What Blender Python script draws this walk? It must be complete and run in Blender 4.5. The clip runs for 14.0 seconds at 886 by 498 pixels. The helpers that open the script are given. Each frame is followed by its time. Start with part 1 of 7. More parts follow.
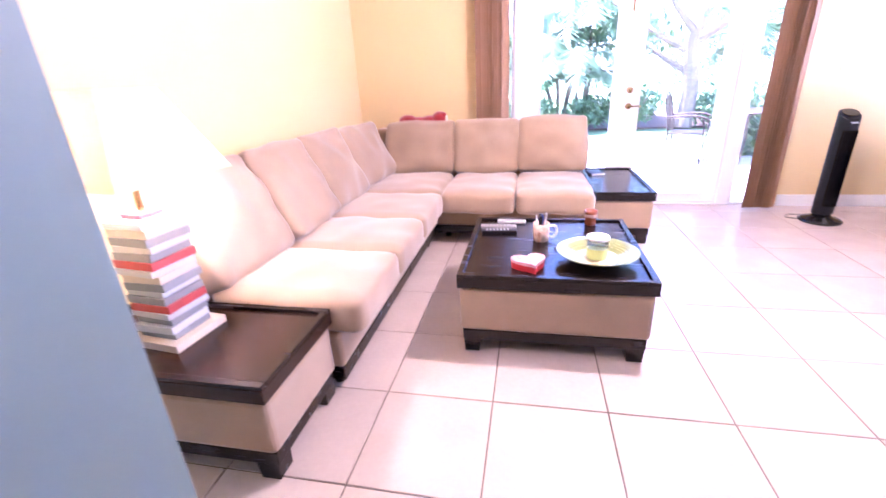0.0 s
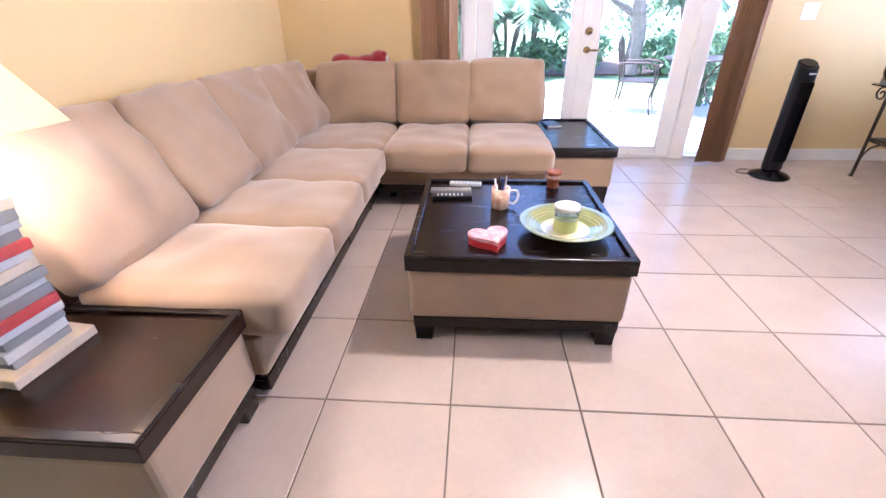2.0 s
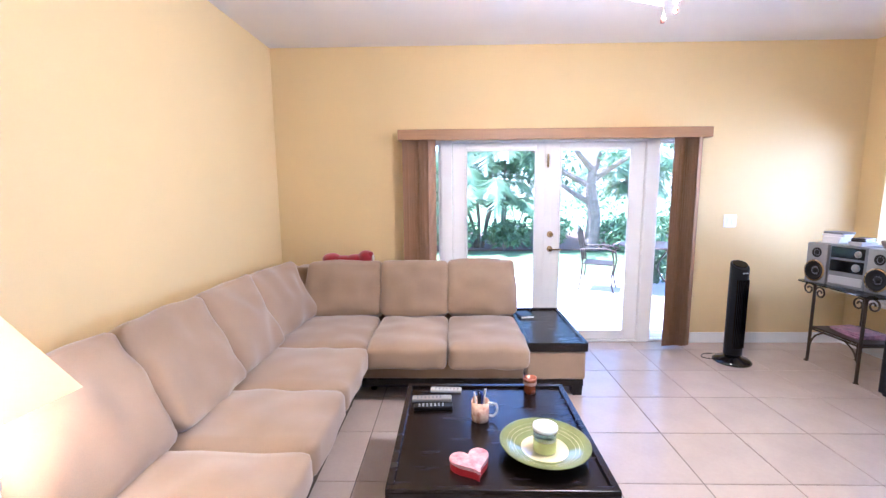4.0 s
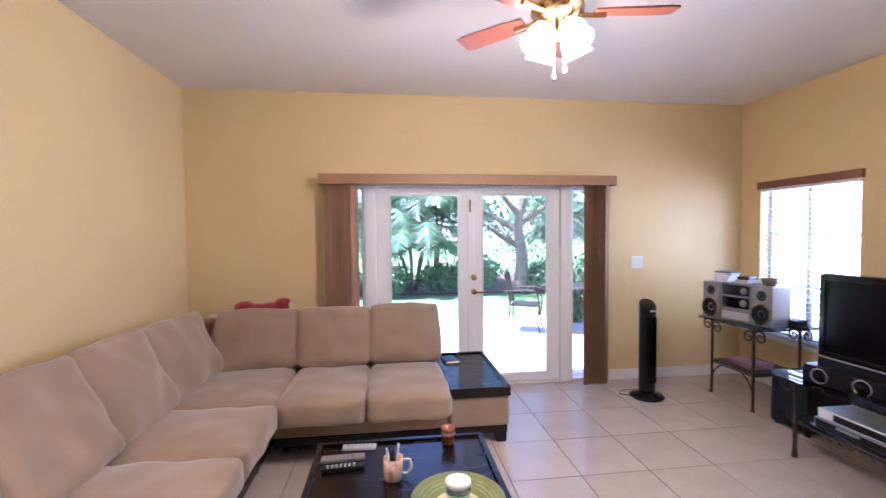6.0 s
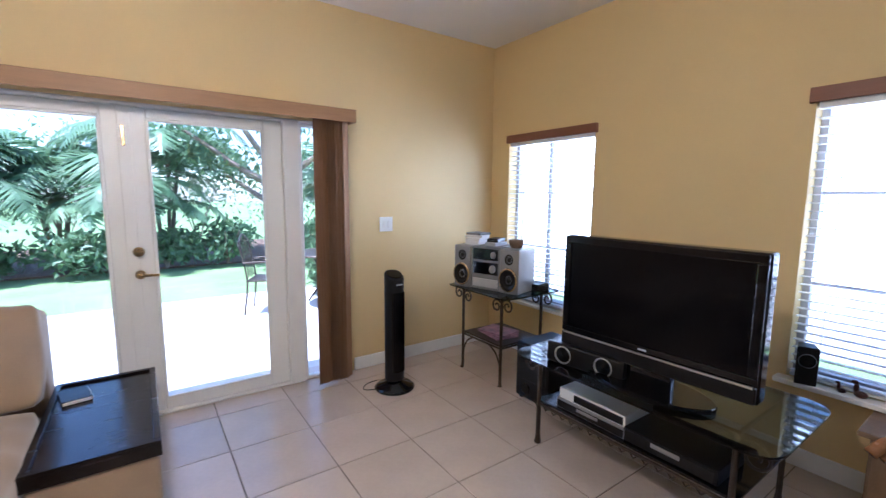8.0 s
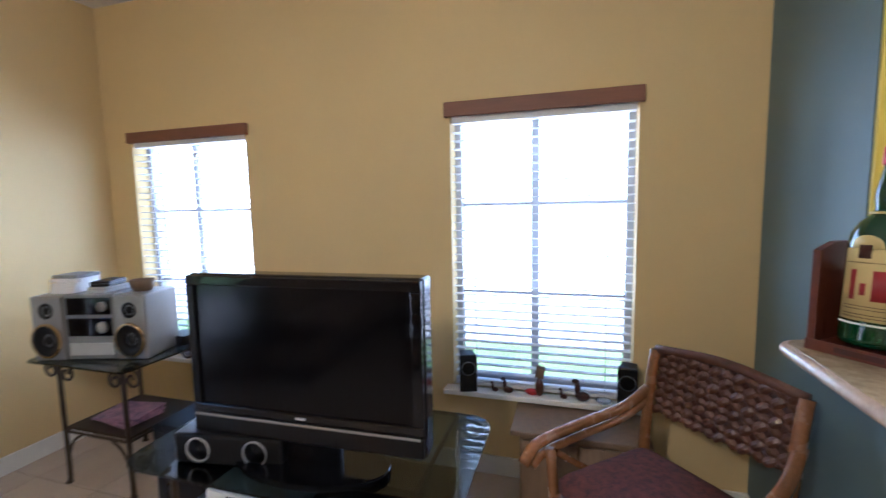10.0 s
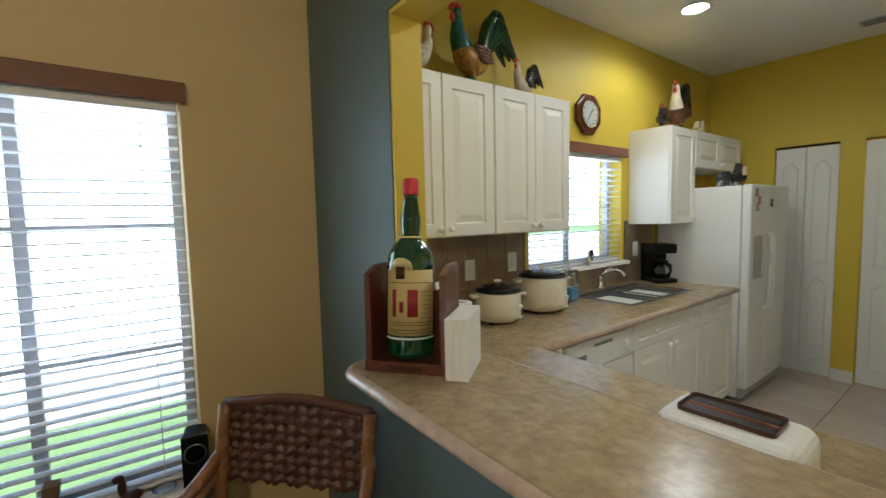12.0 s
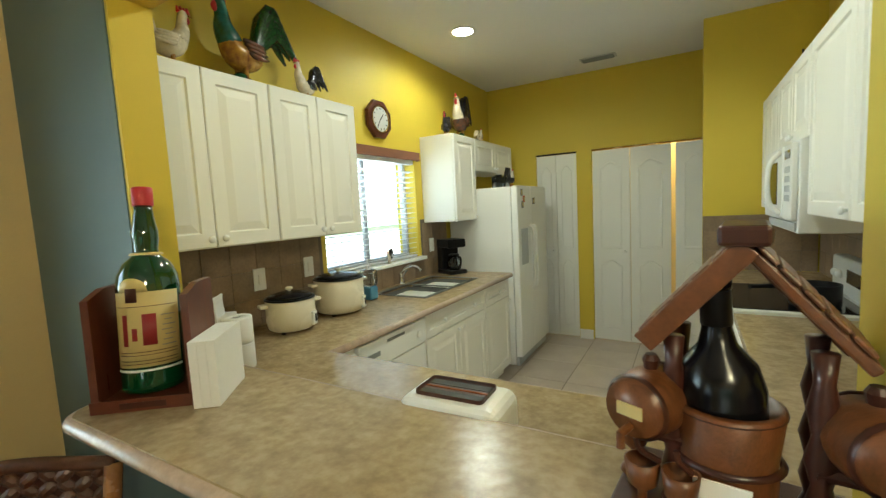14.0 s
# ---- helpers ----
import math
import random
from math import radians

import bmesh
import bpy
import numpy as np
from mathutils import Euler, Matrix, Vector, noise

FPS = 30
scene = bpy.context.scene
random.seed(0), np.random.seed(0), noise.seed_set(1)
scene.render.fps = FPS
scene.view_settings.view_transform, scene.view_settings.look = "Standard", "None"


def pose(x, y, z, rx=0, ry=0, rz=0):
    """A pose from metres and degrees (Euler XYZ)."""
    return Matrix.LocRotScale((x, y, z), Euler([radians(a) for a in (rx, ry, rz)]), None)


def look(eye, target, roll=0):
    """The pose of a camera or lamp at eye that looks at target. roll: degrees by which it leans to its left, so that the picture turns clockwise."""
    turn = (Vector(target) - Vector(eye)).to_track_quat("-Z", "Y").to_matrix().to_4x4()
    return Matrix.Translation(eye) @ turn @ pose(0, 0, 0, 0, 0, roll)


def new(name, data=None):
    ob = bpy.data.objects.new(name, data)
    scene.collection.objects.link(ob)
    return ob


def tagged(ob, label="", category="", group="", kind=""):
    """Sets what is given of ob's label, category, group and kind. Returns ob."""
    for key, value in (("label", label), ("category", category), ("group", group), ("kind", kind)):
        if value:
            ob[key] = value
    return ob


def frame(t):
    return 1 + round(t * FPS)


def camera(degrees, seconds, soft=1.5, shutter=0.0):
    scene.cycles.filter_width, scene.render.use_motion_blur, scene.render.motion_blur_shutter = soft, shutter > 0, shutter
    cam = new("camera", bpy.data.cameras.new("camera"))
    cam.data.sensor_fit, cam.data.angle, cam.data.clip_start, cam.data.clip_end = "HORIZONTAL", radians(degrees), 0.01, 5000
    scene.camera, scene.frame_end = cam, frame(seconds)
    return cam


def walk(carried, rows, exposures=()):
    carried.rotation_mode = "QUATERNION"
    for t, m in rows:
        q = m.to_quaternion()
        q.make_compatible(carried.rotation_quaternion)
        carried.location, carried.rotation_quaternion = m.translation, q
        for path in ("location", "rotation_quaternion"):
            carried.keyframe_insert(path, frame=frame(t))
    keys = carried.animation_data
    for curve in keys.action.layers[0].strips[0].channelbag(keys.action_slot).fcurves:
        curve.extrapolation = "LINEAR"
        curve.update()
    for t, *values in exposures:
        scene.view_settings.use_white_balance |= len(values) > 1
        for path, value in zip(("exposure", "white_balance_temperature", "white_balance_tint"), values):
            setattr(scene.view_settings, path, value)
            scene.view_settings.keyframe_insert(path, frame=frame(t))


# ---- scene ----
cam = camera(92.1, 14.0, soft=1.35, shutter=0.25)
PATH = [
    (0, (1.231, 1.617, 1.247), (0.842, 3.436, 0.511), -2.9),
    (0.5, (1.197, 1.933, 1.142), (1.056, 3.633, 0.098), 0.5),
    (1, (1.172, 1.995, 1.087), (0.978, 3.608, -0.08), -0.5),
    (1.5, (1.169, 1.982, 1.14), (1.015, 3.659, 0.062), -1.1),
    (2, (1.17, 1.969, 1.212), (1.036, 3.718, 0.253), -0.9),
    (2.5, (1.159, 1.96, 1.309), (1.035, 3.784, 0.5), -1.0),
    (3, (1.166, 1.945, 1.397), (1.052, 3.842, 0.772), -1.2),
    (3.5, (1.17, 1.931, 1.469), (1.09, 3.879, 1.025), -0.6),
    (3.7, (1.17, 1.923, 1.501), (1.107, 3.887, 1.13), -0.5),
    (5.8, (1.267, 1.907, 1.539), (1.382, 3.903, 1.499), -0.6),
    (6, (1.297, 1.956, 1.514), (1.545, 3.939, 1.44), -0.5),
    (6.5, (1.451, 2.204, 1.47), (1.887, 4.151, 1.335), -0.2),
    (7, (1.696, 2.482, 1.449), (2.391, 4.347, 1.26), 0.3),
    (9.5, (2.623, 2.99, 1.444), (4.343, 3.987, 1.206), -1.0),
    (10, (2.771, 2.97, 1.465), (4.673, 3.545, 1.268), -1.1),
    (10.5, (2.955, 3.003, 1.448), (4.952, 2.98, 1.34), 0.0),
    (11, (3.05, 2.949, 1.468), (4.967, 2.386, 1.369), -0.3),
    (11.5, (3.083, 2.911, 1.479), (4.841, 1.966, 1.359), -0.9),
    (12, (3.076, 2.872, 1.486), (4.675, 1.679, 1.332), -1.3),
    (12.5, (3.057, 2.836, 1.489), (4.487, 1.45, 1.305), -1.6),
    (13, (3.012, 2.80, 1.495), (4.302, 1.286, 1.295), -2.1),
    (13.5, (2.972, 2.79, 1.498), (4.08, 1.137, 1.292), -2.7),
    (14, (2.927, 2.766, 1.502), (3.928, 1.045, 1.313), -3.0),
]
walk(cam, [(t, look(eye, target, roll)) for t, eye, target, roll in PATH],
     [(0.0, 3.74, 4850, 50), (0.6, 3.48, 4850, 48), (1.5, 3.0, 4850, 31), (3.0, 3.03, 4650, 27), (3.7, 2.98, 4600, 25), (5.8, 2.3, 4850, 29),
      (7.0, 1.92, 4850, 21), (9.5, 1.98, 4650, 17), (11.0, 1.42, 5250, 11), (12.5, 1.18, 5600, 1), (13.5, 1.45, 5850, -7), (14.0, 1.64, 5850, -10)])

# ---- daylight ----
world = bpy.data.worlds.new("sky")
world.use_nodes = True
scene.world = world
sky = world.node_tree.nodes.new("ShaderNodeTexSky")
sky.sky_type = "NISHITA"
sky.sun_disc = False
sky.sun_elevation = radians(73)
sky.sun_rotation = radians(260)
background = world.node_tree.nodes["Background"]
background.inputs["Strength"].default_value = 0.15
world.node_tree.links.new(sky.outputs["Color"], background.inputs["Color"])
sun = new("sun", bpy.data.lights.new("sun", "SUN"))
sun.data.energy, sun.data.angle, sun.data.color = 5.0, radians(0.5), (1.0, 0.95, 0.88)
sun.matrix_world = look((0, 0, 30), (9.0, 1.5, 0))

# ---- building helpers ----
def link_part(name, me, material, parent=None, label=""):
    ob = new(name, me)
    if material:
        me.materials.append(material)
    if parent:
        ob.parent = parent
    return tagged(ob, label)


def part(name, bm, material, parent=None, label="", smooth=False):
    me = bpy.data.meshes.new(name)
    bmesh.ops.recalc_face_normals(bm, faces=bm.faces)
    bm.to_mesh(me)
    bm.free()
    if smooth:
        for p in me.polygons:
            p.use_smooth = True
    return link_part(name, me, material, parent, label)


def thing(name, m, label, category, group="", kind=""):
    ob = new(name)
    ob.empty_display_size = 0.1
    ob.matrix_world = m
    return tagged(ob, label, category, group, kind)


def add_box(bm, a, b, bevel=0.0, segs=2):
    """A box between two corners, its edges rounded."""
    made = bmesh.ops.create_cube(bm, size=1)["verts"]
    for v in made:
        v.co = Vector([a[i] + (v.co[i] + 0.5) * (b[i] - a[i]) for i in range(3)])
    if bevel > 0:
        edges = {e for v in made for e in v.link_edges}
        bmesh.ops.bevel(bm, geom=list(edges), offset=bevel, segments=segs, profile=0.5, affect="EDGES")
    return bm


def box(a, b, bevel=0.0, segs=2):
    return add_box(bmesh.new(), a, b, bevel, segs)


def prism(outline, z0, z1, bevel=0.0, segs=2):
    """An upright prism over a flat outline of (x, y)."""
    bm = bmesh.new()
    low = [bm.verts.new((x, y, z0)) for x, y in outline]
    top = [bm.verts.new((x, y, z1)) for x, y in outline]
    n = len(outline)
    bm.faces.new(list(reversed(low)))
    bm.faces.new(top)
    for i in range(n):
        bm.faces.new((low[i], low[(i + 1) % n], top[(i + 1) % n], top[i]))
    if bevel > 0:
        bmesh.ops.bevel(bm, geom=[e for e in bm.edges if abs(e.verts[0].co.z - e.verts[1].co.z) < 1e-6],
                        offset=bevel, segments=segs, profile=0.5, affect="EDGES")
    return bm


def turned(bm, m):
    bmesh.ops.transform(bm, matrix=m, verts=bm.verts)
    return bm


def lathe(profile, segs=28, bm=None, caps=True):
    """A solid of revolution about z from (radius, height) pairs."""
    bm = bm or bmesh.new()
    rings = []
    for r, z in profile:
        rings.append([bm.verts.new((r * math.cos(2 * math.pi * k / segs), r * math.sin(2 * math.pi * k / segs), z)) for k in range(segs)])
    for lower, upper in zip(rings, rings[1:]):
        for k in range(segs):
            bm.faces.new((lower[k], lower[(k + 1) % segs], upper[(k + 1) % segs], upper[k]))
    if caps:
        bm.faces.new(list(reversed(rings[0])))
        bm.faces.new(rings[-1])
    return bm


def tube(points, radius, segs=8, bm=None):
    """A round bar that follows points; radius is one number or one for each point."""
    bm = bm or bmesh.new()
    pts = [Vector(p) for p in points]
    radii = radius if isinstance(radius, (list, tuple)) else [radius] * len(pts)
    rings, side = [], None
    for i, p in enumerate(pts):
        way = (pts[min(i + 1, len(pts) - 1)] - pts[max(i - 1, 0)]).normalized()
        if side is None:
            side = way.orthogonal().normalized()
        side = (side - way * side.dot(way)).normalized()
        up = way.cross(side)
        rings.append([bm.verts.new(p + radii[i] * (math.cos(2 * math.pi * k / segs) * side + math.sin(2 * math.pi * k / segs) * up)) for k in range(segs)])
    for a, b in zip(rings, rings[1:]):
        for k in range(segs):
            bm.faces.new((a[k], a[(k + 1) % segs], b[(k + 1) % segs], b[k]))
    bm.faces.new(list(reversed(rings[0])))
    bm.faces.new(rings[-1])
    return bm


def spiral(centre, r0, r1, start, turns, axis="y", steps=26):
    """Points of a flat scroll round centre, in the plane across axis."""
    out = []
    for k in range(steps + 1):
        f = k / steps
        r, a = r0 + (r1 - r0) * f, start + 2 * math.pi * turns * f
        u, w = r * math.cos(a), r * math.sin(a)
        out.append(Vector(centre) + (Vector((u, 0, w)) if axis == "y" else Vector((0, u, w)) if axis == "x" else Vector((u, w, 0))))
    return out


def arc(points, steps=8):
    """A smooth line through points."""
    pts = [Vector(p) for p in points]
    pts = [2 * pts[0] - pts[1]] + pts + [2 * pts[-1] - pts[-2]]
    out = []
    for i in range(1, len(pts) - 2):
        a, b, c, d = pts[i - 1:i + 3]
        for k in range(steps):
            t = k / steps
            out.append(0.5 * (2 * b + (c - a) * t + (2 * a - 5 * b + 4 * c - d) * t * t + (3 * b - 3 * c + d - a) * t ** 3))
    return out + [pts[-2]]


def cushion(size, r, bulge=0.03, n=12, crease=0.006, seed=0.0):
    """A stuffed block about the origin: rounded edges, a swollen face, shallow wrinkles."""
    bm = bmesh.new()
    bmesh.ops.create_cube(bm, size=2)
    bmesh.ops.subdivide_edges(bm, edges=bm.edges, cuts=n, use_grid_fill=True)
    half = Vector(size) / 2
    for v in bm.verts:
        u = v.co.copy()
        p = Vector([u[i] * half[i] for i in range(3)])
        core = Vector([max(-half[i] + r, min(half[i] - r, p[i])) for i in range(3)])
        d = p - core
        if d.length > 1e-9:
            p = core + d.normalized() * min(r, d.length if d.length < r else r)
        swell = (1 - u.x ** 2) * (1 - u.y ** 2)
        p.z += (1 if u.z > 0 else 0.3) * bulge * swell * (1 if u.z > 0 else -1) * abs(u.z)
        p.x += 0.4 * bulge * (1 - u.y ** 2) * (1 - u.z ** 2) * u.x
        p.y += 0.4 * bulge * (1 - u.x ** 2) * (1 - u.z ** 2) * u.y
        q = p * 5 + Vector((seed, seed * 1.7, 0))
        p += crease * Vector((noise.noise(q), noise.noise(q + Vector((7, 0, 0))), 1.6 * noise.noise(q * 1.3 + Vector((0, 9, 0)))))
        v.co = p
    return bm


def blob(spots, segs=12):
    """Rounded lumps (centre, radii) in one mesh."""
    bm = bmesh.new()
    for c, r in spots:
        made = bmesh.ops.create_uvsphere(bm, u_segments=segs, v_segments=max(6, segs - 4), radius=1)["verts"]
        for v in made:
            v.co = Vector((c[0] + v.co.x * r[0], c[1] + v.co.y * r[1], c[2] + v.co.z * r[2]))
    return bm


def wall_mesh(axis, lo, hi, a0, a1, z0, z1, holes=()):
    """A wall along axis ('x' or 'y'), lo to hi across it, a0 to a1 along it, with openings (b0, b1, c0, c1) right through."""
    bm = bmesh.new()
    cuts = sorted({a0, a1, *[h for o in holes for h in o[:2]]})
    rows = sorted({z0, z1, *[h for o in holes for h in o[2:]]})
    for p, q in zip(cuts, cuts[1:]):
        for b, t in zip(rows, rows[1:]):
            if any(o[0] <= p + 1e-6 and q - 1e-6 <= o[1] and o[2] <= b + 1e-6 and t - 1e-6 <= o[3] for o in holes):
                continue
            if axis == "x":
                add_box(bm, (p, lo, b), (q, hi, t))
            else:
                add_box(bm, (lo, p, b), (hi, q, t))
    bmesh.ops.remove_doubles(bm, verts=bm.verts, dist=1e-5)
    doubled = [f for f in bm.faces if any(g is not f and (g.calc_center_median() - f.calc_center_median()).length < 1e-5 for v in f.verts for g in v.link_faces)]
    bmesh.ops.delete(bm, geom=doubled, context="FACES")
    return bm


def lettering(name, text, size, m, material, parent=None, deep=0.001):
    cu = bpy.data.curves.new(name, "FONT")
    cu.body, cu.size, cu.extrude, cu.align_x, cu.align_y = text, size, deep, "CENTER", "CENTER"
    ob = bpy.data.objects.new(name, cu)
    me = bpy.data.meshes.new_from_object(ob)
    bpy.data.objects.remove(ob)
    me.transform(m)
    return link_part(name, me, material, parent)

# ---- materials ----
def surface(name, colour, rough=0.5, metal=0.0, vary=0.12, scale=6.0, fine=60.0, bump=0.1, coat=0.0, tint=None, sheen=0.0, piece=0.0, stretch=None, spec=0.5):
    """A painted, stained or woven surface: broad patches and fine grain in colour, gloss and relief, at real size."""
    mt = bpy.data.materials.new(name)
    mt.use_nodes = True
    nt = mt.node_tree
    sh = nt.nodes["Principled BSDF"]
    co = nt.nodes.new("ShaderNodeTexCoord")
    mp = nt.nodes.new("ShaderNodeMapping")
    nt.links.new(co.outputs["Object"], mp.inputs["Vector"])
    if stretch:
        mp.inputs["Scale"].default_value = stretch
    big, small = nt.nodes.new("ShaderNodeTexNoise"), nt.nodes.new("ShaderNodeTexNoise")
    big.inputs["Scale"].default_value, big.inputs["Detail"].default_value = scale, 4
    small.inputs["Scale"].default_value, small.inputs["Detail"].default_value = fine, 3
    for n in (big, small):
        nt.links.new(mp.outputs["Vector"], n.inputs["Vector"])
    mix = nt.nodes.new("ShaderNodeMix")
    mix.data_type = "RGBA"
    dark = tint or tuple(c * (1 - vary) for c in colour)
    light = tuple(min(1, c * (1 + vary * 0.6)) for c in colour)
    mix.inputs["A"].default_value, mix.inputs["B"].default_value = (*dark, 1), (*light, 1)
    ramp = nt.nodes.new("ShaderNodeMapRange")
    ramp.inputs["From Min"].default_value, ramp.inputs["From Max"].default_value = 0.3, 0.7
    add = nt.nodes.new("ShaderNodeMath")
    add.operation = "MULTIPLY_ADD"
    add.inputs[1].default_value = 0.35
    nt.links.new(small.outputs["Fac"], add.inputs[0])
    scl = nt.nodes.new("ShaderNodeMath")
    scl.operation = "MULTIPLY"
    scl.inputs[1].default_value = 0.65
    nt.links.new(big.outputs["Fac"], scl.inputs[0])
    nt.links.new(scl.outputs[0], add.inputs[2])
    nt.links.new(add.outputs[0], ramp.inputs["Value"])
    nt.links.new(ramp.outputs["Result"], mix.inputs["Factor"])
    last = mix.outputs["Result"]
    if piece:
        info = nt.nodes.new("ShaderNodeObjectInfo")
        hsv = nt.nodes.new("ShaderNodeHueSaturation")
        rng = nt.nodes.new("ShaderNodeMapRange")
        rng.inputs["To Min"].default_value, rng.inputs["To Max"].default_value = 1 - piece, 1 + piece
        nt.links.new(info.outputs["Random"], rng.inputs["Value"])
        nt.links.new(rng.outputs["Result"], hsv.inputs["Value"])
        nt.links.new(last, hsv.inputs["Color"])
        last = hsv.outputs["Color"]
    nt.links.new(last, sh.inputs["Base Color"])
    rr = nt.nodes.new("ShaderNodeMapRange")
    rr.inputs["To Min"].default_value, rr.inputs["To Max"].default_value = max(0.02, rough - 0.08), min(1, rough + 0.1)
    nt.links.new(big.outputs["Fac"], rr.inputs["Value"])
    nt.links.new(rr.outputs["Result"], sh.inputs["Roughness"])
    sh.inputs["Metallic"].default_value = metal
    sh.inputs["Coat Weight"].default_value = coat
    sh.inputs["Specular IOR Level"].default_value = spec
    sh.inputs["Sheen Weight"].default_value = sheen
    if bump:
        bp = nt.nodes.new("ShaderNodeBump")
        bp.inputs["Strength"].default_value, bp.inputs["Distance"].default_value = bump, 0.004
        nt.links.new(add.outputs[0], bp.inputs["Height"])
        nt.links.new(bp.outputs["Normal"], sh.inputs["Normal"])
    return mt


def glow(name, colour, strength):
    mt = bpy.data.materials.new(name)
    mt.use_nodes = True
    sh = mt.node_tree.nodes["Principled BSDF"]
    sh.inputs["Base Color"].default_value = (*colour, 1)
    sh.inputs["Emission Color"].default_value = (*colour, 1)
    sh.inputs["Emission Strength"].default_value = strength
    return mt


def glassy(name, colour=(1, 1, 1), rough=0.0, ior=1.45):
    mt = bpy.data.materials.new(name)
    mt.use_nodes = True
    sh = mt.node_tree.nodes["Principled BSDF"]
    sh.inputs["Base Color"].default_value = (*colour, 1)
    sh.inputs["Roughness"].default_value = rough
    sh.inputs["IOR"].default_value = ior
    sh.inputs["Transmission Weight"].default_value = 1
    return mt


def thin_shade(name, colour, through_it):
    """Cloth that lets some light through."""
    mt = bpy.data.materials.new(name)
    mt.use_nodes = True
    nt = mt.node_tree
    out = nt.nodes["Material Output"]
    nt.nodes.remove(nt.nodes["Principled BSDF"])
    d, tr, mx = nt.nodes.new("ShaderNodeBsdfDiffuse"), nt.nodes.new("ShaderNodeBsdfTranslucent"), nt.nodes.new("ShaderNodeMixShader")
    weave = nt.nodes.new("ShaderNodeTexNoise")
    weave.inputs["Scale"].default_value = 180
    tone = nt.nodes.new("ShaderNodeMix")
    tone.data_type = "RGBA"
    tone.inputs["A"].default_value, tone.inputs["B"].default_value = (*[c * 0.92 for c in colour], 1), (*colour, 1)
    nt.links.new(weave.outputs["Fac"], tone.inputs["Factor"])
    for n in (d, tr):
        nt.links.new(tone.outputs["Result"], n.inputs["Color"])
    mx.inputs["Fac"].default_value = through_it
    nt.links.new(d.outputs[0], mx.inputs[1])
    nt.links.new(tr.outputs[0], mx.inputs[2])
    nt.links.new(mx.outputs[0], out.inputs["Surface"])
    return mt


def mottled(name, tones, rough):
    """Laminate printed like stone: soft clouds, small flecks and a few pale chips."""
    mt = bpy.data.materials.new(name)
    mt.use_nodes = True
    nt = mt.node_tree
    sh = nt.nodes["Principled BSDF"]
    co = nt.nodes.new("ShaderNodeTexCoord")
    cloud, fleck = nt.nodes.new("ShaderNodeTexNoise"), nt.nodes.new("ShaderNodeTexNoise")
    cloud.inputs["Scale"].default_value, cloud.inputs["Detail"].default_value, cloud.inputs["Roughness"].default_value = 15, 6, 0.6
    fleck.inputs["Scale"].default_value, fleck.inputs["Detail"].default_value = 42, 4
    for n in (cloud, fleck):
        nt.links.new(co.outputs["Object"], n.inputs["Vector"])
    add = nt.nodes.new("ShaderNodeMath")
    add.operation = "MULTIPLY_ADD"
    add.inputs[1].default_value = 0.42
    half = nt.nodes.new("ShaderNodeMath")
    half.operation = "MULTIPLY"
    half.inputs[1].default_value = 0.58
    nt.links.new(cloud.outputs["Fac"], half.inputs[0])
    nt.links.new(fleck.outputs["Fac"], add.inputs[0])
    nt.links.new(half.outputs[0], add.inputs[2])
    ramp = nt.nodes.new("ShaderNodeValToRGB")
    stops = ramp.color_ramp.elements
    stops[0].position, stops[0].color = 0.36, (*tones[0], 1)
    stops[1].position, stops[1].color = 0.64, (*tones[2], 1)
    middle = stops.new(0.5)
    middle.color = (*tones[1], 1)
    nt.links.new(add.outputs[0], ramp.inputs["Fac"])
    nt.links.new(ramp.outputs["Color"], sh.inputs["Base Color"])
    sh.inputs["Roughness"].default_value = rough
    bp = nt.nodes.new("ShaderNodeBump")
    bp.inputs["Strength"].default_value, bp.inputs["Distance"].default_value = 0.03, 0.002
    nt.links.new(fleck.outputs["Fac"], bp.inputs["Height"])
    nt.links.new(bp.outputs["Normal"], sh.inputs["Normal"])
    return mt


def leafy(name, colour, through_it):
    """Leaves: a waxy face, and daylight that shines through."""
    mt = surface(name, colour, 0.4, vary=0.5, scale=3, fine=40, bump=0.0)
    nt = mt.node_tree
    sh, out = nt.nodes["Principled BSDF"], nt.nodes["Material Output"]
    tr, mx = nt.nodes.new("ShaderNodeBsdfTranslucent"), nt.nodes.new("ShaderNodeMixShader")
    nt.links.new(sh.inputs["Base Color"].links[0].from_socket, tr.inputs["Color"])
    mx.inputs["Fac"].default_value = through_it
    nt.links.new(sh.outputs[0], mx.inputs[1])
    nt.links.new(tr.outputs[0], mx.inputs[2])
    nt.links.new(mx.outputs[0], out.inputs["Surface"])
    return mt


M_WALL = surface("cream_wall_paint", (0.70, 0.535, 0.255), 0.6, vary=0.05, scale=1.2, fine=220, bump=0.12)
M_KITCHEN = surface("bright_yellow_wall_paint", (0.66, 0.50, 0.05), 0.55, vary=0.05, scale=1.2, fine=220, bump=0.12)
M_TEAL = surface("grey_teal_wall_paint", (0.12, 0.17, 0.17), 0.55, vary=0.06, scale=1.5, fine=200, bump=0.12)
M_CEIL = surface("ceiling_paint", (0.76, 0.74, 0.72), 0.8, vary=0.03, scale=2, fine=120, bump=0.35)
M_TRIM = surface("white_trim_paint", (0.80, 0.79, 0.76), 0.35, vary=0.04, scale=5, fine=90, bump=0.04)
M_WHITE = surface("white_enamel", (0.82, 0.82, 0.80), 0.34, vary=0.02, scale=2, fine=200, bump=0.0)
M_CABINET = surface("cabinet_thermofoil", (0.83, 0.81, 0.75), 0.36, vary=0.02, scale=2, fine=200, bump=0.0)
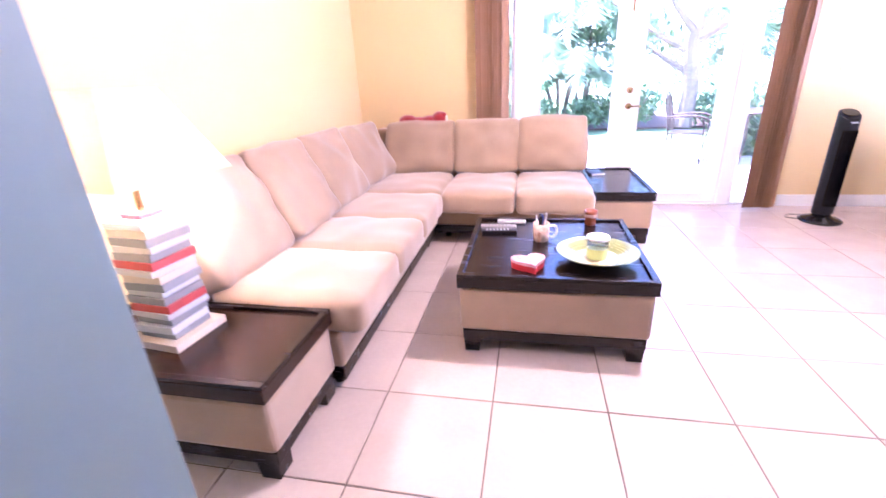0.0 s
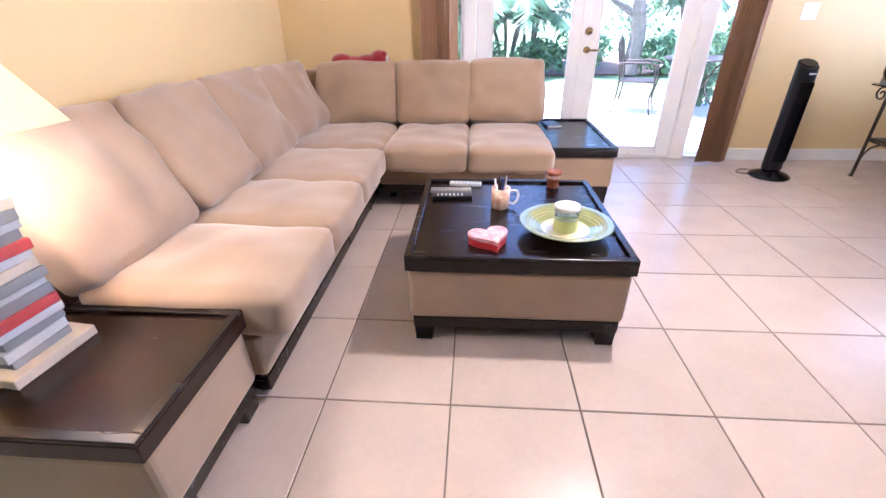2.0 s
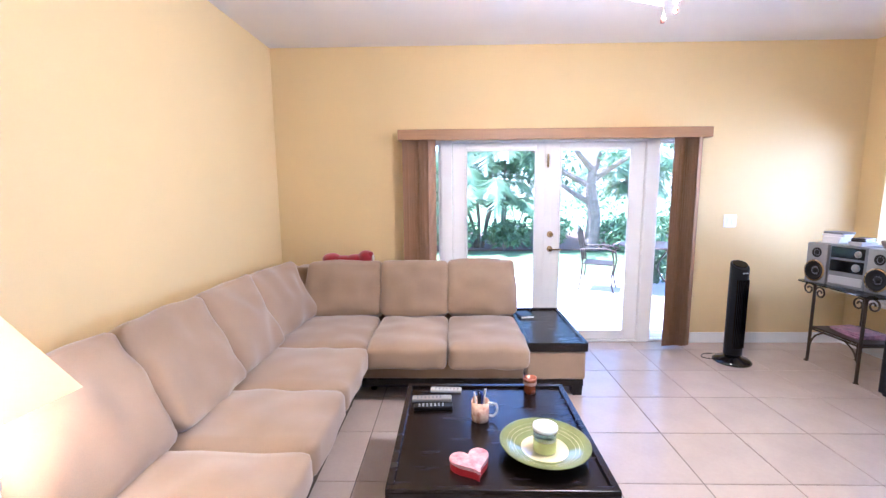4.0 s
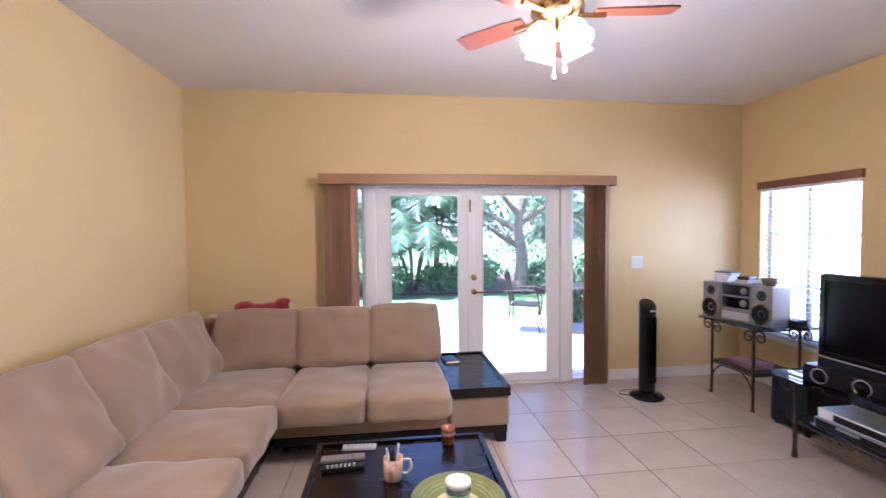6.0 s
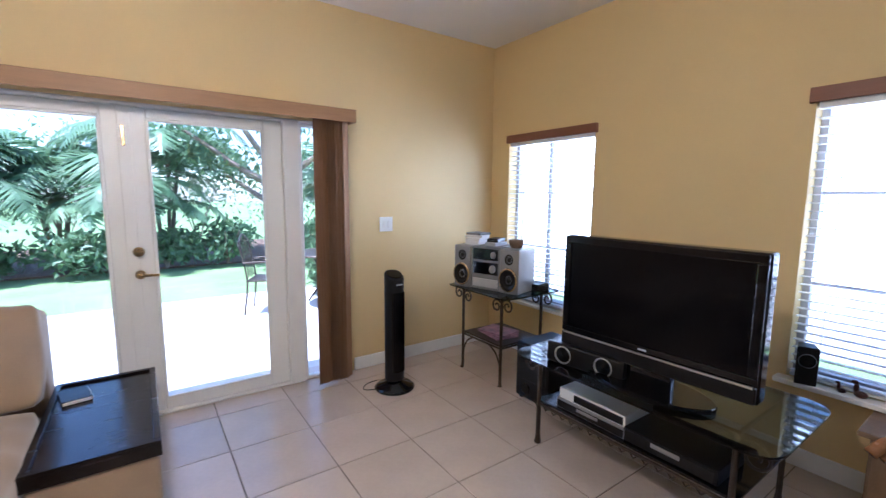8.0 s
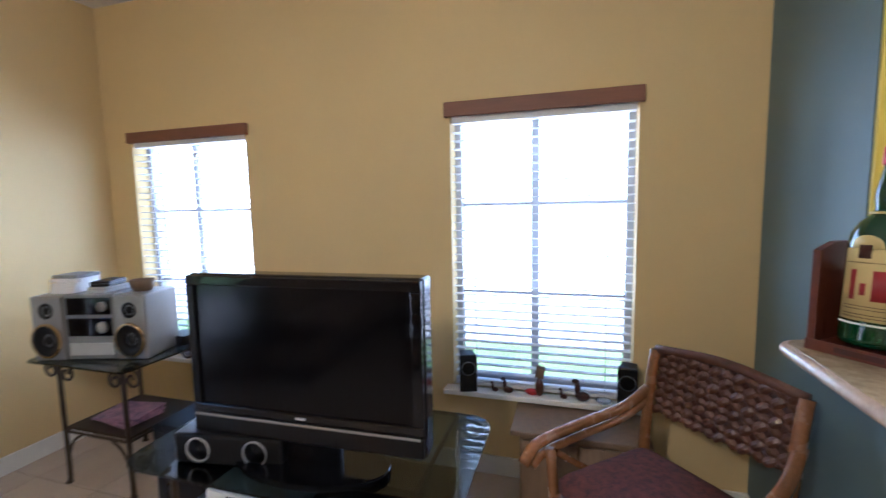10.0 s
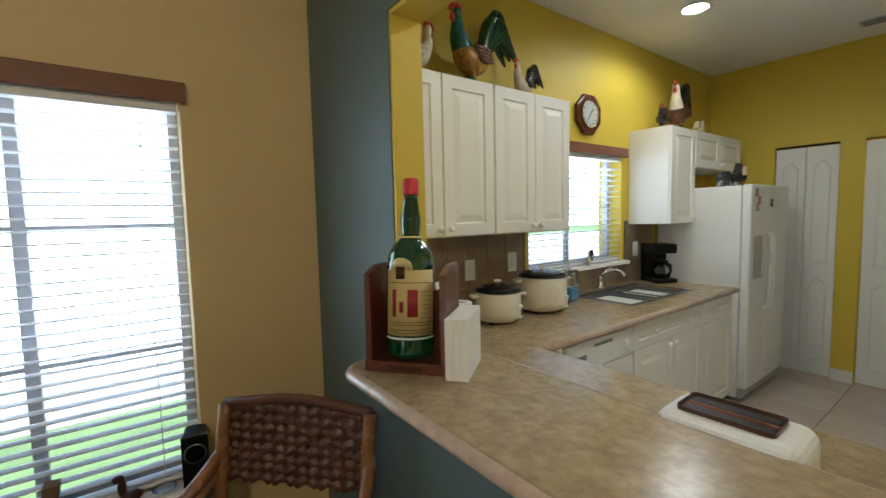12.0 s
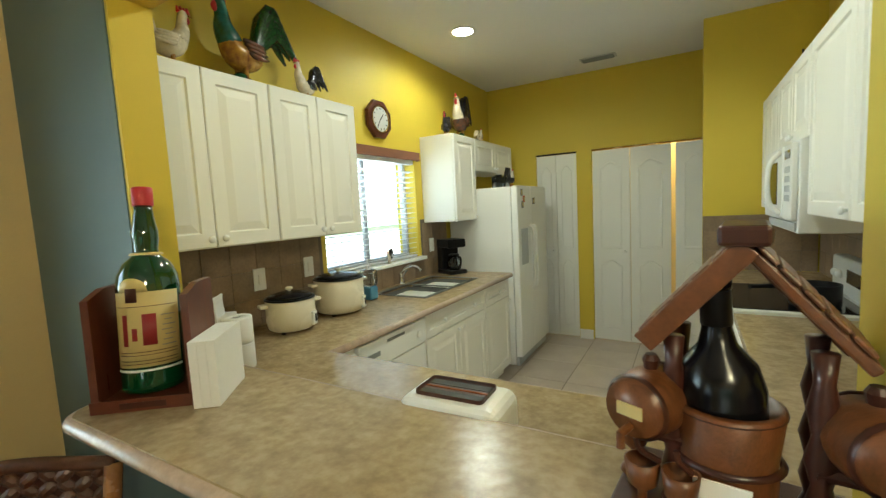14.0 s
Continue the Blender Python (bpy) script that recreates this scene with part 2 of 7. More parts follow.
M_TILE = surface("ivory_floor_tile", (0.53, 0.445, 0.375), 0.22, vary=0.08, scale=5, fine=45, bump=0.05, piece=0.05)
M_GROUT = surface("dark_grout", (0.16, 0.13, 0.11), 0.9, vary=0.2, scale=12, fine=150, bump=0.3)
M_SUEDE = surface("beige_microsuede", (0.315, 0.22, 0.136), 0.9, vary=0.16, scale=5, fine=260, bump=0.12, sheen=0.5)
M_ESPRESSO = surface("espresso_wood", (0.008, 0.005, 0.0045), 0.24, spec=0.35, vary=0.35, scale=5, fine=60, bump=0.04, stretch=(1, 6, 6))
M_ESPRESSO_WORN = surface("worn_espresso_wood", (0.022, 0.010, 0.006), 0.22, spec=0.3, vary=0.6, scale=6, fine=50, bump=0.05, stretch=(1, 5, 5))
M_VANE = surface("tan_fabric_vane", (0.30, 0.165, 0.08), 0.8, vary=0.15, scale=8, fine=120, bump=0.15, stretch=(8, 8, 1))
M_VALANCE = surface("wood_valance", (0.34, 0.19, 0.085), 0.5, vary=0.2, scale=4, fine=60, bump=0.05, stretch=(1, 10, 10))
M_VALANCE_RED = surface("red_brown_wood_valance", (0.21, 0.085, 0.045), 0.5, vary=0.2, scale=4, fine=60, bump=0.05, stretch=(10, 1, 10))
M_SLAT = surface("white_blind_slat", (0.84, 0.84, 0.85), 0.4, vary=0.03, scale=5, fine=60, bump=0.02)
M_ALU = surface("window_frame_paint", (0.42, 0.42, 0.44), 0.4, vary=0.05, scale=5, fine=60, bump=0.02)
M_GLASS = glassy("window_glass")
M_TABLEGLASS = glassy("table_glass", (0.13, 0.18, 0.19))
M_IRON = surface("wrought_iron", (0.06, 0.045, 0.035), 0.45, metal=0.6, vary=0.3, scale=20, fine=120, bump=0.3)
M_BLACK = surface("black_plastic", (0.006, 0.006, 0.007), 0.35, spec=0.25, vary=0.2, scale=8, fine=150, bump=0.03)
M_GLOSSBLACK = surface("gloss_black_plastic", (0.004, 0.004, 0.005), 0.07, vary=0.1, scale=8, fine=100, bump=0.0, spec=0.4)
M_SCREEN = surface("dark_screen", (0.003, 0.003, 0.004), 0.13, vary=0.1, scale=3, fine=20, bump=0.0, spec=0.2)
M_SILVER = surface("silver_plastic", (0.31, 0.30, 0.285), 0.35, metal=0.4, vary=0.08, scale=8, fine=90, bump=0.02)
M_CHROME = surface("chrome", (0.75, 0.75, 0.76), 0.08, metal=1.0, vary=0.04, scale=8, fine=90, bump=0.0)
M_BRASS = surface("antique_brass", (0.45, 0.30, 0.13), 0.25, metal=1.0, vary=0.2, scale=10, fine=90, bump=0.02)
M_COUNTER = mottled("stone_pattern_laminate", ((0.27, 0.195, 0.11), (0.35, 0.262, 0.148), (0.43, 0.335, 0.205)), 0.25)
M_NOSING = surface("counter_nosing", (0.48, 0.37, 0.29), 0.22, vary=0.2, scale=25, fine=110, bump=0.02)
M_SPLASH = surface("brown_backsplash_tile", (0.27, 0.19, 0.12), 0.4, vary=0.3, scale=9, fine=70, bump=0.12, piece=0.08)
M_CHERRY = surface("cherry_wood", (0.12, 0.032, 0.016), 0.3, vary=0.35, scale=6, fine=70, bump=0.04, stretch=(1, 8, 1), coat=0.2)
M_RATTAN = surface("brown_woven_rattan", (0.10, 0.038, 0.019), 0.42, vary=0.4, scale=30, fine=160, bump=0.3)
M_RATTAN_POLE = surface("rattan_pole", (0.26, 0.115, 0.045), 0.25, vary=0.3, scale=14, fine=90, bump=0.1)
M_LEAF = leafy("palm_leaf", (0.17, 0.27, 0.14), 0.4)
M_LEAF2 = leafy("shrub_leaf", (0.15, 0.24, 0.12), 0.4)
M_BARK = surface("grey_bark", (0.22, 0.17, 0.13), 0.9, vary=0.4, scale=7, fine=60, bump=0.5)
M_GRASS = surface("lawn", (0.15, 0.23, 0.08), 0.9, vary=0.35, scale=1.5, fine=90, bump=0.6)
M_CONCRETE = surface("patio_concrete", (0.52, 0.50, 0.47), 0.85, vary=0.12, scale=2, fine=90, bump=0.2)
M_MULCH = surface("mulch_bed", (0.13, 0.08, 0.05), 0.95, vary=0.4, scale=14, fine=120, bump=0.8)
M_GREENGLASS = surface("green_bottle_glass", (0.004, 0.045, 0.014), 0.05, vary=0.2, scale=4, fine=20, bump=0.0, coat=0.6)
M_DARKGLASS = surface("dark_wine_glass", (0.005, 0.005, 0.007), 0.2, vary=0.2, scale=4, fine=20, bump=0.0, spec=0.4)
M_LABEL = surface("cream_paper_label", (0.56, 0.44, 0.17), 0.5, vary=0.06, scale=12, fine=90, bump=0.02)
M_RED = surface("red_paint", (0.50, 0.02, 0.025), 0.4, vary=0.12, scale=10, fine=60, bump=0.02)
M_DEEPRED = surface("deep_red_print", (0.26, 0.012, 0.016), 0.5, vary=0.1, scale=20, fine=60, bump=0.0)
M_PLUSH = surface("dark_red_plush", (0.28, 0.010, 0.016), 0.95, vary=0.3, scale=25, fine=300, bump=0.5, sheen=0.6)
M_PAPER = surface("white_paper", (0.82, 0.81, 0.80), 0.8, vary=0.04, scale=8, fine=120, bump=0.06)
M_GREY = surface("grey_book_cover", (0.22, 0.23, 0.24), 0.6, vary=0.12, scale=10, fine=90, bump=0.03)
M_LIGHTGREY = surface("light_grey_book_cover", (0.48, 0.49, 0.50), 0.6, vary=0.1, scale=10, fine=90, bump=0.03)
M_BOOKRED = surface("red_book_cover", (0.38, 0.045, 0.04), 0.6, vary=0.12, scale=10, fine=90, bump=0.03)
M_BEIGE = surface("beige_stone", (0.52, 0.45, 0.36), 0.6, vary=0.12, scale=10, fine=90, bump=0.03)
M_SHADE = thin_shade("cream_lamp_shade", (0.80, 0.66, 0.44), 0.3)
M_FROST = thin_shade("frosted_lamp_glass", (0.92, 0.88, 0.80), 0.6)
M_BULB = glow("lit_bulb", (1.0, 0.80, 0.52), 40.0)
M_LED = glow("lit_recessed_lens", (1.0, 0.92, 0.78), 14.0)
M_BLADE = surface("cherry_fan_blade", (0.16, 0.045, 0.025), 0.35, vary=0.3, scale=5, fine=60, bump=0.04, stretch=(2, 10, 1))
M_GREENPLATE = surface("green_ceramic_glaze", (0.20, 0.235, 0.085), 0.12, vary=0.25, scale=10, fine=60, bump=0.03, coat=0.4)
M_CREAMPLATE = surface("cream_ceramic_glaze", (0.72, 0.66, 0.42), 0.15, vary=0.1, scale=10, fine=60, bump=0.02, coat=0.4)
M_WAX = surface("pale_green_wax", (0.52, 0.58, 0.22), 0.4, vary=0.1, scale=10, fine=60, bump=0.02)
M_PINK = surface("pink_white_box_print", (0.70, 0.55, 0.55), 0.5, vary=0.3, scale=18, fine=60, bump=0.02, tint=(0.55, 0.12, 0.16))
M_MUG = surface("brown_white_mug_glaze", (0.72, 0.62, 0.48), 0.2, vary=0.5, scale=24, fine=60, bump=0.02, tint=(0.35, 0.10, 0.05))
M_AMBER = surface("red_brown_ceramic", (0.28, 0.08, 0.03), 0.25, vary=0.3, scale=20, fine=60, bump=0.1)
M_BLUE = surface("blue_pen_plastic", (0.03, 0.06, 0.25), 0.35, vary=0.2, scale=10, fine=60, bump=0.0)
M_CREAMPOT = surface("cream_enamel", (0.74, 0.69, 0.56), 0.25, vary=0.05, scale=8, fine=60, bump=0.02)
M_CARVED = surface("carved_orange_wood", (0.15, 0.052, 0.017), 0.35, vary=0.45, scale=14, fine=90, bump=0.2, stretch=(2, 8, 2))
M_CARVED_DARK = surface("carved_dark_wood", (0.055, 0.016, 0.010), 0.3, vary=0.4, scale=14, fine=90, bump=0.15)
M_SEATCLOTH = surface("dark_red_patterned_cloth", (0.16, 0.05, 0.045), 0.9, vary=0.6, scale=38, fine=160, bump=0.2, tint=(0.03, 0.02, 0.03))
M_OAK = surface("pale_worn_wood", (0.20, 0.13, 0.075), 0.6, vary=0.25, scale=6, fine=70, bump=0.08, stretch=(6, 6, 1))
M_ORANGEBIRD = surface("rooster_ochre_glaze", (0.44, 0.24, 0.03), 0.18, vary=0.5, scale=28, fine=60, bump=0.08, tint=(0.16, 0.05, 0.02))
M_TEALBIRD = surface("rooster_teal_glaze", (0.02, 0.13, 0.14), 0.2, vary=0.5, scale=20, fine=60, bump=0.08, tint=(0.01, 0.05, 0.02))
M_GREENBIRD = surface("rooster_green_glaze", (0.02, 0.085, 0.02), 0.15, vary=0.6, scale=45, fine=90, bump=0.08, tint=(0.004, 0.012, 0.012))
M_WHITEBIRD = surface("rooster_white_glaze", (0.68, 0.60, 0.46), 0.25, vary=0.25, scale=20, fine=60, bump=0.08)
M_BROWNBIRD = surface("rooster_russet_glaze", (0.16, 0.05, 0.02), 0.2, vary=0.5, scale=20, fine=60, bump=0.08, tint=(0.02, 0.03, 0.03))
M_SINK = surface("sink_steel", (0.17, 0.17, 0.168), 0.5, metal=1.0, vary=0.15, scale=6, fine=120, bump=0.04, stretch=(1, 12, 1))
M_BLACKBIRD = surface("rooster_black_glaze", (0.018, 0.016, 0.018), 0.2, vary=0.5, scale=20, fine=60, bump=0.08)
M_BLUESOAP = surface("blue_liquid_soap", (0.10, 0.26, 0.42), 0.15, vary=0.1, scale=6, fine=40, bump=0.0)
M_CLEAR = glassy("clear_plastic", (0.9, 0.96, 1.0), 0.1)
M_CLOCKFACE = surface("grey_clock_face", (0.55, 0.56, 0.54), 0.4, vary=0.06, scale=10, fine=60, bump=0.0)
M_MAGAZINE = surface("magazine_print", (0.42, 0.22, 0.28), 0.35, vary=0.7, scale=20, fine=60, bump=0.0, tint=(0.08, 0.06, 0.14))
M_CORD = surface("pale_cord", (0.45, 0.40, 0.26), 0.6, vary=0.1, scale=20, fine=90, bump=0.0)

# ---- the rooms ----
XL, XR, YB, YS, YK, H = -0.51, 4.97, 6.035, 2.17, -1.95, 2.82   # living walls, stub wall, closet wall, ceiling
HALL_L, HALL_R = 0.53, 1.98                                     # the hallway that the walk starts from
T = 0.14


def structure(name, bm, material, label, category="wall"):
    return tagged(part(name, bm, material), label, category, kind="structure")


DOOR_HOLE = (0.80, 3.47, 0.0, 1.975)
WIN_A, WIN_B, WIN_K = (4.88, 5.80, 0.485, 1.94), (2.675, 3.585, 0.485, 1.94), (-0.33, 0.76, 1.10, 1.93)
structure("wall_north", wall_mesh("x", YB, YB + 0.2, XL - T, XR + 0.2, 0, H, [DOOR_HOLE]), M_WALL, "cream yellow painted wall with a garden door opening")
structure("wall_east", wall_mesh("y", XR, XR + 0.2, 2.11, YB, 0, H, [WIN_A, WIN_B]), M_WALL, "cream yellow painted wall with two window openings")
structure("wall_east_kitchen", wall_mesh("y", XR, XR + 0.2, YK - T, 2.11, 0, H, [WIN_K]), M_KITCHEN, "bright yellow kitchen wall with a window opening")
structure("wall_west", box((XL - T, YS - T, 0), (XL, YB, H)), M_WALL, "plain cream yellow painted wall behind the sofa")
structure("wall_south_west", box((XL, YS - T, 0), (HALL_L - T, YS, H)), M_TEAL, "grey teal painted wall")
structure("wall_hall_west", box((HALL_L - T, -2.6, 0), (HALL_L, YS, H)), M_TEAL, "grey blue painted wall end at the hallway")
structure("wall_hall_end", box((HALL_L, -2.6 - T, 0), (HALL_R + T, -2.6, H)), M_WALL, "plain cream wall closing the hallway")
structure("wall_kitchen_west", box((HALL_R, -2.6, 0), (HALL_R + T, YS - 0.12, H)), M_KITCHEN, "yellow painted kitchen side wall")
BAR0, BAR1 = 2.73, 4.28
structure("wall_teal", wall_mesh("x", YS - 0.06, YS, HALL_R, XR, 0, H, [(BAR0, BAR1, 1.03, 2.13)]), M_TEAL, "grey teal wall with a pass-through opening over a half wall")
structure("wall_teal_kitchen_side", wall_mesh("x", YS - 0.12, YS - 0.062, HALL_R + T, XR, 0, H, [(BAR0, BAR1, 1.03, 2.13)]), M_KITCHEN, "yellow kitchen side of the pass-through wall")
for k, (a, b) in enumerate((((BAR0, YS - 0.118, 1.07), (BAR0 + 0.012, YS - 0.004, 2.13)), ((BAR1 - 0.012, YS - 0.118, 1.07), (BAR1, YS - 0.004, 2.13)), ((BAR0, YS - 0.118, 2.115), (BAR1, YS - 0.004, 2.13)))):
    structure("trim", box(a, b), M_KITCHEN, "yellow painted reveal of the pass-through", "reveal")
CL1, CL2 = (3.975, 4.42, 0.0, 2.035), (2.40, 3.825, 0.0, 2.035)
structure("wall_south_kitchen", wall_mesh("x", YK - T, YK, HALL_R + T, XR, 0, H, [CL1, CL2]), M_KITCHEN, "bright yellow wall with two closet openings")
structure("wall_closet_back", box((HALL_R + T, YK - 0.95, 0), (XR, YK - 0.85, H)), M_WALL, "plain back wall inside the closets")
structure("wall_kitchen_return", box((HALL_R + T, -1.32, 0), (2.84, -1.17, H)), M_KITCHEN, "bright yellow wall return beside the stove counter")
structure("ceiling", box((XL - T, -2.9, H), (XR + 0.2, YB + 0.2, H + 0.1)), M_CEIL, "white lightly textured ceiling", "ceiling")

# floor: grout bed, and tiles as pieces of it
floor = structure("floor", box((XL - T, -2.9, -0.1), (XR + 0.2, YB + 0.2, -0.004)), M_GROUT, "ivory ceramic tile floor with dark grout", "floor")

# baseboards
def baseboard(a, b):
    x0, y0, x1, y1 = *a, *b
    bm = box((x0, y0, 0), (x1, y1, 0.105), 0.004)
    structure("baseboard", bm, M_TRIM, "white painted baseboard", "baseboard")


baseboard((3.50, YB - 0.014), (XR - 0.014, YB))
baseboard((XL, YB - 0.014), (0.78, YB))
baseboard((XR - 0.014, 2.17), (XR, YB))
baseboard((XL, YS), (XL + 0.014, YB - 0.014))
baseboard((3.83, YK), (3.97, YK + 0.014))
baseboard((4.425, YK), (XR, YK + 0.014))
baseboard((HALL_R + 0.01, YS), (XR - 0.014, YS + 0.014))
baseboard((HALL_R - 0.014, -2.6), (HALL_R, YS + 0.014))
baseboard((HALL_L, -2.6), (HALL_L + 0.014, YS))


# ---- garden door with sidelights ----
door = thing("door_1", pose(0, YB + 0.06, 0), "white double garden doors with full glass panes, closed", "door", kind="structure")
def rail(bm, x0, x1, z0, z1, y0, y1, b=0.006):
    return add_box(bm, (x0, y0, z0), (x1, y1, z1), b, 1)


def framed(x0, x1, z0, z1, w, y0, y1):
    bm = bmesh.new()
    rail(bm, x0, x0 + w, z0, z1, y0, y1)
    rail(bm, x1 - w, x1, z0, z1, y0, y1)
    rail(bm, x0 + w, x1 - w, z1 - w, z1, y0 + 0.001, y1 - 0.001)
    rail(bm, x0 + w, x1 - w, z0, z0 + w, y0 + 0.001, y1 - 0.001)
    return bm


bm = bmesh.new()
for x0, x1 in ((0.80, 0.86), (1.06, 1.17), (2.995, 3.11), (3.40, 3.47)):
    rail(bm, x0, x1, 0.0, 1.975, -0.055, 0.1)
rail(bm, 0.86, 3.40, 1.955, 1.975, -0.055, 0.1)
rail(bm, 1.17, 2.995, 0.0, 0.02, -0.05, 0.1)
part("door_frame", bm, M_TRIM, door)
for x0, x1, g0, g1, nm in ((1.172, 2.083, 1.298, 1.973, "left"), (2.085, 2.993, 2.194, 2.868, "right")):
    bm = bmesh.new()
    rail(bm, x0, g0, 0.022, 1.952, -0.022, 0.022)
    rail(bm, g1, x1, 0.022, 1.952, -0.022, 0.022)
    rail(bm, g0, g1, 1.89, 1.952, -0.021, 0.021)
    rail(bm, g0, g1, 0.022, 0.095, -0.021, 0.021)
    for a, b in (((g0, -0.03, 0.095), (g0 + 0.016, -0.01, 1.89)), ((g1 - 0.016, -0.03, 0.095), (g1, -0.01, 1.89)), ((g0 + 0.016, -0.03, 1.874), (g1 - 0.016, -0.01, 1.89)), ((g0 + 0.016, -0.03, 0.095), (g1 - 0.016, -0.01, 0.111))):
        add_box(bm, a, b, 0.003, 1)
    leaf = part("door_leaf", bm, M_TRIM, door)
    pane = part("pane", box((g0 + 0.002, -0.004, 0.097), (g1 - 0.002, 0.002, 1.888)), M_GLASS, leaf)
    pane.visible_shadow = False
bm = box((2.052, -0.034, 0.022), (2.116, -0.0225, 1.95), 0.003, 1)
part("astragal", bm, M_TRIM, door)
for z, r in ((1.08, 0.03), (0.937, 0.028)):
    bm = turned(lathe([(r, 0), (r, 0.006), (r * 0.55, 0.014), (r * 0.5, 0.03), (r * 0.75, 0.034), (r * 0.72, 0.05), (r * 0.3, 0.054)], 20), pose(2.112, -0.034, z, 90))
    part("deadbolt" if z > 1 else "door_knob", bm, M_BRASS, door, "dark antique brass hardware", True)
part("lever", turned(box((-0.005, -0.012, -0.008), (0.1, 0.0, 0.008), 0.004), pose(2.112, -0.084, 0.937)), M_BRASS, door)
part("flush_bolt", box((2.07, -0.04, 1.72), (2.086, -0.034, 1.84), 0.002), M_BRASS, door)
for x0, x1 in ((0.862, 1.058), (3.112, 3.398)):
    side = part("sidelight", framed(x0, x1, 0.0, 1.953, 0.022, -0.03, 0.03), M_TRIM, door)
    pane = part("pane", box((x0 + 0.024, -0.003, 0.024), (x1 - 0.024, 0.003, 1.929)), M_GLASS, side)
    pane.visible_shadow = False

# vertical blinds, drawn aside, under one long head rail
blind = thing("vertical_blind", pose(0, 0, 0), "tan fabric vertical blinds drawn aside under a wood valance", "blind")
bm = box((0.686, 5.79, 1.955), (3.447, 5.806, 2.045), 0.004)
add_box(bm, (0.686, 5.806, 1.955), (0.70, 6.033, 2.045), 0.003)
add_box(bm, (3.433, 5.806, 1.955), (3.447, 6.033, 2.045), 0.003)
add_box(bm, (0.70, 5.806, 2.03), (3.433, 6.033, 2.045))
part("valance", bm, M_VALANCE, blind)
part("head_rail", box((0.72, 5.865, 1.975), (3.42, 5.905, 2.0), 0.004), M_TRIM, blind)


def vane_mesh():
    bm = bmesh.new()
    n, w = 6, 0.089
    for s in (0, 1):
        for k in range(n + 1):
            u = (k / n - 0.5) * w
            bow = 0.006 * (1 - (2 * k / n - 1) ** 2)
            for z in (0.02, 1.975):
                bm.verts.new((u, bow + (0.0015 if s else 0), z))
    bm.verts.ensure_lookup_table()
    v = bm.verts
    m = 2 * (n + 1)
    for k in range(n):
        a = 2 * k
        bm.faces.new((v[a], v[a + 2], v[a + 3], v[a + 1]))
        bm.faces.new((v[m + a], v[m + a + 1], v[m + a + 3], v[m + a + 2]))
        bm.faces.new((v[a], v[m + a], v[m + a + 2], v[a + 2]))
        bm.faces.new((v[a + 1], v[a + 3], v[m + a + 3], v[m + a + 1]))
    for a in (0, 2 * n):
        bm.faces.new((v[a], v[a + 1], v[m + a + 1], v[m + a]))
    me = bpy.data.meshes.new("vane")
    bmesh.ops.recalc_face_normals(bm, faces=bm.faces)
    bm.to_mesh(me)
    bm.free()
    me.materials.append(M_VANE)
    return me


VANE = vane_mesh()
rnd = random.Random(4)
for x0, x1, count in ((0.755, 0.985, 11), (3.19, 3.40, 11)):
    for k in range(count):
        ob = new("vane", VANE)
        ob.parent = blind
        ob.matrix_basis = pose(x0 + (x1 - x0) * k / (count - 1), 5.885, 0, 0, 0, 38 + rnd.uniform(-16, 16))


# ---- windows with wooden valances and slatted blinds ----
def slat_mesh(w, deep=0.048):
    bm = bmesh.new()
    rows = []
    for k in range(5):
        u = (k / 4 - 0.5) * deep
        z = 0.003 * (1 - (k / 2 - 1) ** 2)
        rows.append([bm.verts.new((u, s * w / 2, z + dz)) for dz in (0, 0.0032) for s in (-1, 1)])
    for a, b in zip(rows, rows[1:]):
        bm.faces.new((a[0], a[1], b[1], b[0]))
        bm.faces.new((a[2], b[2], b[3], a[3]))
        bm.faces.new((a[0], b[0], b[2], a[2]))
        bm.faces.new((a[1], a[3], b[3], b[1]))
    for r in (rows[0], rows[-1]):
        bm.faces.new((r[0], r[2], r[3], r[1]))
    me = bpy.data.meshes.new("slat")
    bmesh.ops.recalc_face_normals(bm, faces=bm.faces)
    bm.to_mesh(me)
    bm.free()
    me.materials.append(M_SLAT)
    return me


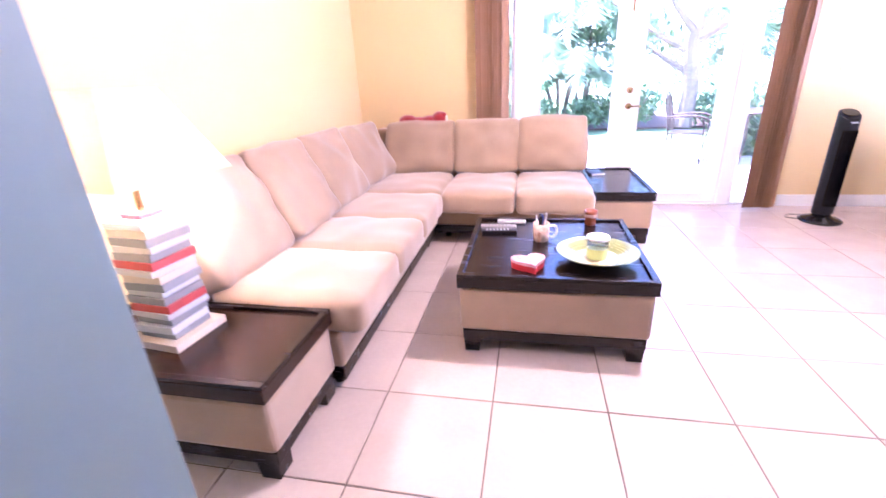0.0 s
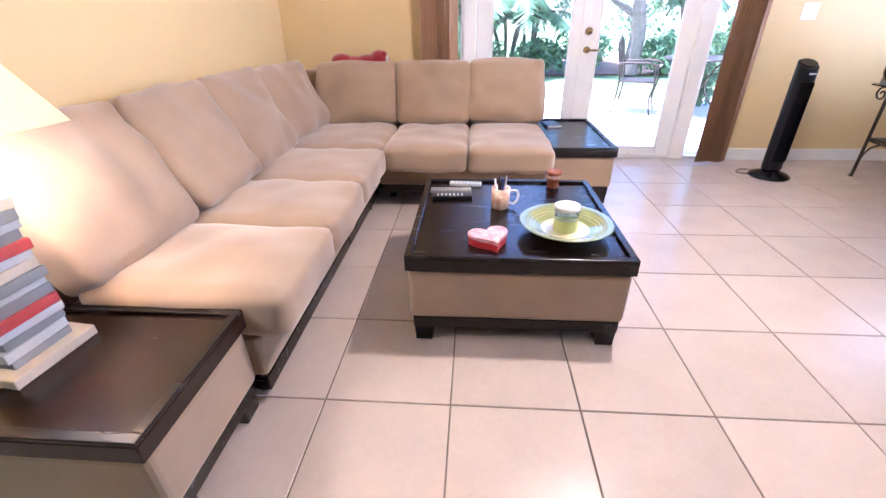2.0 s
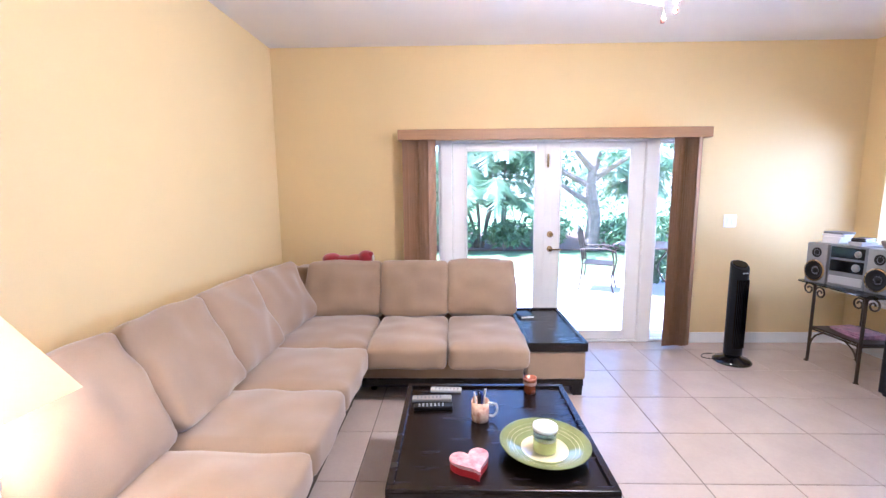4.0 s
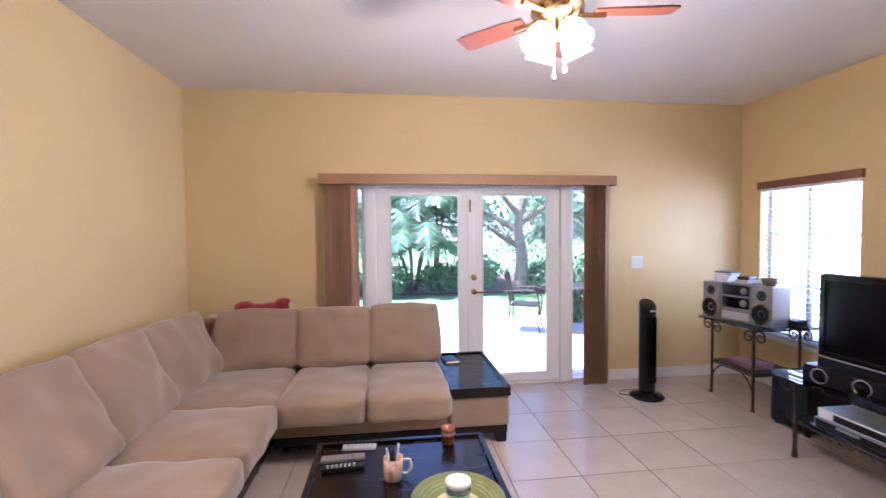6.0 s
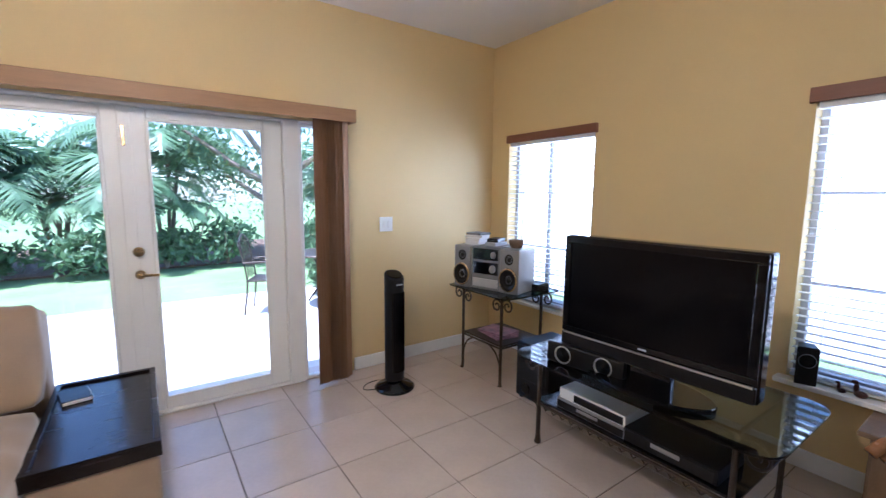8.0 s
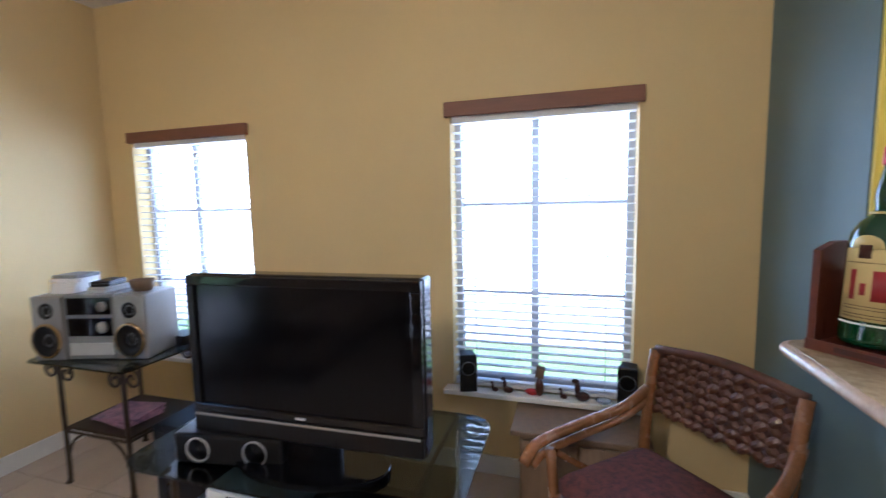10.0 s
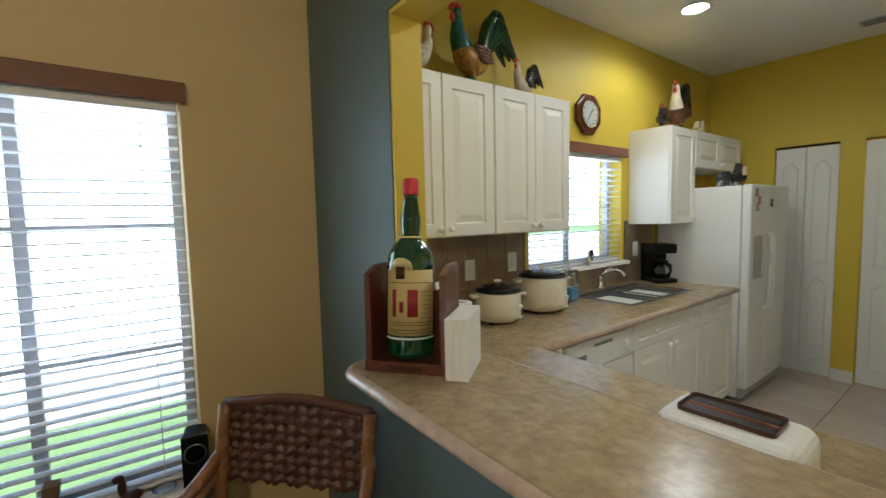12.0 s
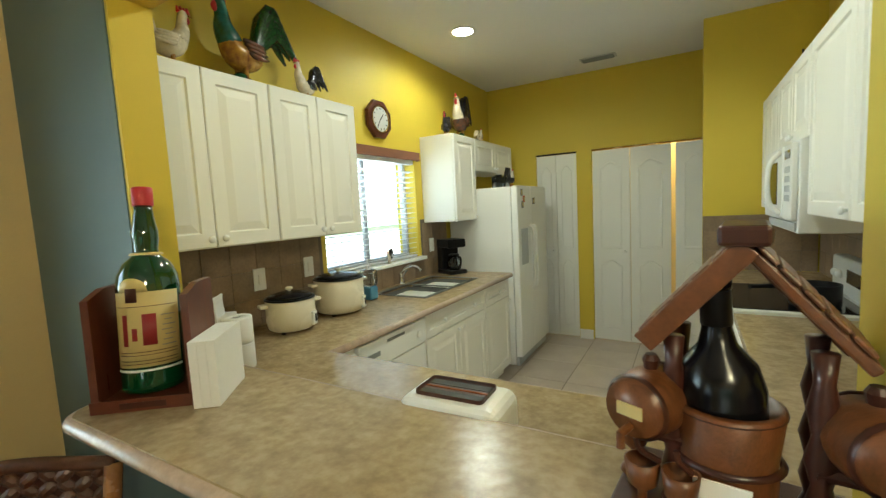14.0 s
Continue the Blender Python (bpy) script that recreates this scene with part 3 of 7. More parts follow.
def window(name, hole, bars, mullion, tilt, sill_out):
    y0, y1, z0, z1 = hole
    win = thing(name, pose(XR, (y0 + y1) / 2, z0), "white framed window with dividing bars", "window", kind="structure")
    w, h = (y1 - y0) / 2, z1 - z0
    bm = bmesh.new()
    f = 0.035
    for a, b in (((0.10, -w, 0), (0.15, -w + f, h)), ((0.10, w - f, 0), (0.15, w, h)), ((0.101, -w + f, h - f), (0.149, w - f, h)), ((0.101, -w + f, 0), (0.149, w - f, f))):
        add_box(bm, a, b, 0.003, 1)
    part("window_frame", bm, M_ALU, win)
    bm = bmesh.new()
    add_box(bm, (0.108, mullion - 0.02, f), (0.142, mullion + 0.02, h - f), 0.003, 1)
    part("mullion", bm, M_ALU, win)
    for z in bars:
        part("glazing_bar", box((0.112, -w + f, z - z0 - 0.008), (0.138, w - f, z - z0 + 0.008), 0.002, 1), M_ALU, win)
    pane = part("pane", box((0.122, -w + f, f), (0.127, w - f, h - f)), M_GLASS, win)
    pane.visible_shadow = False
    part("window_sill", box((-sill_out, -w - 0.04, -0.028), (0.10, w + 0.04, 0), 0.006), M_TRIM, win, "white marble sill")
    bl = thing("window_blind", pose(XR, (y0 + y1) / 2, z0), "white slatted blind lowered with open slats", "blind", "slatted window blinds")
    part("head_rail", box((0.005, -w + 0.008, h - 0.045), (0.06, w - 0.008, h - 0.003), 0.003), M_SLAT, bl)
    me = slat_mesh(2 * w - 0.02)
    count = int((h - 0.06) / 0.043)
    rr = random.Random(len(name) + int(w * 100))
    for k in range(count):
        ob = new("slat", me)
        ob.parent = bl
        ob.matrix_basis = pose(0.034, 0, 0.03 + k * 0.043, 0, tilt + rr.uniform(-1.5, 1.5), rr.uniform(-0.15, 0.15))
    part("bottom_rail", box((0.01, -w + 0.01, 0.003), (0.058, w - 0.01, 0.02), 0.004), M_SLAT, bl)
    for y in (-w * 0.72, w * 0.72):
        part("ladder_tape", box((0.008, y - 0.0015, 0.02), (0.0095, y + 0.0015, h - 0.045)), M_SLAT, bl)
    return win, bl


def wood_valance(y0, y1, z0, z1, mt):
    v = thing("window_valance", pose(XR, (y0 + y1) / 2, z0), "dark wood valance above a window", "valance", "window valances")
    w, h = (y1 - y0) / 2, z1 - z0
    bm = box((-0.034, -w, 0), (-0.016, w, h), 0.004)
    part("front_board", bm, mt, v)
    part("side_board", box((-0.0155, -w, 0), (0, -w + 0.016, h), 0.002), mt, v)
    part("side_board", box((-0.0155, w - 0.016, 0), (0, w, h), 0.002), mt, v)
    part("top_board", box((-0.0155, -w + 0.0165, h - 0.014), (0, w - 0.0165, h - 0.001)), mt, v)


window("window_1", WIN_A, (0.99, 1.472), 0.055, 3, 0.05)
window("window_2", WIN_B, (0.99, 1.475), 0.025, 3, 0.075)
window("window_3", WIN_K, (1.52,), 0.0, 9, 0.06)
wood_valance(4.855, 5.81, 1.921, 1.99, M_VALANCE_RED)
wood_valance(2.655, 3.61, 1.924, 1.998, M_VALANCE_RED)
wood_valance(-0.375, 0.80, 1.915, 1.985, M_VALANCE_RED)

# ---- garden ----
tagged(part("ground", box((-60, -60, -0.4), (80, 90, -0.11)), M_GRASS), "green mown lawn reaching into the distance", "lawn", kind="structure")
# made-up pale strip past the side lawn: its sunlit white fills the east windows
tagged(part("pavement", box((7.5, -30, -0.1095), (26, 11.5, -0.10)), M_CONCRETE), "pale sunlit concrete strip added to whiten the side window view", "pavement", kind="structure")
tagged(part("patio", box((-1.6, YB + 0.2, -0.11), (6.2, 9.6, -0.03), 0.01), M_CONCRETE), "pale sunlit concrete patio", "patio", kind="structure")
tagged(part("roof", box((XL - 0.7, -3.4, H + 0.102), (XR + 0.32, YB + 0.32, H + 0.3)), M_TRIM), "white roof slab over the house", "roof", kind="structure")
tagged(part("planting_bed", box((-7, 13.2, -0.11), (14, 18, -0.07)), M_MULCH), "brown mulch planting bed behind the lawn", "garden bed", kind="structure")


def leaf_cloud(bm, centre, radii, count, size, rr, long=1.0):
    for _ in range(count):
        while True:
            p = Vector([rr.uniform(-1, 1) for _ in range(3)])
            if 0.2 < p.length < 1:
                break
        c = Vector(centre) + Vector([p[i] * radii[i] for i in range(3)])
        m = Matrix.Translation(c) @ Euler([rr.uniform(-1.2, 1.2), rr.uniform(-1.2, 1.2), rr.uniform(0, 6.3)]).to_matrix().to_4x4()
        s = size * rr.uniform(0.6, 1.4)
        vs = [bm.verts.new(m @ Vector(q)) for q in ((-0.5 * s * long, 0, 0), (0, -0.22 * s, 0.06 * s), (0.5 * s * long, 0, -0.08 * s), (0, 0.22 * s, 0.06 * s))]
        bm.faces.new(vs)


def palm(x, y, h, fronds, rr, reach):
    th = thing("palm_tree", pose(x, y, -0.06), "clustered green garden palm with arching fronds", "palm", "garden palms")
    stems = bmesh.new()
    crown = bmesh.new()
    for s in range(4):
        a = rr.uniform(0, 6.3)
        top = Vector((0.35 * math.cos(a), 0.35 * math.sin(a), h * rr.uniform(0.6, 1.0)))
        tube(arc([(0.1 * math.cos(a), 0.1 * math.sin(a), 0), top * 0.55 + Vector((0.02, 0, 0)), top], 4), [0.045] * 9, 7, stems)
        for k in range(fronds):
            b = rr.uniform(0, 6.3)
            r = reach * rr.uniform(0.7, 1.15)
            lift = rr.uniform(0.25, 0.9)
            spine = arc([top, top + Vector((math.cos(b) * r * 0.45, math.sin(b) * r * 0.45, r * lift * 0.55)), top + Vector((math.cos(b) * r * 0.85, math.sin(b) * r * 0.85, r * lift * 0.35)), top + Vector((math.cos(b) * r * 1.1, math.sin(b) * r * 1.1, -r * 0.15))], 5)
            for i in range(1, len(spine)):
                d = (spine[i] - spine[i - 1]).normalized()
                side = d.cross(Vector((0, 0, 1))).normalized()
                w = 0.34 * reach * math.sin(math.pi * min(0.97, (i + 1.5) / (len(spine) + 1)))
                for sg in (-1, 1):
                    for off in (0.0, 0.5):
                        p0 = spine[i - 1].lerp(spine[i], off)
                        tip = p0 + side * sg * w + d * w * 0.55 - Vector((0, 0, w * rr.uniform(0.15, 0.5)))
                        wid = d * 0.022 * reach
                        bm_f = (p0 - wid, p0 + wid, tip)
                        crown.faces.new([crown.verts.new(q) for q in bm_f])
    part("trunk", stems, M_BARK, th)
    part("crown", crown, M_LEAF, th)


rr = random.Random(21)
for x, y, h, n, reach in ((-2.6, 14.6, 2.4, 9, 1.7), (-0.6, 13.6, 1.6, 9, 1.5), (0.7, 14.4, 2.3, 10, 1.8), (1.9, 13.7, 1.5, 9, 1.4), (2.6, 15.0, 2.6, 9, 1.8), (-4.4, 14.0, 2.0, 8, 1.7), (6.9, 15.4, 2.2, 8, 1.6)):
    palm(x, y, h, n, rr, reach)


def shrub(x, y, r, h, rr):
    th = thing("shrub", pose(x, y, -0.06), "dense leafy green garden shrub", "shrub", "garden shrubs")
    bm = bmesh.new()
    for k in range(4):
        a = rr.uniform(0, 6.3)
        tube(arc([(0, 0, 0), (0.2 * r * math.cos(a), 0.2 * r * math.sin(a), h * 0.4), (0.5 * r * math.cos(a), 0.5 * r * math.sin(a), h * 0.8)], 3), 0.015, 5, bm)
    part("stem", bm, M_BARK, th)
    bm = bmesh.new()
    for k in range(5):
        leaf_cloud(bm, (rr.uniform(-0.4, 0.4) * r, rr.uniform(-0.4, 0.4) * r, h * rr.uniform(0.35, 0.75)), (0.65 * r, 0.6 * r, 0.42 * h), 170, 0.16, rr)
    part("leaves", bm, M_LEAF2, th)


for x, y, r, h in ((-1.8, 12.9, 0.8, 0.9), (-0.2, 12.8, 0.7, 0.7), (1.1, 12.9, 0.8, 0.8), (2.5, 12.9, 0.7, 0.75), (3.6, 13.0, 0.7, 0.9), (5.6, 13.0, 0.8, 0.9), (6.8, 13.2, 0.9, 1.1), (8.6, 13.8, 1.2, 1.7), (-6.0, 13.4, 1.4, 1.9), (4.4, 8.95, 0.36, 0.95)):
    shrub(x, y, r, h, rr)
for x in (-8.5, -5.5, -2.5, 0.5, 3.5, 6.5, 9.5, 12.5):
    shrub(x, 17.6 + rr.uniform(-0.4, 0.4), 2.1, rr.uniform(2.6, 3.6), rr)

tree = thing("garden_tree", pose(4.75, 13.0, -0.06), "spreading tree with a forked trunk and open crown", "tree")
bm = bmesh.new()
tube(arc([(0, 0, 0), (0.05, 0, 0.9), (-0.05, 0, 1.7), (0.1, 0, 2.5)], 5), [0.19 - 0.006 * k for k in range(16)], 10, bm)
BOUGHS = []
for a, r, z0, z1 in ((2.9, 2.0, 1.6, 2.9), (0.3, 1.8, 1.8, 3.0), (3.6, 1.4, 2.0, 3.4), (5.6, 1.5, 1.9, 2.7), (1.4, 1.3, 2.2, 3.5), (2.5, 1.2, 1.2, 1.9)):
    e = (r * math.cos(a), r * math.sin(a), z1)
    BOUGHS.append(e)
    tube(arc([(0, 0, z0), (e[0] * 0.4, e[1] * 0.4, z0 + (z1 - z0) * 0.35), (e[0] * 0.75, e[1] * 0.75, z0 + (z1 - z0) * 0.75), e], 4), [0.085 - 0.005 * k for k in range(13)], 7, bm)
part("trunk", bm, M_BARK, tree)
bm = bmesh.new()
for e in BOUGHS:
    for k in range(4):
        leaf_cloud(bm, (e[0] + rr.uniform(-0.6, 0.6), e[1] + rr.uniform(-0.6, 0.6), e[2] + rr.uniform(-0.3, 0.5)), (0.75, 0.75, 0.4), 130, 0.17, rr)
part("crown", bm, M_LEAF2, tree)


def patio_chair(x, y, turn):
    th = thing("patio_chair", pose(x, y, -0.03, 0, 0, turn), "dark wrought iron patio chair", "chair", "patio chairs")
    for sx in (-1, 1):
        part("leg", tube(arc([(sx * 0.23, -0.24, 0), (sx * 0.21, -0.2, 0.2), (sx * 0.23, -0.23, 0.42), (sx * 0.24, -0.2, 0.64)], 5), 0.012, 7), M_IRON, th)
        part("leg", tube(arc([(sx * 0.22, 0.26, 0), (sx * 0.2, 0.22, 0.42), (sx * 0.21, 0.3, 0.9)], 5), 0.012, 7), M_IRON, th)
        part("armrest", tube(arc([(sx * 0.24, -0.26, 0.62), (sx * 0.25, -0.1, 0.66), (sx * 0.22, 0.26, 0.64)], 5), 0.014, 7), M_IRON, th)
    part("seat", box((-0.22, -0.22, 0.41), (0.22, 0.22, 0.43), 0.01), M_IRON, th)
    bm = tube(arc([(-0.21, 0.3, 0.88), (0, 0.31, 0.97), (0.21, 0.3, 0.88)], 6), 0.012, 7)
    for k in range(5):
        u = -0.14 + 0.07 * k
        tube([(u, 0.23, 0.44), (u, 0.305, 0.93)], 0.006, 6, bm)
    part("backrest", bm, M_IRON, th)


patio_chair(3.42, 8.45, 65)
patio_chair(4.55, 7.7, -70)
pt = thing("patio_table", pose(4.15, 8.35, -0.03), "dark iron patio table", "table")
part("tabletop", turned(lathe([(0.45, 0), (0.46, 0.012), (0.45, 0.024)], 32), pose(0, 0, 0.69)), M_IRON, pt)
for k in range(3):
    a = 2.1 * k
    part("leg", tube(arc([(0.36 * math.cos(a), 0.36 * math.sin(a), 0), (0.12 * math.cos(a), 0.12 * math.sin(a), 0.35), (0.3 * math.cos(a), 0.3 * math.sin(a), 0.69)], 5), 0.013, 7), M_IRON, pt)

# ---- skylight in the upper part of the windows ----
def opening_light(name, m, w, h, watts, colour=(0.86, 0.93, 1.0)):
    la = bpy.data.lights.new(name, "AREA")
    la.shape, la.size, la.size_y, la.energy, la.color = "RECTANGLE", w, h, watts, colour
    ob = new(name, la)
    ob.matrix_world = m


for (y0, y1, z0, z1), power in ((WIN_A, 7), (WIN_B, 6), (WIN_K, 5)):
    z0 += 0.3 * (z1 - z0)
    cy, cz = (y0 + y1) / 2, (z0 + z1) / 2
    opening_light("window_daylight", look((XR + 0.19, cy, cz), (XR - 1, cy, cz)), y1 - y0 - 0.06, z1 - z0 - 0.06, power * (y1 - y0) * (z1 - z0))


def bulb(name, p, watts, size, colour=(1.0, 0.78, 0.50)):
    la = bpy.data.lights.new(name, "POINT")
    la.energy, la.shadow_soft_size, la.color = watts, size, colour
    new(name, la).location = p

# ---- sectional sofa ----
def sofa_base(parent, x0, y0, x1, y1, fronts):
    part("base", box((x0, y0, 0.115), (x1, y1, 0.29), 0.02, 3), M_SUEDE, parent, smooth=False)
    part("plinth", box((x0 + 0.004, y0 + 0.004, 0.05), (x1 - 0.004, y1 - 0.004, 0.114), 0.004), M_ESPRESSO, parent, "espresso wood plinth")
    for x, y in fronts:
        part("leg", turned(lathe([(0.022, 0), (0.03, 0.06)], 10), pose(x, y, 0)), M_ESPRESSO, parent)


def seat(parent, x0, y0, x1, y1, seed, z0=0.285, z1=0.455):
    bm = cushion((x1 - x0 - 0.006, y1 - y0 - 0.006, z1 - z0), 0.042, 0.026, 14, 0.009, seed)
    part("seat_cushion", turned(bm, pose((x0 + x1) / 2, (y0 + y1) / 2, (z0 + z1) / 2)), M_SUEDE, parent, smooth=True)


def back(parent, cx, cy, z, width, turn, seed, lean=-24, tall=0.47, thick=0.18):
    """turn: 0 faces -y, 90 faces +x."""
    bm = cushion((width - 0.004, tall, thick), 0.04, 0.042, 18, 0.016, seed)
    turned(bm, pose(0, 0, 0, 90))
    turned(bm, pose(cx, cy, z, 0, 0, turn) @ pose(0, 0, 0, lean))
    part("back_cushion", bm, M_SUEDE, parent, smooth=True)


left = thing("sofa_section", pose(0, 0, 0), "beige microsuede sofa section with loose cushions along the wall", "sofa", "sectional sofa")
sofa_base(left, -0.46, 3.012, 0.475, 4.10, [(0.41, 3.08), (0.41, 4.05), (-0.4, 3.08), (-0.4, 4.05)])
part("back_frame", box((-0.46, 3.012, 0.29), (-0.27, 4.10, 0.82), 0.04, 3), M_SUEDE, left)
seat(left, -0.12, 3.01, 0.59, 3.56, 1.0)
seat(left, -0.12, 3.56, 0.59, 4.10, 2.0)
back(left, -0.19, 3.32, 0.675, 0.60, 90, 3.0, -27, 0.54)
back(left, -0.19, 3.92, 0.675, 0.59, 90, 4.0, -27, 0.54)
corner = thing("sofa_corner", pose(0, 0, 0), "beige microsuede corner seat of the sofa", "sofa", "sectional sofa")
sofa_base(corner, -0.46, 4.104, 0.475, 5.90, [(0.43, 4.75), (-0.4, 4.2), (-0.4, 5.8)])
part("back_frame", box((-0.46, 4.104, 0.29), (-0.27, 5.90, 0.82), 0.04, 3), M_SUEDE, corner)
part("back_frame", box((-0.27, 5.68, 0.29), (0.475, 5.90, 0.83), 0.04, 3), M_SUEDE, corner)
seat(corner, -0.12, 4.10, 0.59, 4.72, 5.0)
seat(corner, -0.12, 4.72, 0.56, 5.46, 6.0)
back(corner, -0.19, 4.505, 0.68, 0.575, 90, 7.0, -26, 0.53)
back(corner, -0.19, 5.13, 0.672, 0.68, 84, 8.0, -25, 0.5)
back(corner, 0.225, 5.57, 0.66, 0.645, 2, 9.0)
right = thing("sofa_section", pose(0, 0, 0), "beige microsuede sofa section facing the room", "sofa", "sectional sofa")
sofa_base(right, 0.479, 4.94, 1.695, 5.90, [(0.56, 5.02), (1.64, 5.02), (1.64, 5.8)])
part("back_frame", box((0.479, 5.68, 0.29), (1.695, 5.90, 0.83), 0.04, 3), M_SUEDE, right)
seat(right, 0.565, 4.68, 1.13, 5.46, 10.0)
seat(right, 1.13, 4.68, 1.70, 5.46, 11.0)
back(right, 0.838, 5.56, 0.665, 0.575, 0, 12.0)
back(right, 1.413, 5.56, 0.675, 0.575, 0, 13.0)


# ---- box tables of the sofa group ----
def block_table(name, x0, y0, x1, y1, h, label, top_mt, lip=0.014):
    th = thing(name, pose((x0 + x1) / 2, (y0 + y1) / 2, 0), label, "table")
    w, d = (x1 - x0) / 2, (y1 - y0) / 2
    slab = 0.068
    bm = box((-w, -d, h - slab), (w, d, h - lip), 0.003)
    part("top", bm, top_mt, th)
    for a, b in (((-w, -d), (w, -d + 0.028)), ((-w, d - 0.028), (w, d)), ((-w, -d + 0.028), (-w + 0.028, d - 0.028)), ((w - 0.028, -d + 0.028), (w, d - 0.028))):
        part("rim", box((*a, h - lip), (*b, h), 0.003), M_ESPRESSO, th)
    part("body", box((-w + 0.008, -d + 0.008, 0.125), (w - 0.008, d - 0.008, h - slab - 0.001), 0.022, 3), M_SUEDE, th, "beige microsuede band")
    part("plinth", box((-w + 0.02, -d + 0.02, 0.07), (w - 0.02, d - 0.02, 0.1245), 0.003), M_ESPRESSO, th)
    for sx in (-1, 1):
        for sy in (-1, 1):
            bm = prism([(sx * (w - 0.022), sy * (d - 0.022)), (sx * (w - 0.115), sy * (d - 0.022)), (sx * (w - 0.115), sy * (d - 0.10)), (sx * (w - 0.022), sy * (d - 0.10))], 0, 0.1245, 0.004, 1)
            for v in bm.verts:
                if v.co.z < 0.03:
                    v.co.x -= sx * 0.006 if abs(v.co.x) > w - 0.06 else -sx * 0.018
            part("leg", bm, M_ESPRESSO, th)
    return th


block_table("coffee_table", 0.915, 3.352, 1.785, 4.225, 0.42, "dark espresso coffee table with a beige upholstered band", M_ESPRESSO)
block_table("end_table", -0.45, 2.525, 0.455, 3.008, 0.412, "dark espresso end table with worn top beside the sofa", M_ESPRESSO_WORN)
block_table("end_table", 1.702, 4.898, 2.147, 5.835, 0.412, "dark espresso end table at the far end of the sofa", M_ESPRESSO)


def multi(name, pieces, m, label, category, group=""):
    """One solid mesh out of several lumps, each with its own glaze."""
    me = bpy.data.meshes.new(name)
    whole = bmesh.new()
    for k, (bm, mt) in enumerate(pieces):
        me.materials.append(mt)
        tmp = bpy.data.meshes.new("lump")
        bmesh.ops.recalc_face_normals(bm, faces=bm.faces)
        for f in bm.faces:
            f.material_index, f.smooth = k, True
        bm.to_mesh(tmp)
        bm.free()
        whole.from_mesh(tmp)
        bpy.data.meshes.remove(tmp)
    whole.to_mesh(me)
    whole.free()
    ob = new(name, me)
    ob.matrix_world = m
    return tagged(ob, label, category, group)


# ---- television and glass stand ----
tv = thing("television", pose(3.988, 3.849, 0.561, 0, 0, -87.9), "large black flat screen television, switched off", "television")
part("cabinet", box((-0.445, -0.012, 0.10), (0.445, 0.07, 0.685), 0.01, 2), M_GLOSSBLACK, tv)
bm = bmesh.new()
for a, b in (((-0.44, 0.645), (0.44, 0.68)), ((-0.44, 0.18), (0.44, 0.21)), ((-0.44, 0.21), (-0.405, 0.645)), ((0.405, 0.21), (0.44, 0.645))):
    add_box(bm, (a[0], -0.03, a[1]), (b[0], -0.012, b[1]), 0.004, 2)
part("bezel", bm, M_GLOSSBLACK, tv)
part("screen", box((-0.404, -0.021, 0.211), (0.404, -0.0122, 0.644)), M_SCREEN, tv, "dark reflective screen")
part("speaker_bar", box((-0.44, -0.034, 0.105), (0.44, -0.012, 0.175), 0.008, 3), M_BLACK, tv)
part("accent_strip", box((-0.43, -0.036, 0.168), (0.43, -0.033, 0.177), 0.001), M_SILVER, tv)
part("badge", box((-0.02, -0.032, 0.19), (0.02, -0.0295, 0.198)), M_LIGHTGREY, tv)
part("neck", box((-0.12, 0.0, 0.02), (0.12, 0.05, 0.101), 0.01), M_GLOSSBLACK, tv)
part("foot", prism([(0.3 * math.cos(a) * 1.0, 0.02 + 0.14 * math.sin(a)) for a in np.linspace(0, 2 * math.pi, 32, endpoint=False)], 0.0, 0.022, 0.006), M_GLOSSBLACK, tv)

stand = thing("television_stand", pose(4.27, 3.95, 0), "wrought iron television stand with clear glass shelves", "stand")


def glass_sheet(x0, y0, x1, y1, z, r=0.10):
    pts = []
    for cx, cy, a0 in ((x1 - r, y1 - r, 0), (x0 + r, y1 - r, 90), (x0 + r, y0 + r, 180), (x1 - r, y0 + r, 270)):
        pts += [(cx + r * math.cos(radians(a0 + 15 * k)), cy + r * math.sin(radians(a0 + 15 * k))) for k in range(7)]
    return prism(pts, z, z + 0.010, 0.002, 1)


part("glass_top", glass_sheet(-0.45, -0.67, 0.24, 0.60, 0.55), M_TABLEGLASS, stand, "clear glass top")
part("shelf", box((-0.30, -0.52, 0.255), (0.28, 0.52, 0.267), 0.002), M_GLOSSBLACK, stand, "dark glass shelf")
for sx, sy in ((-0.3, -0.5), (-0.3, 0.5), (0.27, -0.5), (0.27, 0.5)):
    leg = part("leg", tube([(sx, sy, 0.0), (sx, sy, 0.05), (sx, sy, 0.54)], [0.02, 0.013, 0.013], 8), M_IRON, stand)
    s = 1 if sy > 0 else -1
    part("scroll", tube(spiral((sx, sy + s * 0.065, 0.47), 0.065, 0.012, 3.14 if s > 0 else 0, -1.6 * s, "x"), 0.007, 6), M_IRON, leg)
for z in (0.24, 0.53):
    bm = tube([(-0.3, -0.5, z), (-0.3, 0.5, z)], 0.009, 7)
    tube([(0.27, -0.5, z), (0.27, 0.5, z)], 0.009, 7, bm)
    for sy in (-0.5, 0.5):
        tube([(-0.3, sy, z), (0.27, sy, z)], 0.009, 7, bm)
    part("rail", bm, M_IRON, stand)
for k in range(17):
    u = -0.48 + 0.06 * k
    part("bar", tube([(-0.3, u, 0.245), (-0.3, u + 0.03, 0.215), (-0.3, u + 0.06, 0.245)], 0.004, 5), M_IRON, stand)

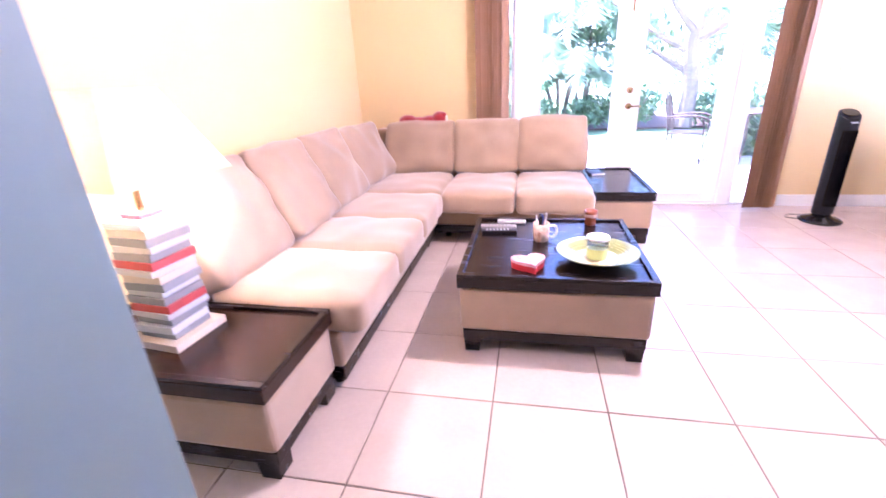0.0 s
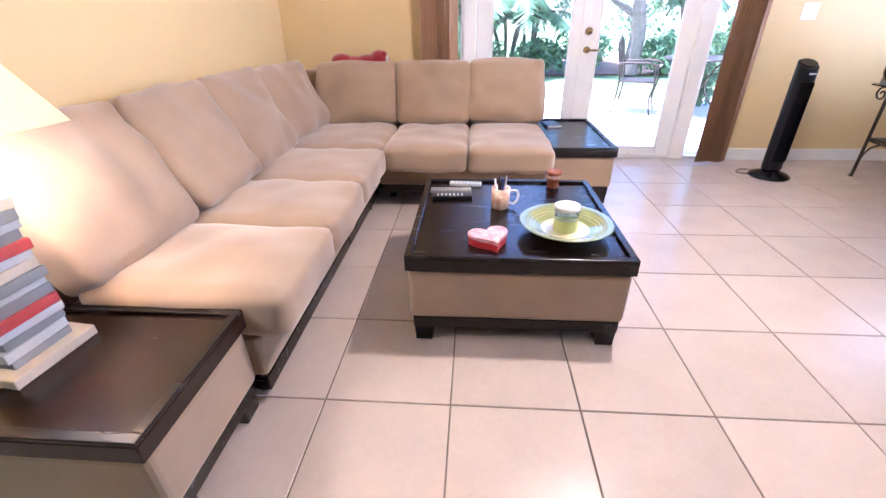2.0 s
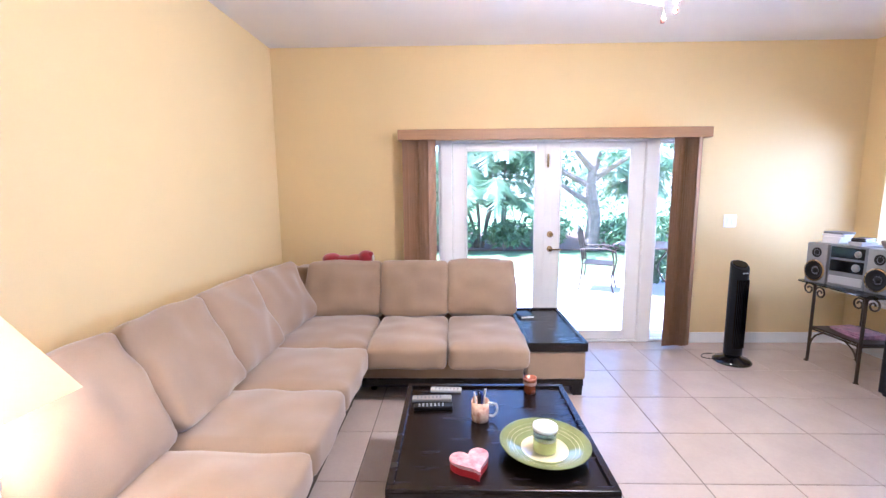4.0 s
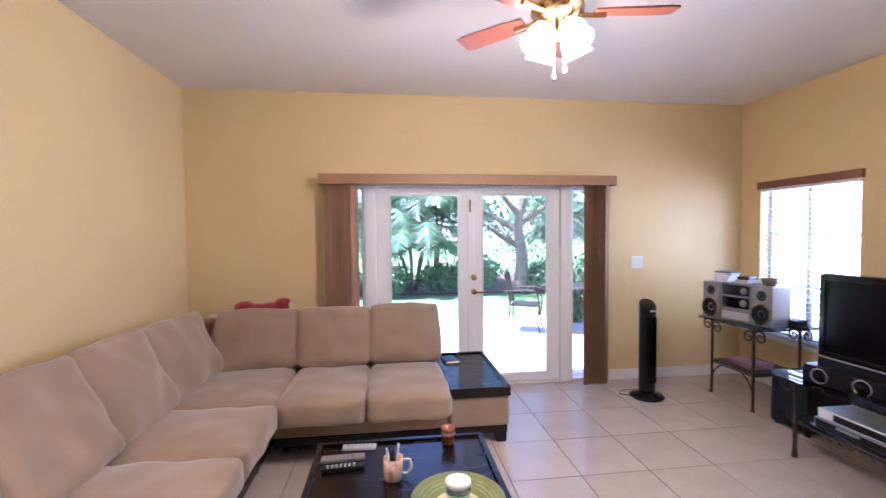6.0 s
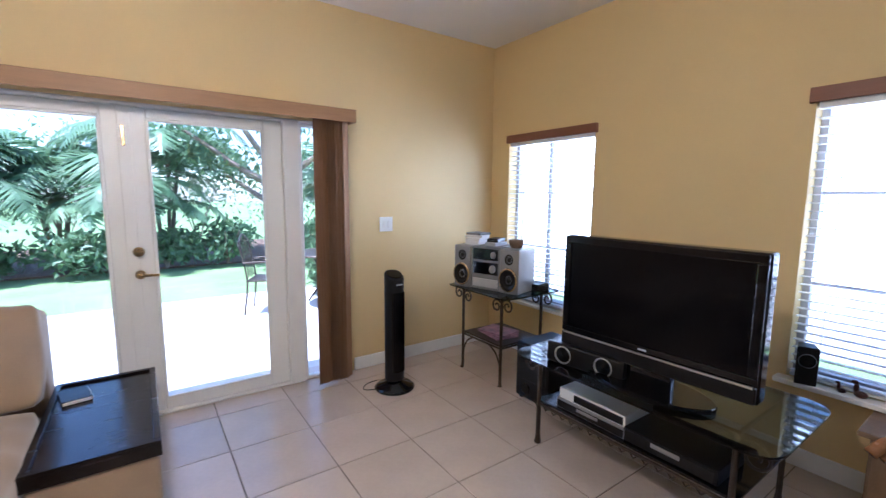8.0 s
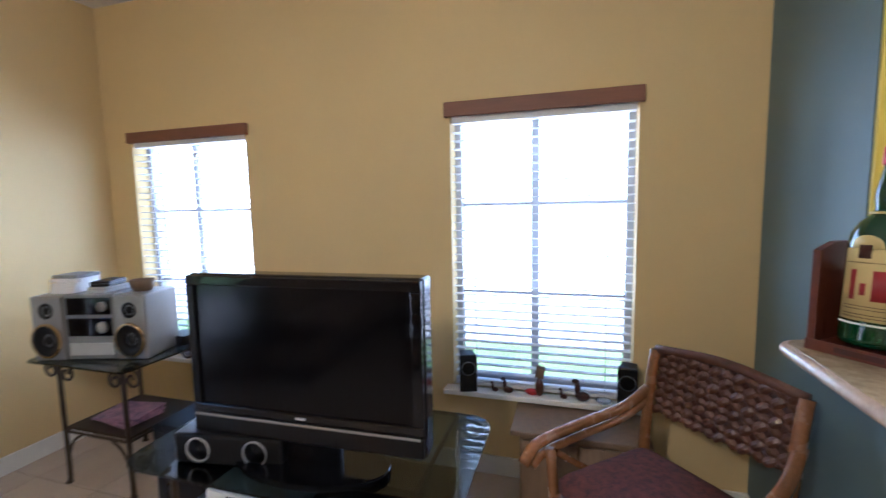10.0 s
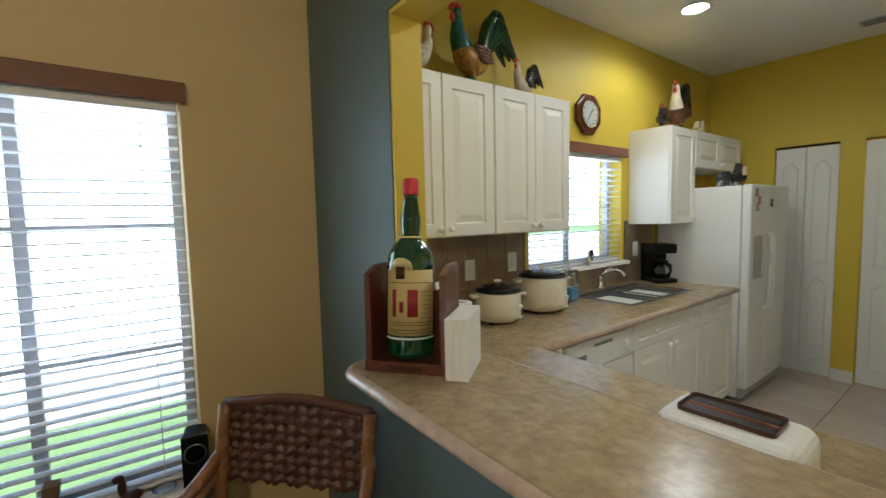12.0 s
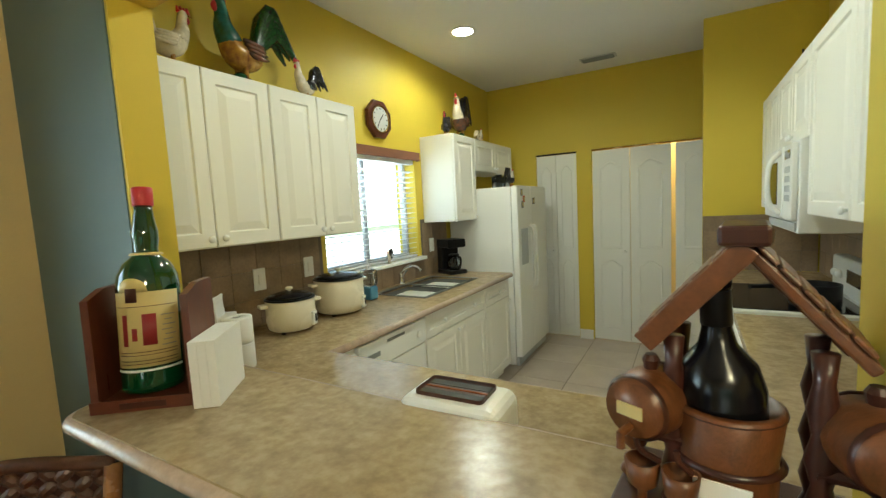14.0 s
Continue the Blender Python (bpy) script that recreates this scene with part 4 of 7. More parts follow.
centre_speaker = thing("centre_speaker", pose(3.97, 4.14, 0.561, 0, 0, -82), "black centre speaker with two ringed cones", "speaker")
part("body", box((-0.21, -0.05, 0.0), (0.21, 0.1, 0.11), 0.01), M_BLACK, centre_speaker)
for u in (-0.11, 0.11):
    part("ring", turned(lathe([(0.040, 0), (0.046, 0.003), (0.048, 0.007), (0.042, 0.008)], 28, caps=False), pose(u, -0.05, 0.056, 90)), M_SILVER, centre_speaker, "silver cone ring", True)
    part("cone", turned(lathe([(0.040, 0.002), (0.015, -0.012), (0.002, -0.004)], 24), pose(u, -0.05, 0.056, 90)), M_BLACK, centre_speaker, "", True)
for nm, z, y, h, d, mt, lab in (("disc_player", 0.268, 4.13, 0.055, 0.30, M_SILVER, "silver disc player on the lower shelf"), ("game_console", 0.268, 3.72, 0.07, 0.25, M_BLACK, "black media box on the lower shelf")):
    th = thing(nm, pose(4.14, y, z), lab, "player")
    part("case", box((-0.15, -0.21, 0), (0.12, 0.21, h), 0.005), mt, th)
    part("front_panel", box((-0.156, -0.2, 0.008), (-0.15, 0.2, h - 0.008), 0.002), M_BLACK, th)
    part("tray", box((-0.159, -0.06, h * 0.5), (-0.156, 0.07, h * 0.8), 0.001), M_SILVER, th)
th = thing("stacked_recorder", pose(4.14, 4.13, 0.3232), "white recorder stacked on a disc player", "player")
part("case", box((-0.14, -0.2, 0), (0.12, 0.2, 0.06), 0.005), M_WHITE, th)
part("front_panel", box((-0.146, -0.19, 0.01), (-0.14, 0.1, 0.05), 0.002), M_BLACK, th)

# ---- subwoofer ----
sub = thing("subwoofer", pose(4.45, 4.80, 0), "black subwoofer box standing on the floor", "speaker")
part("cabinet", box((-0.17, -0.15, 0.02), (0.2, 0.15, 0.42), 0.012), M_BLACK, sub)
part("grille", box((-0.178, -0.13, 0.16), (-0.17, 0.13, 0.40), 0.004), M_BLACK, sub)
part("port", turned(lathe([(0.045, 0), (0.04, 0.006), (0.035, 0.002)], 20), pose(-0.172, 0.05, 0.09, 0, -90)), M_GLOSSBLACK, sub)
for sx in (-0.13, 0.16):
    for sy in (-0.12, 0.12):
        part("foot", turned(lathe([(0.02, 0), (0.024, 0.02)], 10), pose(sx, sy, 0)), M_BLACK, sub)

# ---- stereo table ----
st = thing("side_table", pose(4.50, 5.36, 0), "wrought iron side table with glass top and scrolls", "table")
part("glass_top", glass_sheet(-0.30, -0.36, 0.30, 0.33, 0.70, 0.04), M_TABLEGLASS, st, "clear glass top")
part("shelf", box((-0.20, -0.23, 0.30), (0.22, 0.23, 0.315), 0.003), M_IRON, st)
for sx, sy in ((-0.21, -0.235), (-0.21, 0.225), (0.22, -0.235), (0.22, 0.225)):
    leg = part("leg", tube(arc([(sx * 1.02, sy * 1.02, 0.0), (sx, sy, 0.06), (sx, sy, 0.4), (sx, sy, 0.695)], 4), [0.02, 0.016] + [0.012] * 11, 8), M_IRON, st)
    s = 1 if sy > 0 else -1
    part("scroll", tube(spiral((sx, sy + s * 0.06, 0.635), 0.06, 0.012, 3.14 if s > 0 else 0, -1.5 * s, "x"), 0.007, 6), M_IRON, leg)
    part("scroll", tube(spiral((sx, sy - s * 0.055, 0.62), 0.055, 0.012, 0 if s > 0 else 3.14, 1.5 * s, "x"), 0.007, 6), M_IRON, leg)
    part("brace", tube(arc([(sx, sy, 0.14), (sx, sy - s * 0.05, 0.24), (sx, sy - s * 0.13, 0.295)], 4), 0.007, 6), M_IRON, leg)
part('rail', tube([(-0.21, -0.235, 0.69), (-0.21, 0.225, 0.69), (0.22, 0.225, 0.69), (0.22, -0.235, 0.69), (-0.21, -0.235, 0.69)], 0.008, 6), M_IRON, st)
bm = tube([(-0.21, -0.235, 0.295), (-0.21, 0.225, 0.295), (0.22, 0.225, 0.295), (0.22, -0.235, 0.295), (-0.21, -0.235, 0.295)], 0.008, 6)
part("rail", bm, M_IRON, st)
mag = thing("magazine_stack", pose(4.47, 5.36, 0.316), "stack of glossy magazines on the table shelf", "magazines")
for k in range(3):
    part("magazine", turned(box((-0.1, -0.14, 0), (0.11, 0.13, 0.012), 0.002), pose(0, 0, 0.0122 * k, 0, 0, -8 + 9 * k)), M_MAGAZINE, mag)

# ---- stereo ----
hifi = thing("stereo_system", pose(4.42, 5.37, 0.711, 0, 0, -74) @ Matrix.Diagonal((1, 1, 1.18, 1)), "silver stereo with two speakers and a stack on top", "stereo")
part("centre_unit", box((-0.13, -0.12, 0.0), (0.13, 0.14, 0.29), 0.008), M_GREY, hifi)
part("display", box((-0.115, -0.126, 0.20), (0.115, -0.12, 0.275), 0.003), M_GLOSSBLACK, hifi)
part("tape_deck", box((-0.115, -0.126, 0.105), (0.115, -0.12, 0.185), 0.003), M_GLOSSBLACK, hifi)
part("disc_tray", box((-0.115, -0.128, 0.02), (0.115, -0.12, 0.075), 0.003), M_LIGHTGREY, hifi)
for u, z, r in ((0.075, 0.237, 0.022), (0.07, 0.145, 0.026)):
    part("knob", turned(lathe([(r, 0), (r, 0.012), (r * 0.8, 0.018)], 18), pose(u, -0.126, z, 90)), M_SILVER, hifi, "", True)
for s in (-1, 1):
    sp = part("speaker", box((s * 0.135 if s > 0 else -0.295, -0.13, 0.0), (0.295 if s > 0 else -0.135, 0.13, 0.285), 0.008), M_SILVER, hifi)
    cx = s * 0.215
    part("woofer", turned(lathe([(0.068, 0), (0.074, 0.012), (0.066, 0.018), (0.05, 0.004), (0.02, -0.002), (0.016, 0.010), (0.002, 0.012)], 28), pose(cx, -0.13, 0.09, 90)), M_BLACK, sp, "", True)
    part("woofer_ring", turned(lathe([(0.072, 0.010), (0.078, 0.014), (0.076, 0.02), (0.068, 0.02)], 28, caps=False), pose(cx, -0.13, 0.09, 90)), M_BRASS, sp, "copper coloured ring", True)
    part("tweeter", turned(lathe([(0.035, 0), (0.035, 0.006), (0.02, -0.002), (0.01, 0.004), (0.002, 0.005)], 22), pose(cx, -0.13, 0.22, 90)), M_BLACK, sp, "", True)
for nm, u, w, z, h, mt, lab, turn in (("paper_stack", -0.16, 0.12, 0.29, 0.055, M_PAPER, "white stack of papers and discs", 4), ("tape_case", 0.02, 0.10, 0.29, 0.03, M_LIGHTGREY, "grey flat case on the stereo", -6), ("black_box", 0.02, 0.09, 0.3205, 0.028, M_BLACK, "small black box on the stereo", 8), ("small_basket", 0.2, 0.065, 0.286, 0.06, M_OAK, "small brown woven basket on the speaker", 0)):
    th = thing(nm, pose(4.42, 5.37, 0.711, 0, 0, -74) @ pose(u, 0, z + (0.0515 if z < 0.3 else 0.0517), 0, 0, turn), lab, nm.replace("_", " "))
    if nm == "small_basket":
        part("bowl", lathe([(0.04, 0), (0.055, 0.03), (0.06, 0.06), (0.052, 0.06), (0.045, 0.02)], 20), mt, th, "", True)
    elif nm == "paper_stack":
        for k in range(4):
            part("sheet", turned(box((-w / 2, -0.09, 0), (w / 2, 0.09, h / 4 - 0.0006), 0.001), pose(0, 0, k * h / 4, 0, 0, -3 + 2.5 * k)), mt, th)
    else:
        part("case", box((-w / 2, -0.08, 0), (w / 2, 0.08, h), 0.004), mt, th)
        part("lid_seam", box((-w / 2 - 0.001, -0.0812, h * 0.55), (w / 2 + 0.001, 0.0812, h * 0.6)), M_GREY, th)
for k, (u, w, z, mt, lab) in enumerate(((-0.06, 0.15, 0.082, M_PAPER, "pale flat case on the paper pile"), (-0.05, 0.14, 0.102, M_GREY, "grey disc case on the paper pile"))):
    th = thing("disc_case", pose(4.42, 5.37, 0.711, 0, 0, -74) @ pose(u - 0.1, 0, 0.29 + 0.0517 + z - 0.0262, 0, 0, 7 - 11 * k), lab, "disc case")
    part("case", box((-w / 2, -0.07, 0), (w / 2, 0.07, 0.018), 0.003), mt, th)
    part("spine", box((-w / 2 - 0.0012, -0.068, 0.003), (-w / 2 + 0.002, 0.068, 0.015), 0.0), M_BLACK, th)
th = thing("disc_pile", pose(4.66, 5.13, 0.711), "pile of thin black disc cases", "discs")
for k in range(4):
    part("disc_case", turned(box((-0.07, -0.065, 0), (0.07, 0.065, 0.013), 0.002), pose(0, 0, 0.0132 * k, 0, 0, 5 * k - 9)), M_BLACK, th)

# ---- tower fan ----
fan = thing("tower_fan", pose(3.62, 5.56, 0, 0, 0, 6), "tall black tower fan on a round base", "fan")
part("base", lathe([(0.145, 0), (0.15, 0.012), (0.13, 0.03), (0.07, 0.05), (0.055, 0.07)], 32), M_GLOSSBLACK, fan, "", True)
bm = prism([(0.075 * math.cos(a), 0.065 * math.sin(a)) for a in np.linspace(0, 2 * math.pi, 24, endpoint=False)], 0.07, 0.86, 0.006)
for v in bm.verts:
    if v.co.z > 0.5:
        v.co.z += v.co.y * 0.55
part("column", bm, M_BLACK, fan)
bm = bmesh.new()
for k in range(9):
    u = -0.05 + 0.0125 * k
    y = -0.066 * math.sqrt(max(0.05, 1 - (u / 0.078) ** 2)) - 0.002
    add_box(bm, (u - 0.0025, y - 0.004, 0.14), (u + 0.0025, y + 0.004, 0.74))
part("grille", bm, M_GLOSSBLACK, fan)
part("control_panel", turned(prism([(0.06 * math.cos(a), 0.05 * math.sin(a)) for a in np.linspace(0, 2 * math.pi, 20, endpoint=False)], 0, 0.006, 0.001), pose(0, 0, 0.868, 29)), M_GLOSSBLACK, fan)
part("badge", box((-0.025, -0.072, 0.795), (0.025, -0.066, 0.805)), M_LIGHTGREY, fan)
part("power_cord", tube(arc([(-0.1, 0.02, 0.012), (-0.2, 0.1, 0.006), (-0.12, 0.18, 0.006), (0.1, 0.19, 0.006), (0.19, 0.2, 0.15), (0.18, 0.2, 0.33)], 6), 0.004, 6), M_BLACK, fan)

# ---- wall plates ----
def wall_plate(m, label, kind, holes):
    th = thing("wall_plate", m, label, kind)
    part("plate", box((-0.06 if holes > 1 else -0.037, -0.007, -0.06), (0.06 if holes > 1 else 0.037, 0, 0.06), 0.003), M_WHITE, th)
    for k in range(holes):
        u = (k - (holes - 1) / 2) * 0.046
        part("rocker", box((u - 0.012, -0.012, -0.03), (u + 0.012, -0.007, 0.03), 0.003), M_TRIM, th)


wall_plate(pose(3.805, YB, 1.20), "white double light switch plate", "switch", 2)
wall_plate(pose(3.90, YB, 0.38), "white wall outlet plate", "outlet", 1)

# ---- red plush on the sofa back ----
multi("plush_toy", [(blob([((-0.15, 0, 0.05), (0.085, 0.07, 0.05)), ((-0.05, 0, 0.04), (0.1, 0.06, 0.04)), ((0.06, 0, 0.045), (0.1, 0.065, 0.045)), ((0.15, 0, 0.06), (0.075, 0.07, 0.062)), ((0.19, -0.02, 0.085), (0.03, 0.03, 0.03))], 16), M_PLUSH), (blob([((0.215, -0.03, 0.06), (0.012, 0.02, 0.03))]), M_WHITEBIRD)], pose(0.22, 5.77, 0.84) @ Matrix.Diagonal((1.05, 1, 1.1, 1)), "dark red bone shaped plush toy on the sofa back", "toy")

# ---- lamp with a stack of books as its foot ----
lamp = thing("table_lamp", pose(-0.06, 2.79, 0.398, 0, 0, -6), "table lamp on a stack of books with lit cream shade", "lamp")
part("base_plate", box((-0.115, -0.115, 0), (0.115, 0.115, 0.03), 0.003), M_BEIGE, lamp)
rnd = random.Random(3)
z = 0.03
BOOKS = [M_GREY, M_LIGHTGREY, M_GREY, M_LIGHTGREY, M_BOOKRED, M_GREY, M_LIGHTGREY, M_GREY, M_BEIGE, M_LIGHTGREY, M_BOOKRED, M_GREY, M_LIGHTGREY, M_GREY, M_BEIGE, M_LIGHTGREY]
for k, mt in enumerate(BOOKS):
    h = 0.0295 if k % 3 else 0.0235
    s = 0.083 + rnd.uniform(-0.006, 0.006)
    part("book", turned(box((-s, -s, 0), (s, s, h - 0.0008), 0.002), pose(rnd.uniform(-0.006, 0.006), rnd.uniform(-0.006, 0.006), z, 0, 0, rnd.uniform(-3, 3))), mt, lamp)
    z += h
part("cap", box((-0.045, -0.045, z), (0.045, 0.045, z + 0.018), 0.003), M_BOOKRED, lamp)
part("stem", turned(lathe([(0.012, 0), (0.012, 0.09), (0.02, 0.1), (0.02, 0.13)], 14), pose(0, 0, z + 0.018)), M_BRASS, lamp)
SZ = 0.60                                     # the shade's lower rim above the table
bm = bmesh.new()
low = [bm.verts.new((x * 0.215, y * 0.215, SZ)) for x, y in ((-1, -1), (1, -1), (1, 1), (-1, 1))]
top = [bm.verts.new((x * 0.10, y * 0.10, SZ + 0.27)) for x, y in ((-1, -1), (1, -1), (1, 1), (-1, 1))]
for k in range(4):
    bm.faces.new((low[k], low[(k + 1) % 4], top[(k + 1) % 4], top[k]))
bmesh.ops.subdivide_edges(bm, edges=bm.edges, cuts=3, use_grid_fill=True)
shade = part("shade", bm, M_SHADE, lamp, "cream fabric shade, lit from inside")
solid = shade.modifiers.new("thick", "SOLIDIFY")
solid.thickness = 0.002
part("bulb", turned(blob([((0, 0, 0), (0.03, 0.03, 0.042))], 16), pose(0, 0, z + 0.19)), M_BULB, lamp, "lit warm bulb", True)
part("harp", tube(arc([(-0.02, 0, z + 0.13), (-0.07, 0, z + 0.22), (0, 0, z + 0.33), (0.07, 0, z + 0.22), (0.02, 0, z + 0.13)], 6), 0.003, 6), M_BRASS, lamp)
part("power_cord", tube(arc([(-0.1, -0.02, 0.008), (-0.05, -0.17, 0.006), (0.06, -0.24, 0.005), (0.06, -0.29, 0.022), (0.055, -0.30, -0.15), (0.0, -0.315, -0.39), (-0.2, -0.3, -0.392)], 6), 0.004, 6), M_CORD, lamp)
LAMP_BULB = (-0.06, 2.79, 0.398 + z + 0.19)
bulb("lamp_light", LAMP_BULB, 13, 0.04)
th = thing("keys", pose(-0.30, 2.72, 0.398), "bunch of keys on the end table", "keys")
for k in range(4):
    part("key", turned(box((0, -0.004, 0), (0.05, 0.004, 0.003), 0.001), pose(0, 0, 0.003 * k, 0, 0, 50 * k)), M_CHROME, th)
part("fob", box((-0.05, -0.02, 0), (0, 0.015, 0.012), 0.004), M_BLACK, th)

# ---- things on the coffee table ----
TOP = 0.406
plate = thing("plate", pose(1.555, 3.60, TOP), "large green ceramic plate with a cream centre", "plate")
part("foot", lathe([(0.07, 0), (0.075, 0.008)], 36), M_GREENPLATE, plate)
part("rim", lathe([(0.075, 0.008), (0.13, 0.026), (0.185, 0.052), (0.19, 0.056), (0.185, 0.058), (0.13, 0.034), (0.098, 0.023)], 48, caps=False), M_GREENPLATE, plate, "", True)
part("well", lathe([(0.001, 0.0165), (0.07, 0.017), (0.0985, 0.0235)], 48, caps=False), M_CREAMPLATE, plate, "cream glazed centre", True)
for r in (0.125, 0.14, 0.155):
    part("ring", lathe([(r, 0.033 + (r - 0.13) * 0.42), (r + 0.002, 0.0355 + (r - 0.13) * 0.42), (r + 0.004, 0.0345 + (r - 0.13) * 0.42)], 48, caps=False), M_CREAMPLATE, plate, "", True)
cj = thing("candle_jar", pose(1.555, 3.60, TOP + 0.018), "clear jar with pale green candle wax", "candle")
jar_glass = part("glass", lathe([(0.0465, 0.053), (0.048, 0.054), (0.048, 0.092), (0.0465, 0.092), (0.0465, 0.053)], 28, caps=False), M_CLEAR, cj, "", True)
jar_glass.visible_shadow = False
part("wax", lathe([(0.045, 0), (0.048, 0.004), (0.048, 0.0525)], 28), M_WAX, cj)
part("lid", lathe([(0.05, 0.0925), (0.052, 0.096), (0.052, 0.108), (0.04, 0.112)], 28), M_PAPER, cj, "white lid", True)
mug = thing("mug", pose(1.30, 3.865, TOP), "brown and white mug full of pens", "mug")
part("cup", lathe([(0.036, 0), (0.042, 0.004), (0.044, 0.1), (0.040, 0.1), (0.038, 0.008)], 26), M_MUG, mug, "", True)
part("handle", tube(arc([(0.042, 0, 0.085), (0.075, 0, 0.082), (0.082, 0, 0.05), (0.065, 0, 0.022), (0.042, 0, 0.022)], 5), 0.006, 8), M_WHITE, mug, "", True)
rnd = random.Random(6)
for k in range(11):
    a, r = rnd.uniform(0, 6.3), rnd.uniform(0.005, 0.03)
    pen = thing("pen", pose(1.30, 3.865, TOP + 0.02), "pen standing in the mug", "pen", "pens in the mug")
    part("barrel", tube([(0.6 * r * math.cos(a), 0.6 * r * math.sin(a), 0), (1.2 * r * math.cos(a), 1.2 * r * math.sin(a), rnd.uniform(0.11, 0.135))], 0.0045, 7), (M_BLUE, M_BLACK, M_PAPER)[k % 3], pen)
heart = thing("heart_box", pose(1.24, 3.495, TOP, 0, 0, 20), "pink and white heart shaped candy box", "box")
hp = [(0.0052 * 16 * math.sin(t) ** 3, 0.0052 * (13 * math.cos(t) - 5 * math.cos(2 * t) - 2 * math.cos(3 * t) - math.cos(4 * t))) for t in np.linspace(0, 2 * math.pi, 40, endpoint=False)]
part("body", prism([(0.96 * x, 0.96 * y) for x, y in hp], 0, 0.03, 0.002), M_RED, heart)
part("lid", prism(hp, 0.0302, 0.045, 0.004), M_PINK, heart, "printed lid")
jar = thing("ceramic_cup", pose(1.59, 4.145, TOP), "small red brown ceramic cup", "cup")
part("body", lathe([(0.026, 0), (0.034, 0.01), (0.03, 0.04), (0.036, 0.075), (0.037, 0.09), (0.031, 0.09), (0.026, 0.05)], 22), M_AMBER, jar, "", True)
part("band", lathe([(0.0345, 0.052), (0.0365, 0.056), (0.0365, 0.066), (0.036, 0.07)], 22, caps=False), M_MUG, jar, "", True)


def remote(x, y, turn, mt, w, l):
    th = thing("remote_control", pose(x, y, TOP, 0, 0, turn), "remote control lying on the coffee table", "remote", "remote controls")
    part("body", box((-l / 2, -w / 2, 0), (l / 2, w / 2, 0.02), 0.006), mt, th)
    for k in range(7):
        for j in range(3):
            part("button", box((-l / 2 + 0.025 + k * 0.02, -0.014 + j * 0.011, 0.02), (-l / 2 + 0.034 + k * 0.02, -0.007 + j * 0.011, 0.0225), 0.001, 1), M_GREY if mt is not M_BLACK else M_LIGHTGREY, th)


remote(1.067, 3.97, 4, M_BLACK, 0.05, 0.2)
remote(1.057, 4.055, 2, M_SILVER, 0.05, 0.21)
remote(1.13, 4.155, -3, M_LIGHTGREY, 0.04, 0.17)

# ---- ceiling fan ----
cf = thing("ceiling_fan", pose(2.005, 3.70, H), "ceiling fan with cherry blades and lit glass shades", "ceiling fan")
part("canopy", lathe([(0.065, 0), (0.06, -0.03), (0.03, -0.05), (0.03, -0.07), (0.028, -0.22), (0.05, -0.26), (0.06, -0.29), (0.105, -0.32), (0.11, -0.39), (0.07, -0.42), (0.045, -0.435), (0.05, -0.475), (0.03, -0.50)], 30), M_BRASS, cf, "antique brass motor housing", True)
for k in range(5):
    a = radians(-9 + 72 * k)
    bm = bmesh.new()
    for sgn in (1, -1):
        for u, w in ((0.15, 0.04), (0.26, 0.05), (0.45, 0.055), (0.485, 0.045)):
            bm.verts.new((u, sgn * w, 0))
    bm.verts.ensure_lookup_table()
    bm.faces.new([bm.verts[i] for i in (0, 1, 2, 3, 7, 6, 5, 4)])
    ex = bmesh.ops.extrude_face_region(bm, geom=bm.faces[:])
    bmesh.ops.translate(bm, verts=[g for g in ex["geom"] if isinstance(g, bmesh.types.BMVert)], vec=(0, 0, 0.008))
    blade = part("blade", turned(bm, pose(0, 0, -0.395, 0, 0, math.degrees(a)) @ pose(0, 0, 0, 11)), M_BLADE, cf, "cherry wood blade")
    part("blade_arm", turned(tube([(0.09, 0, 0), (0.14, 0, -0.004), (0.2, 0, 0.0)], [0.012, 0.01, 0.014], 7), pose(0, 0, -0.40, 0, 0, math.degrees(a))), M_BRASS, blade)
for k in range(4):
    a = radians(20 + 90 * k)
    c = Vector((0.08 * math.cos(a), 0.08 * math.sin(a), -0.485))
    arm = part("lamp_arm", tube([(0.03 * math.cos(a), 0.03 * math.sin(a), -0.47), tuple(c + Vector((0, 0, 0.03)))], 0.011, 8), M_BRASS, cf)
    sh = turned(lathe([(0.02, 0.03), (0.035, 0.02), (0.053, -0.015), (0.055, -0.05), (0.065, -0.075)], 22, caps=False), pose(*c, 0, 0, math.degrees(a)) @ pose(0, 0, 0, 0, -28))
    part("shade", sh, M_FROST, arm, "frosted glass shade", True)
    part("bulb", turned(blob([((0, 0, -0.03), (0.022, 0.022, 0.034))], 12), pose(*c, 0, 0, math.degrees(a)) @ pose(0, 0, 0, 0, -28)), M_BULB, arm, "lit bulb", True)
for u, z in ((-0.02, -0.67), (0.03, -0.635)):
    ch = part("pull_chain", tube([(u, -0.01, -0.49), (u, -0.01, z + 0.025)], 0.0018, 5), M_BRASS, cf)
    part("fob", turned(lathe([(0.003, 0.025), (0.009, 0.01), (0.007, -0.004)], 10), pose(u, -0.01, z)), M_BLADE, ch)
bulb("fan_light", (2.005, 3.70, H - 0.62), 26, 0.07)

# ---- window sill things ----
SILL = 0.4855


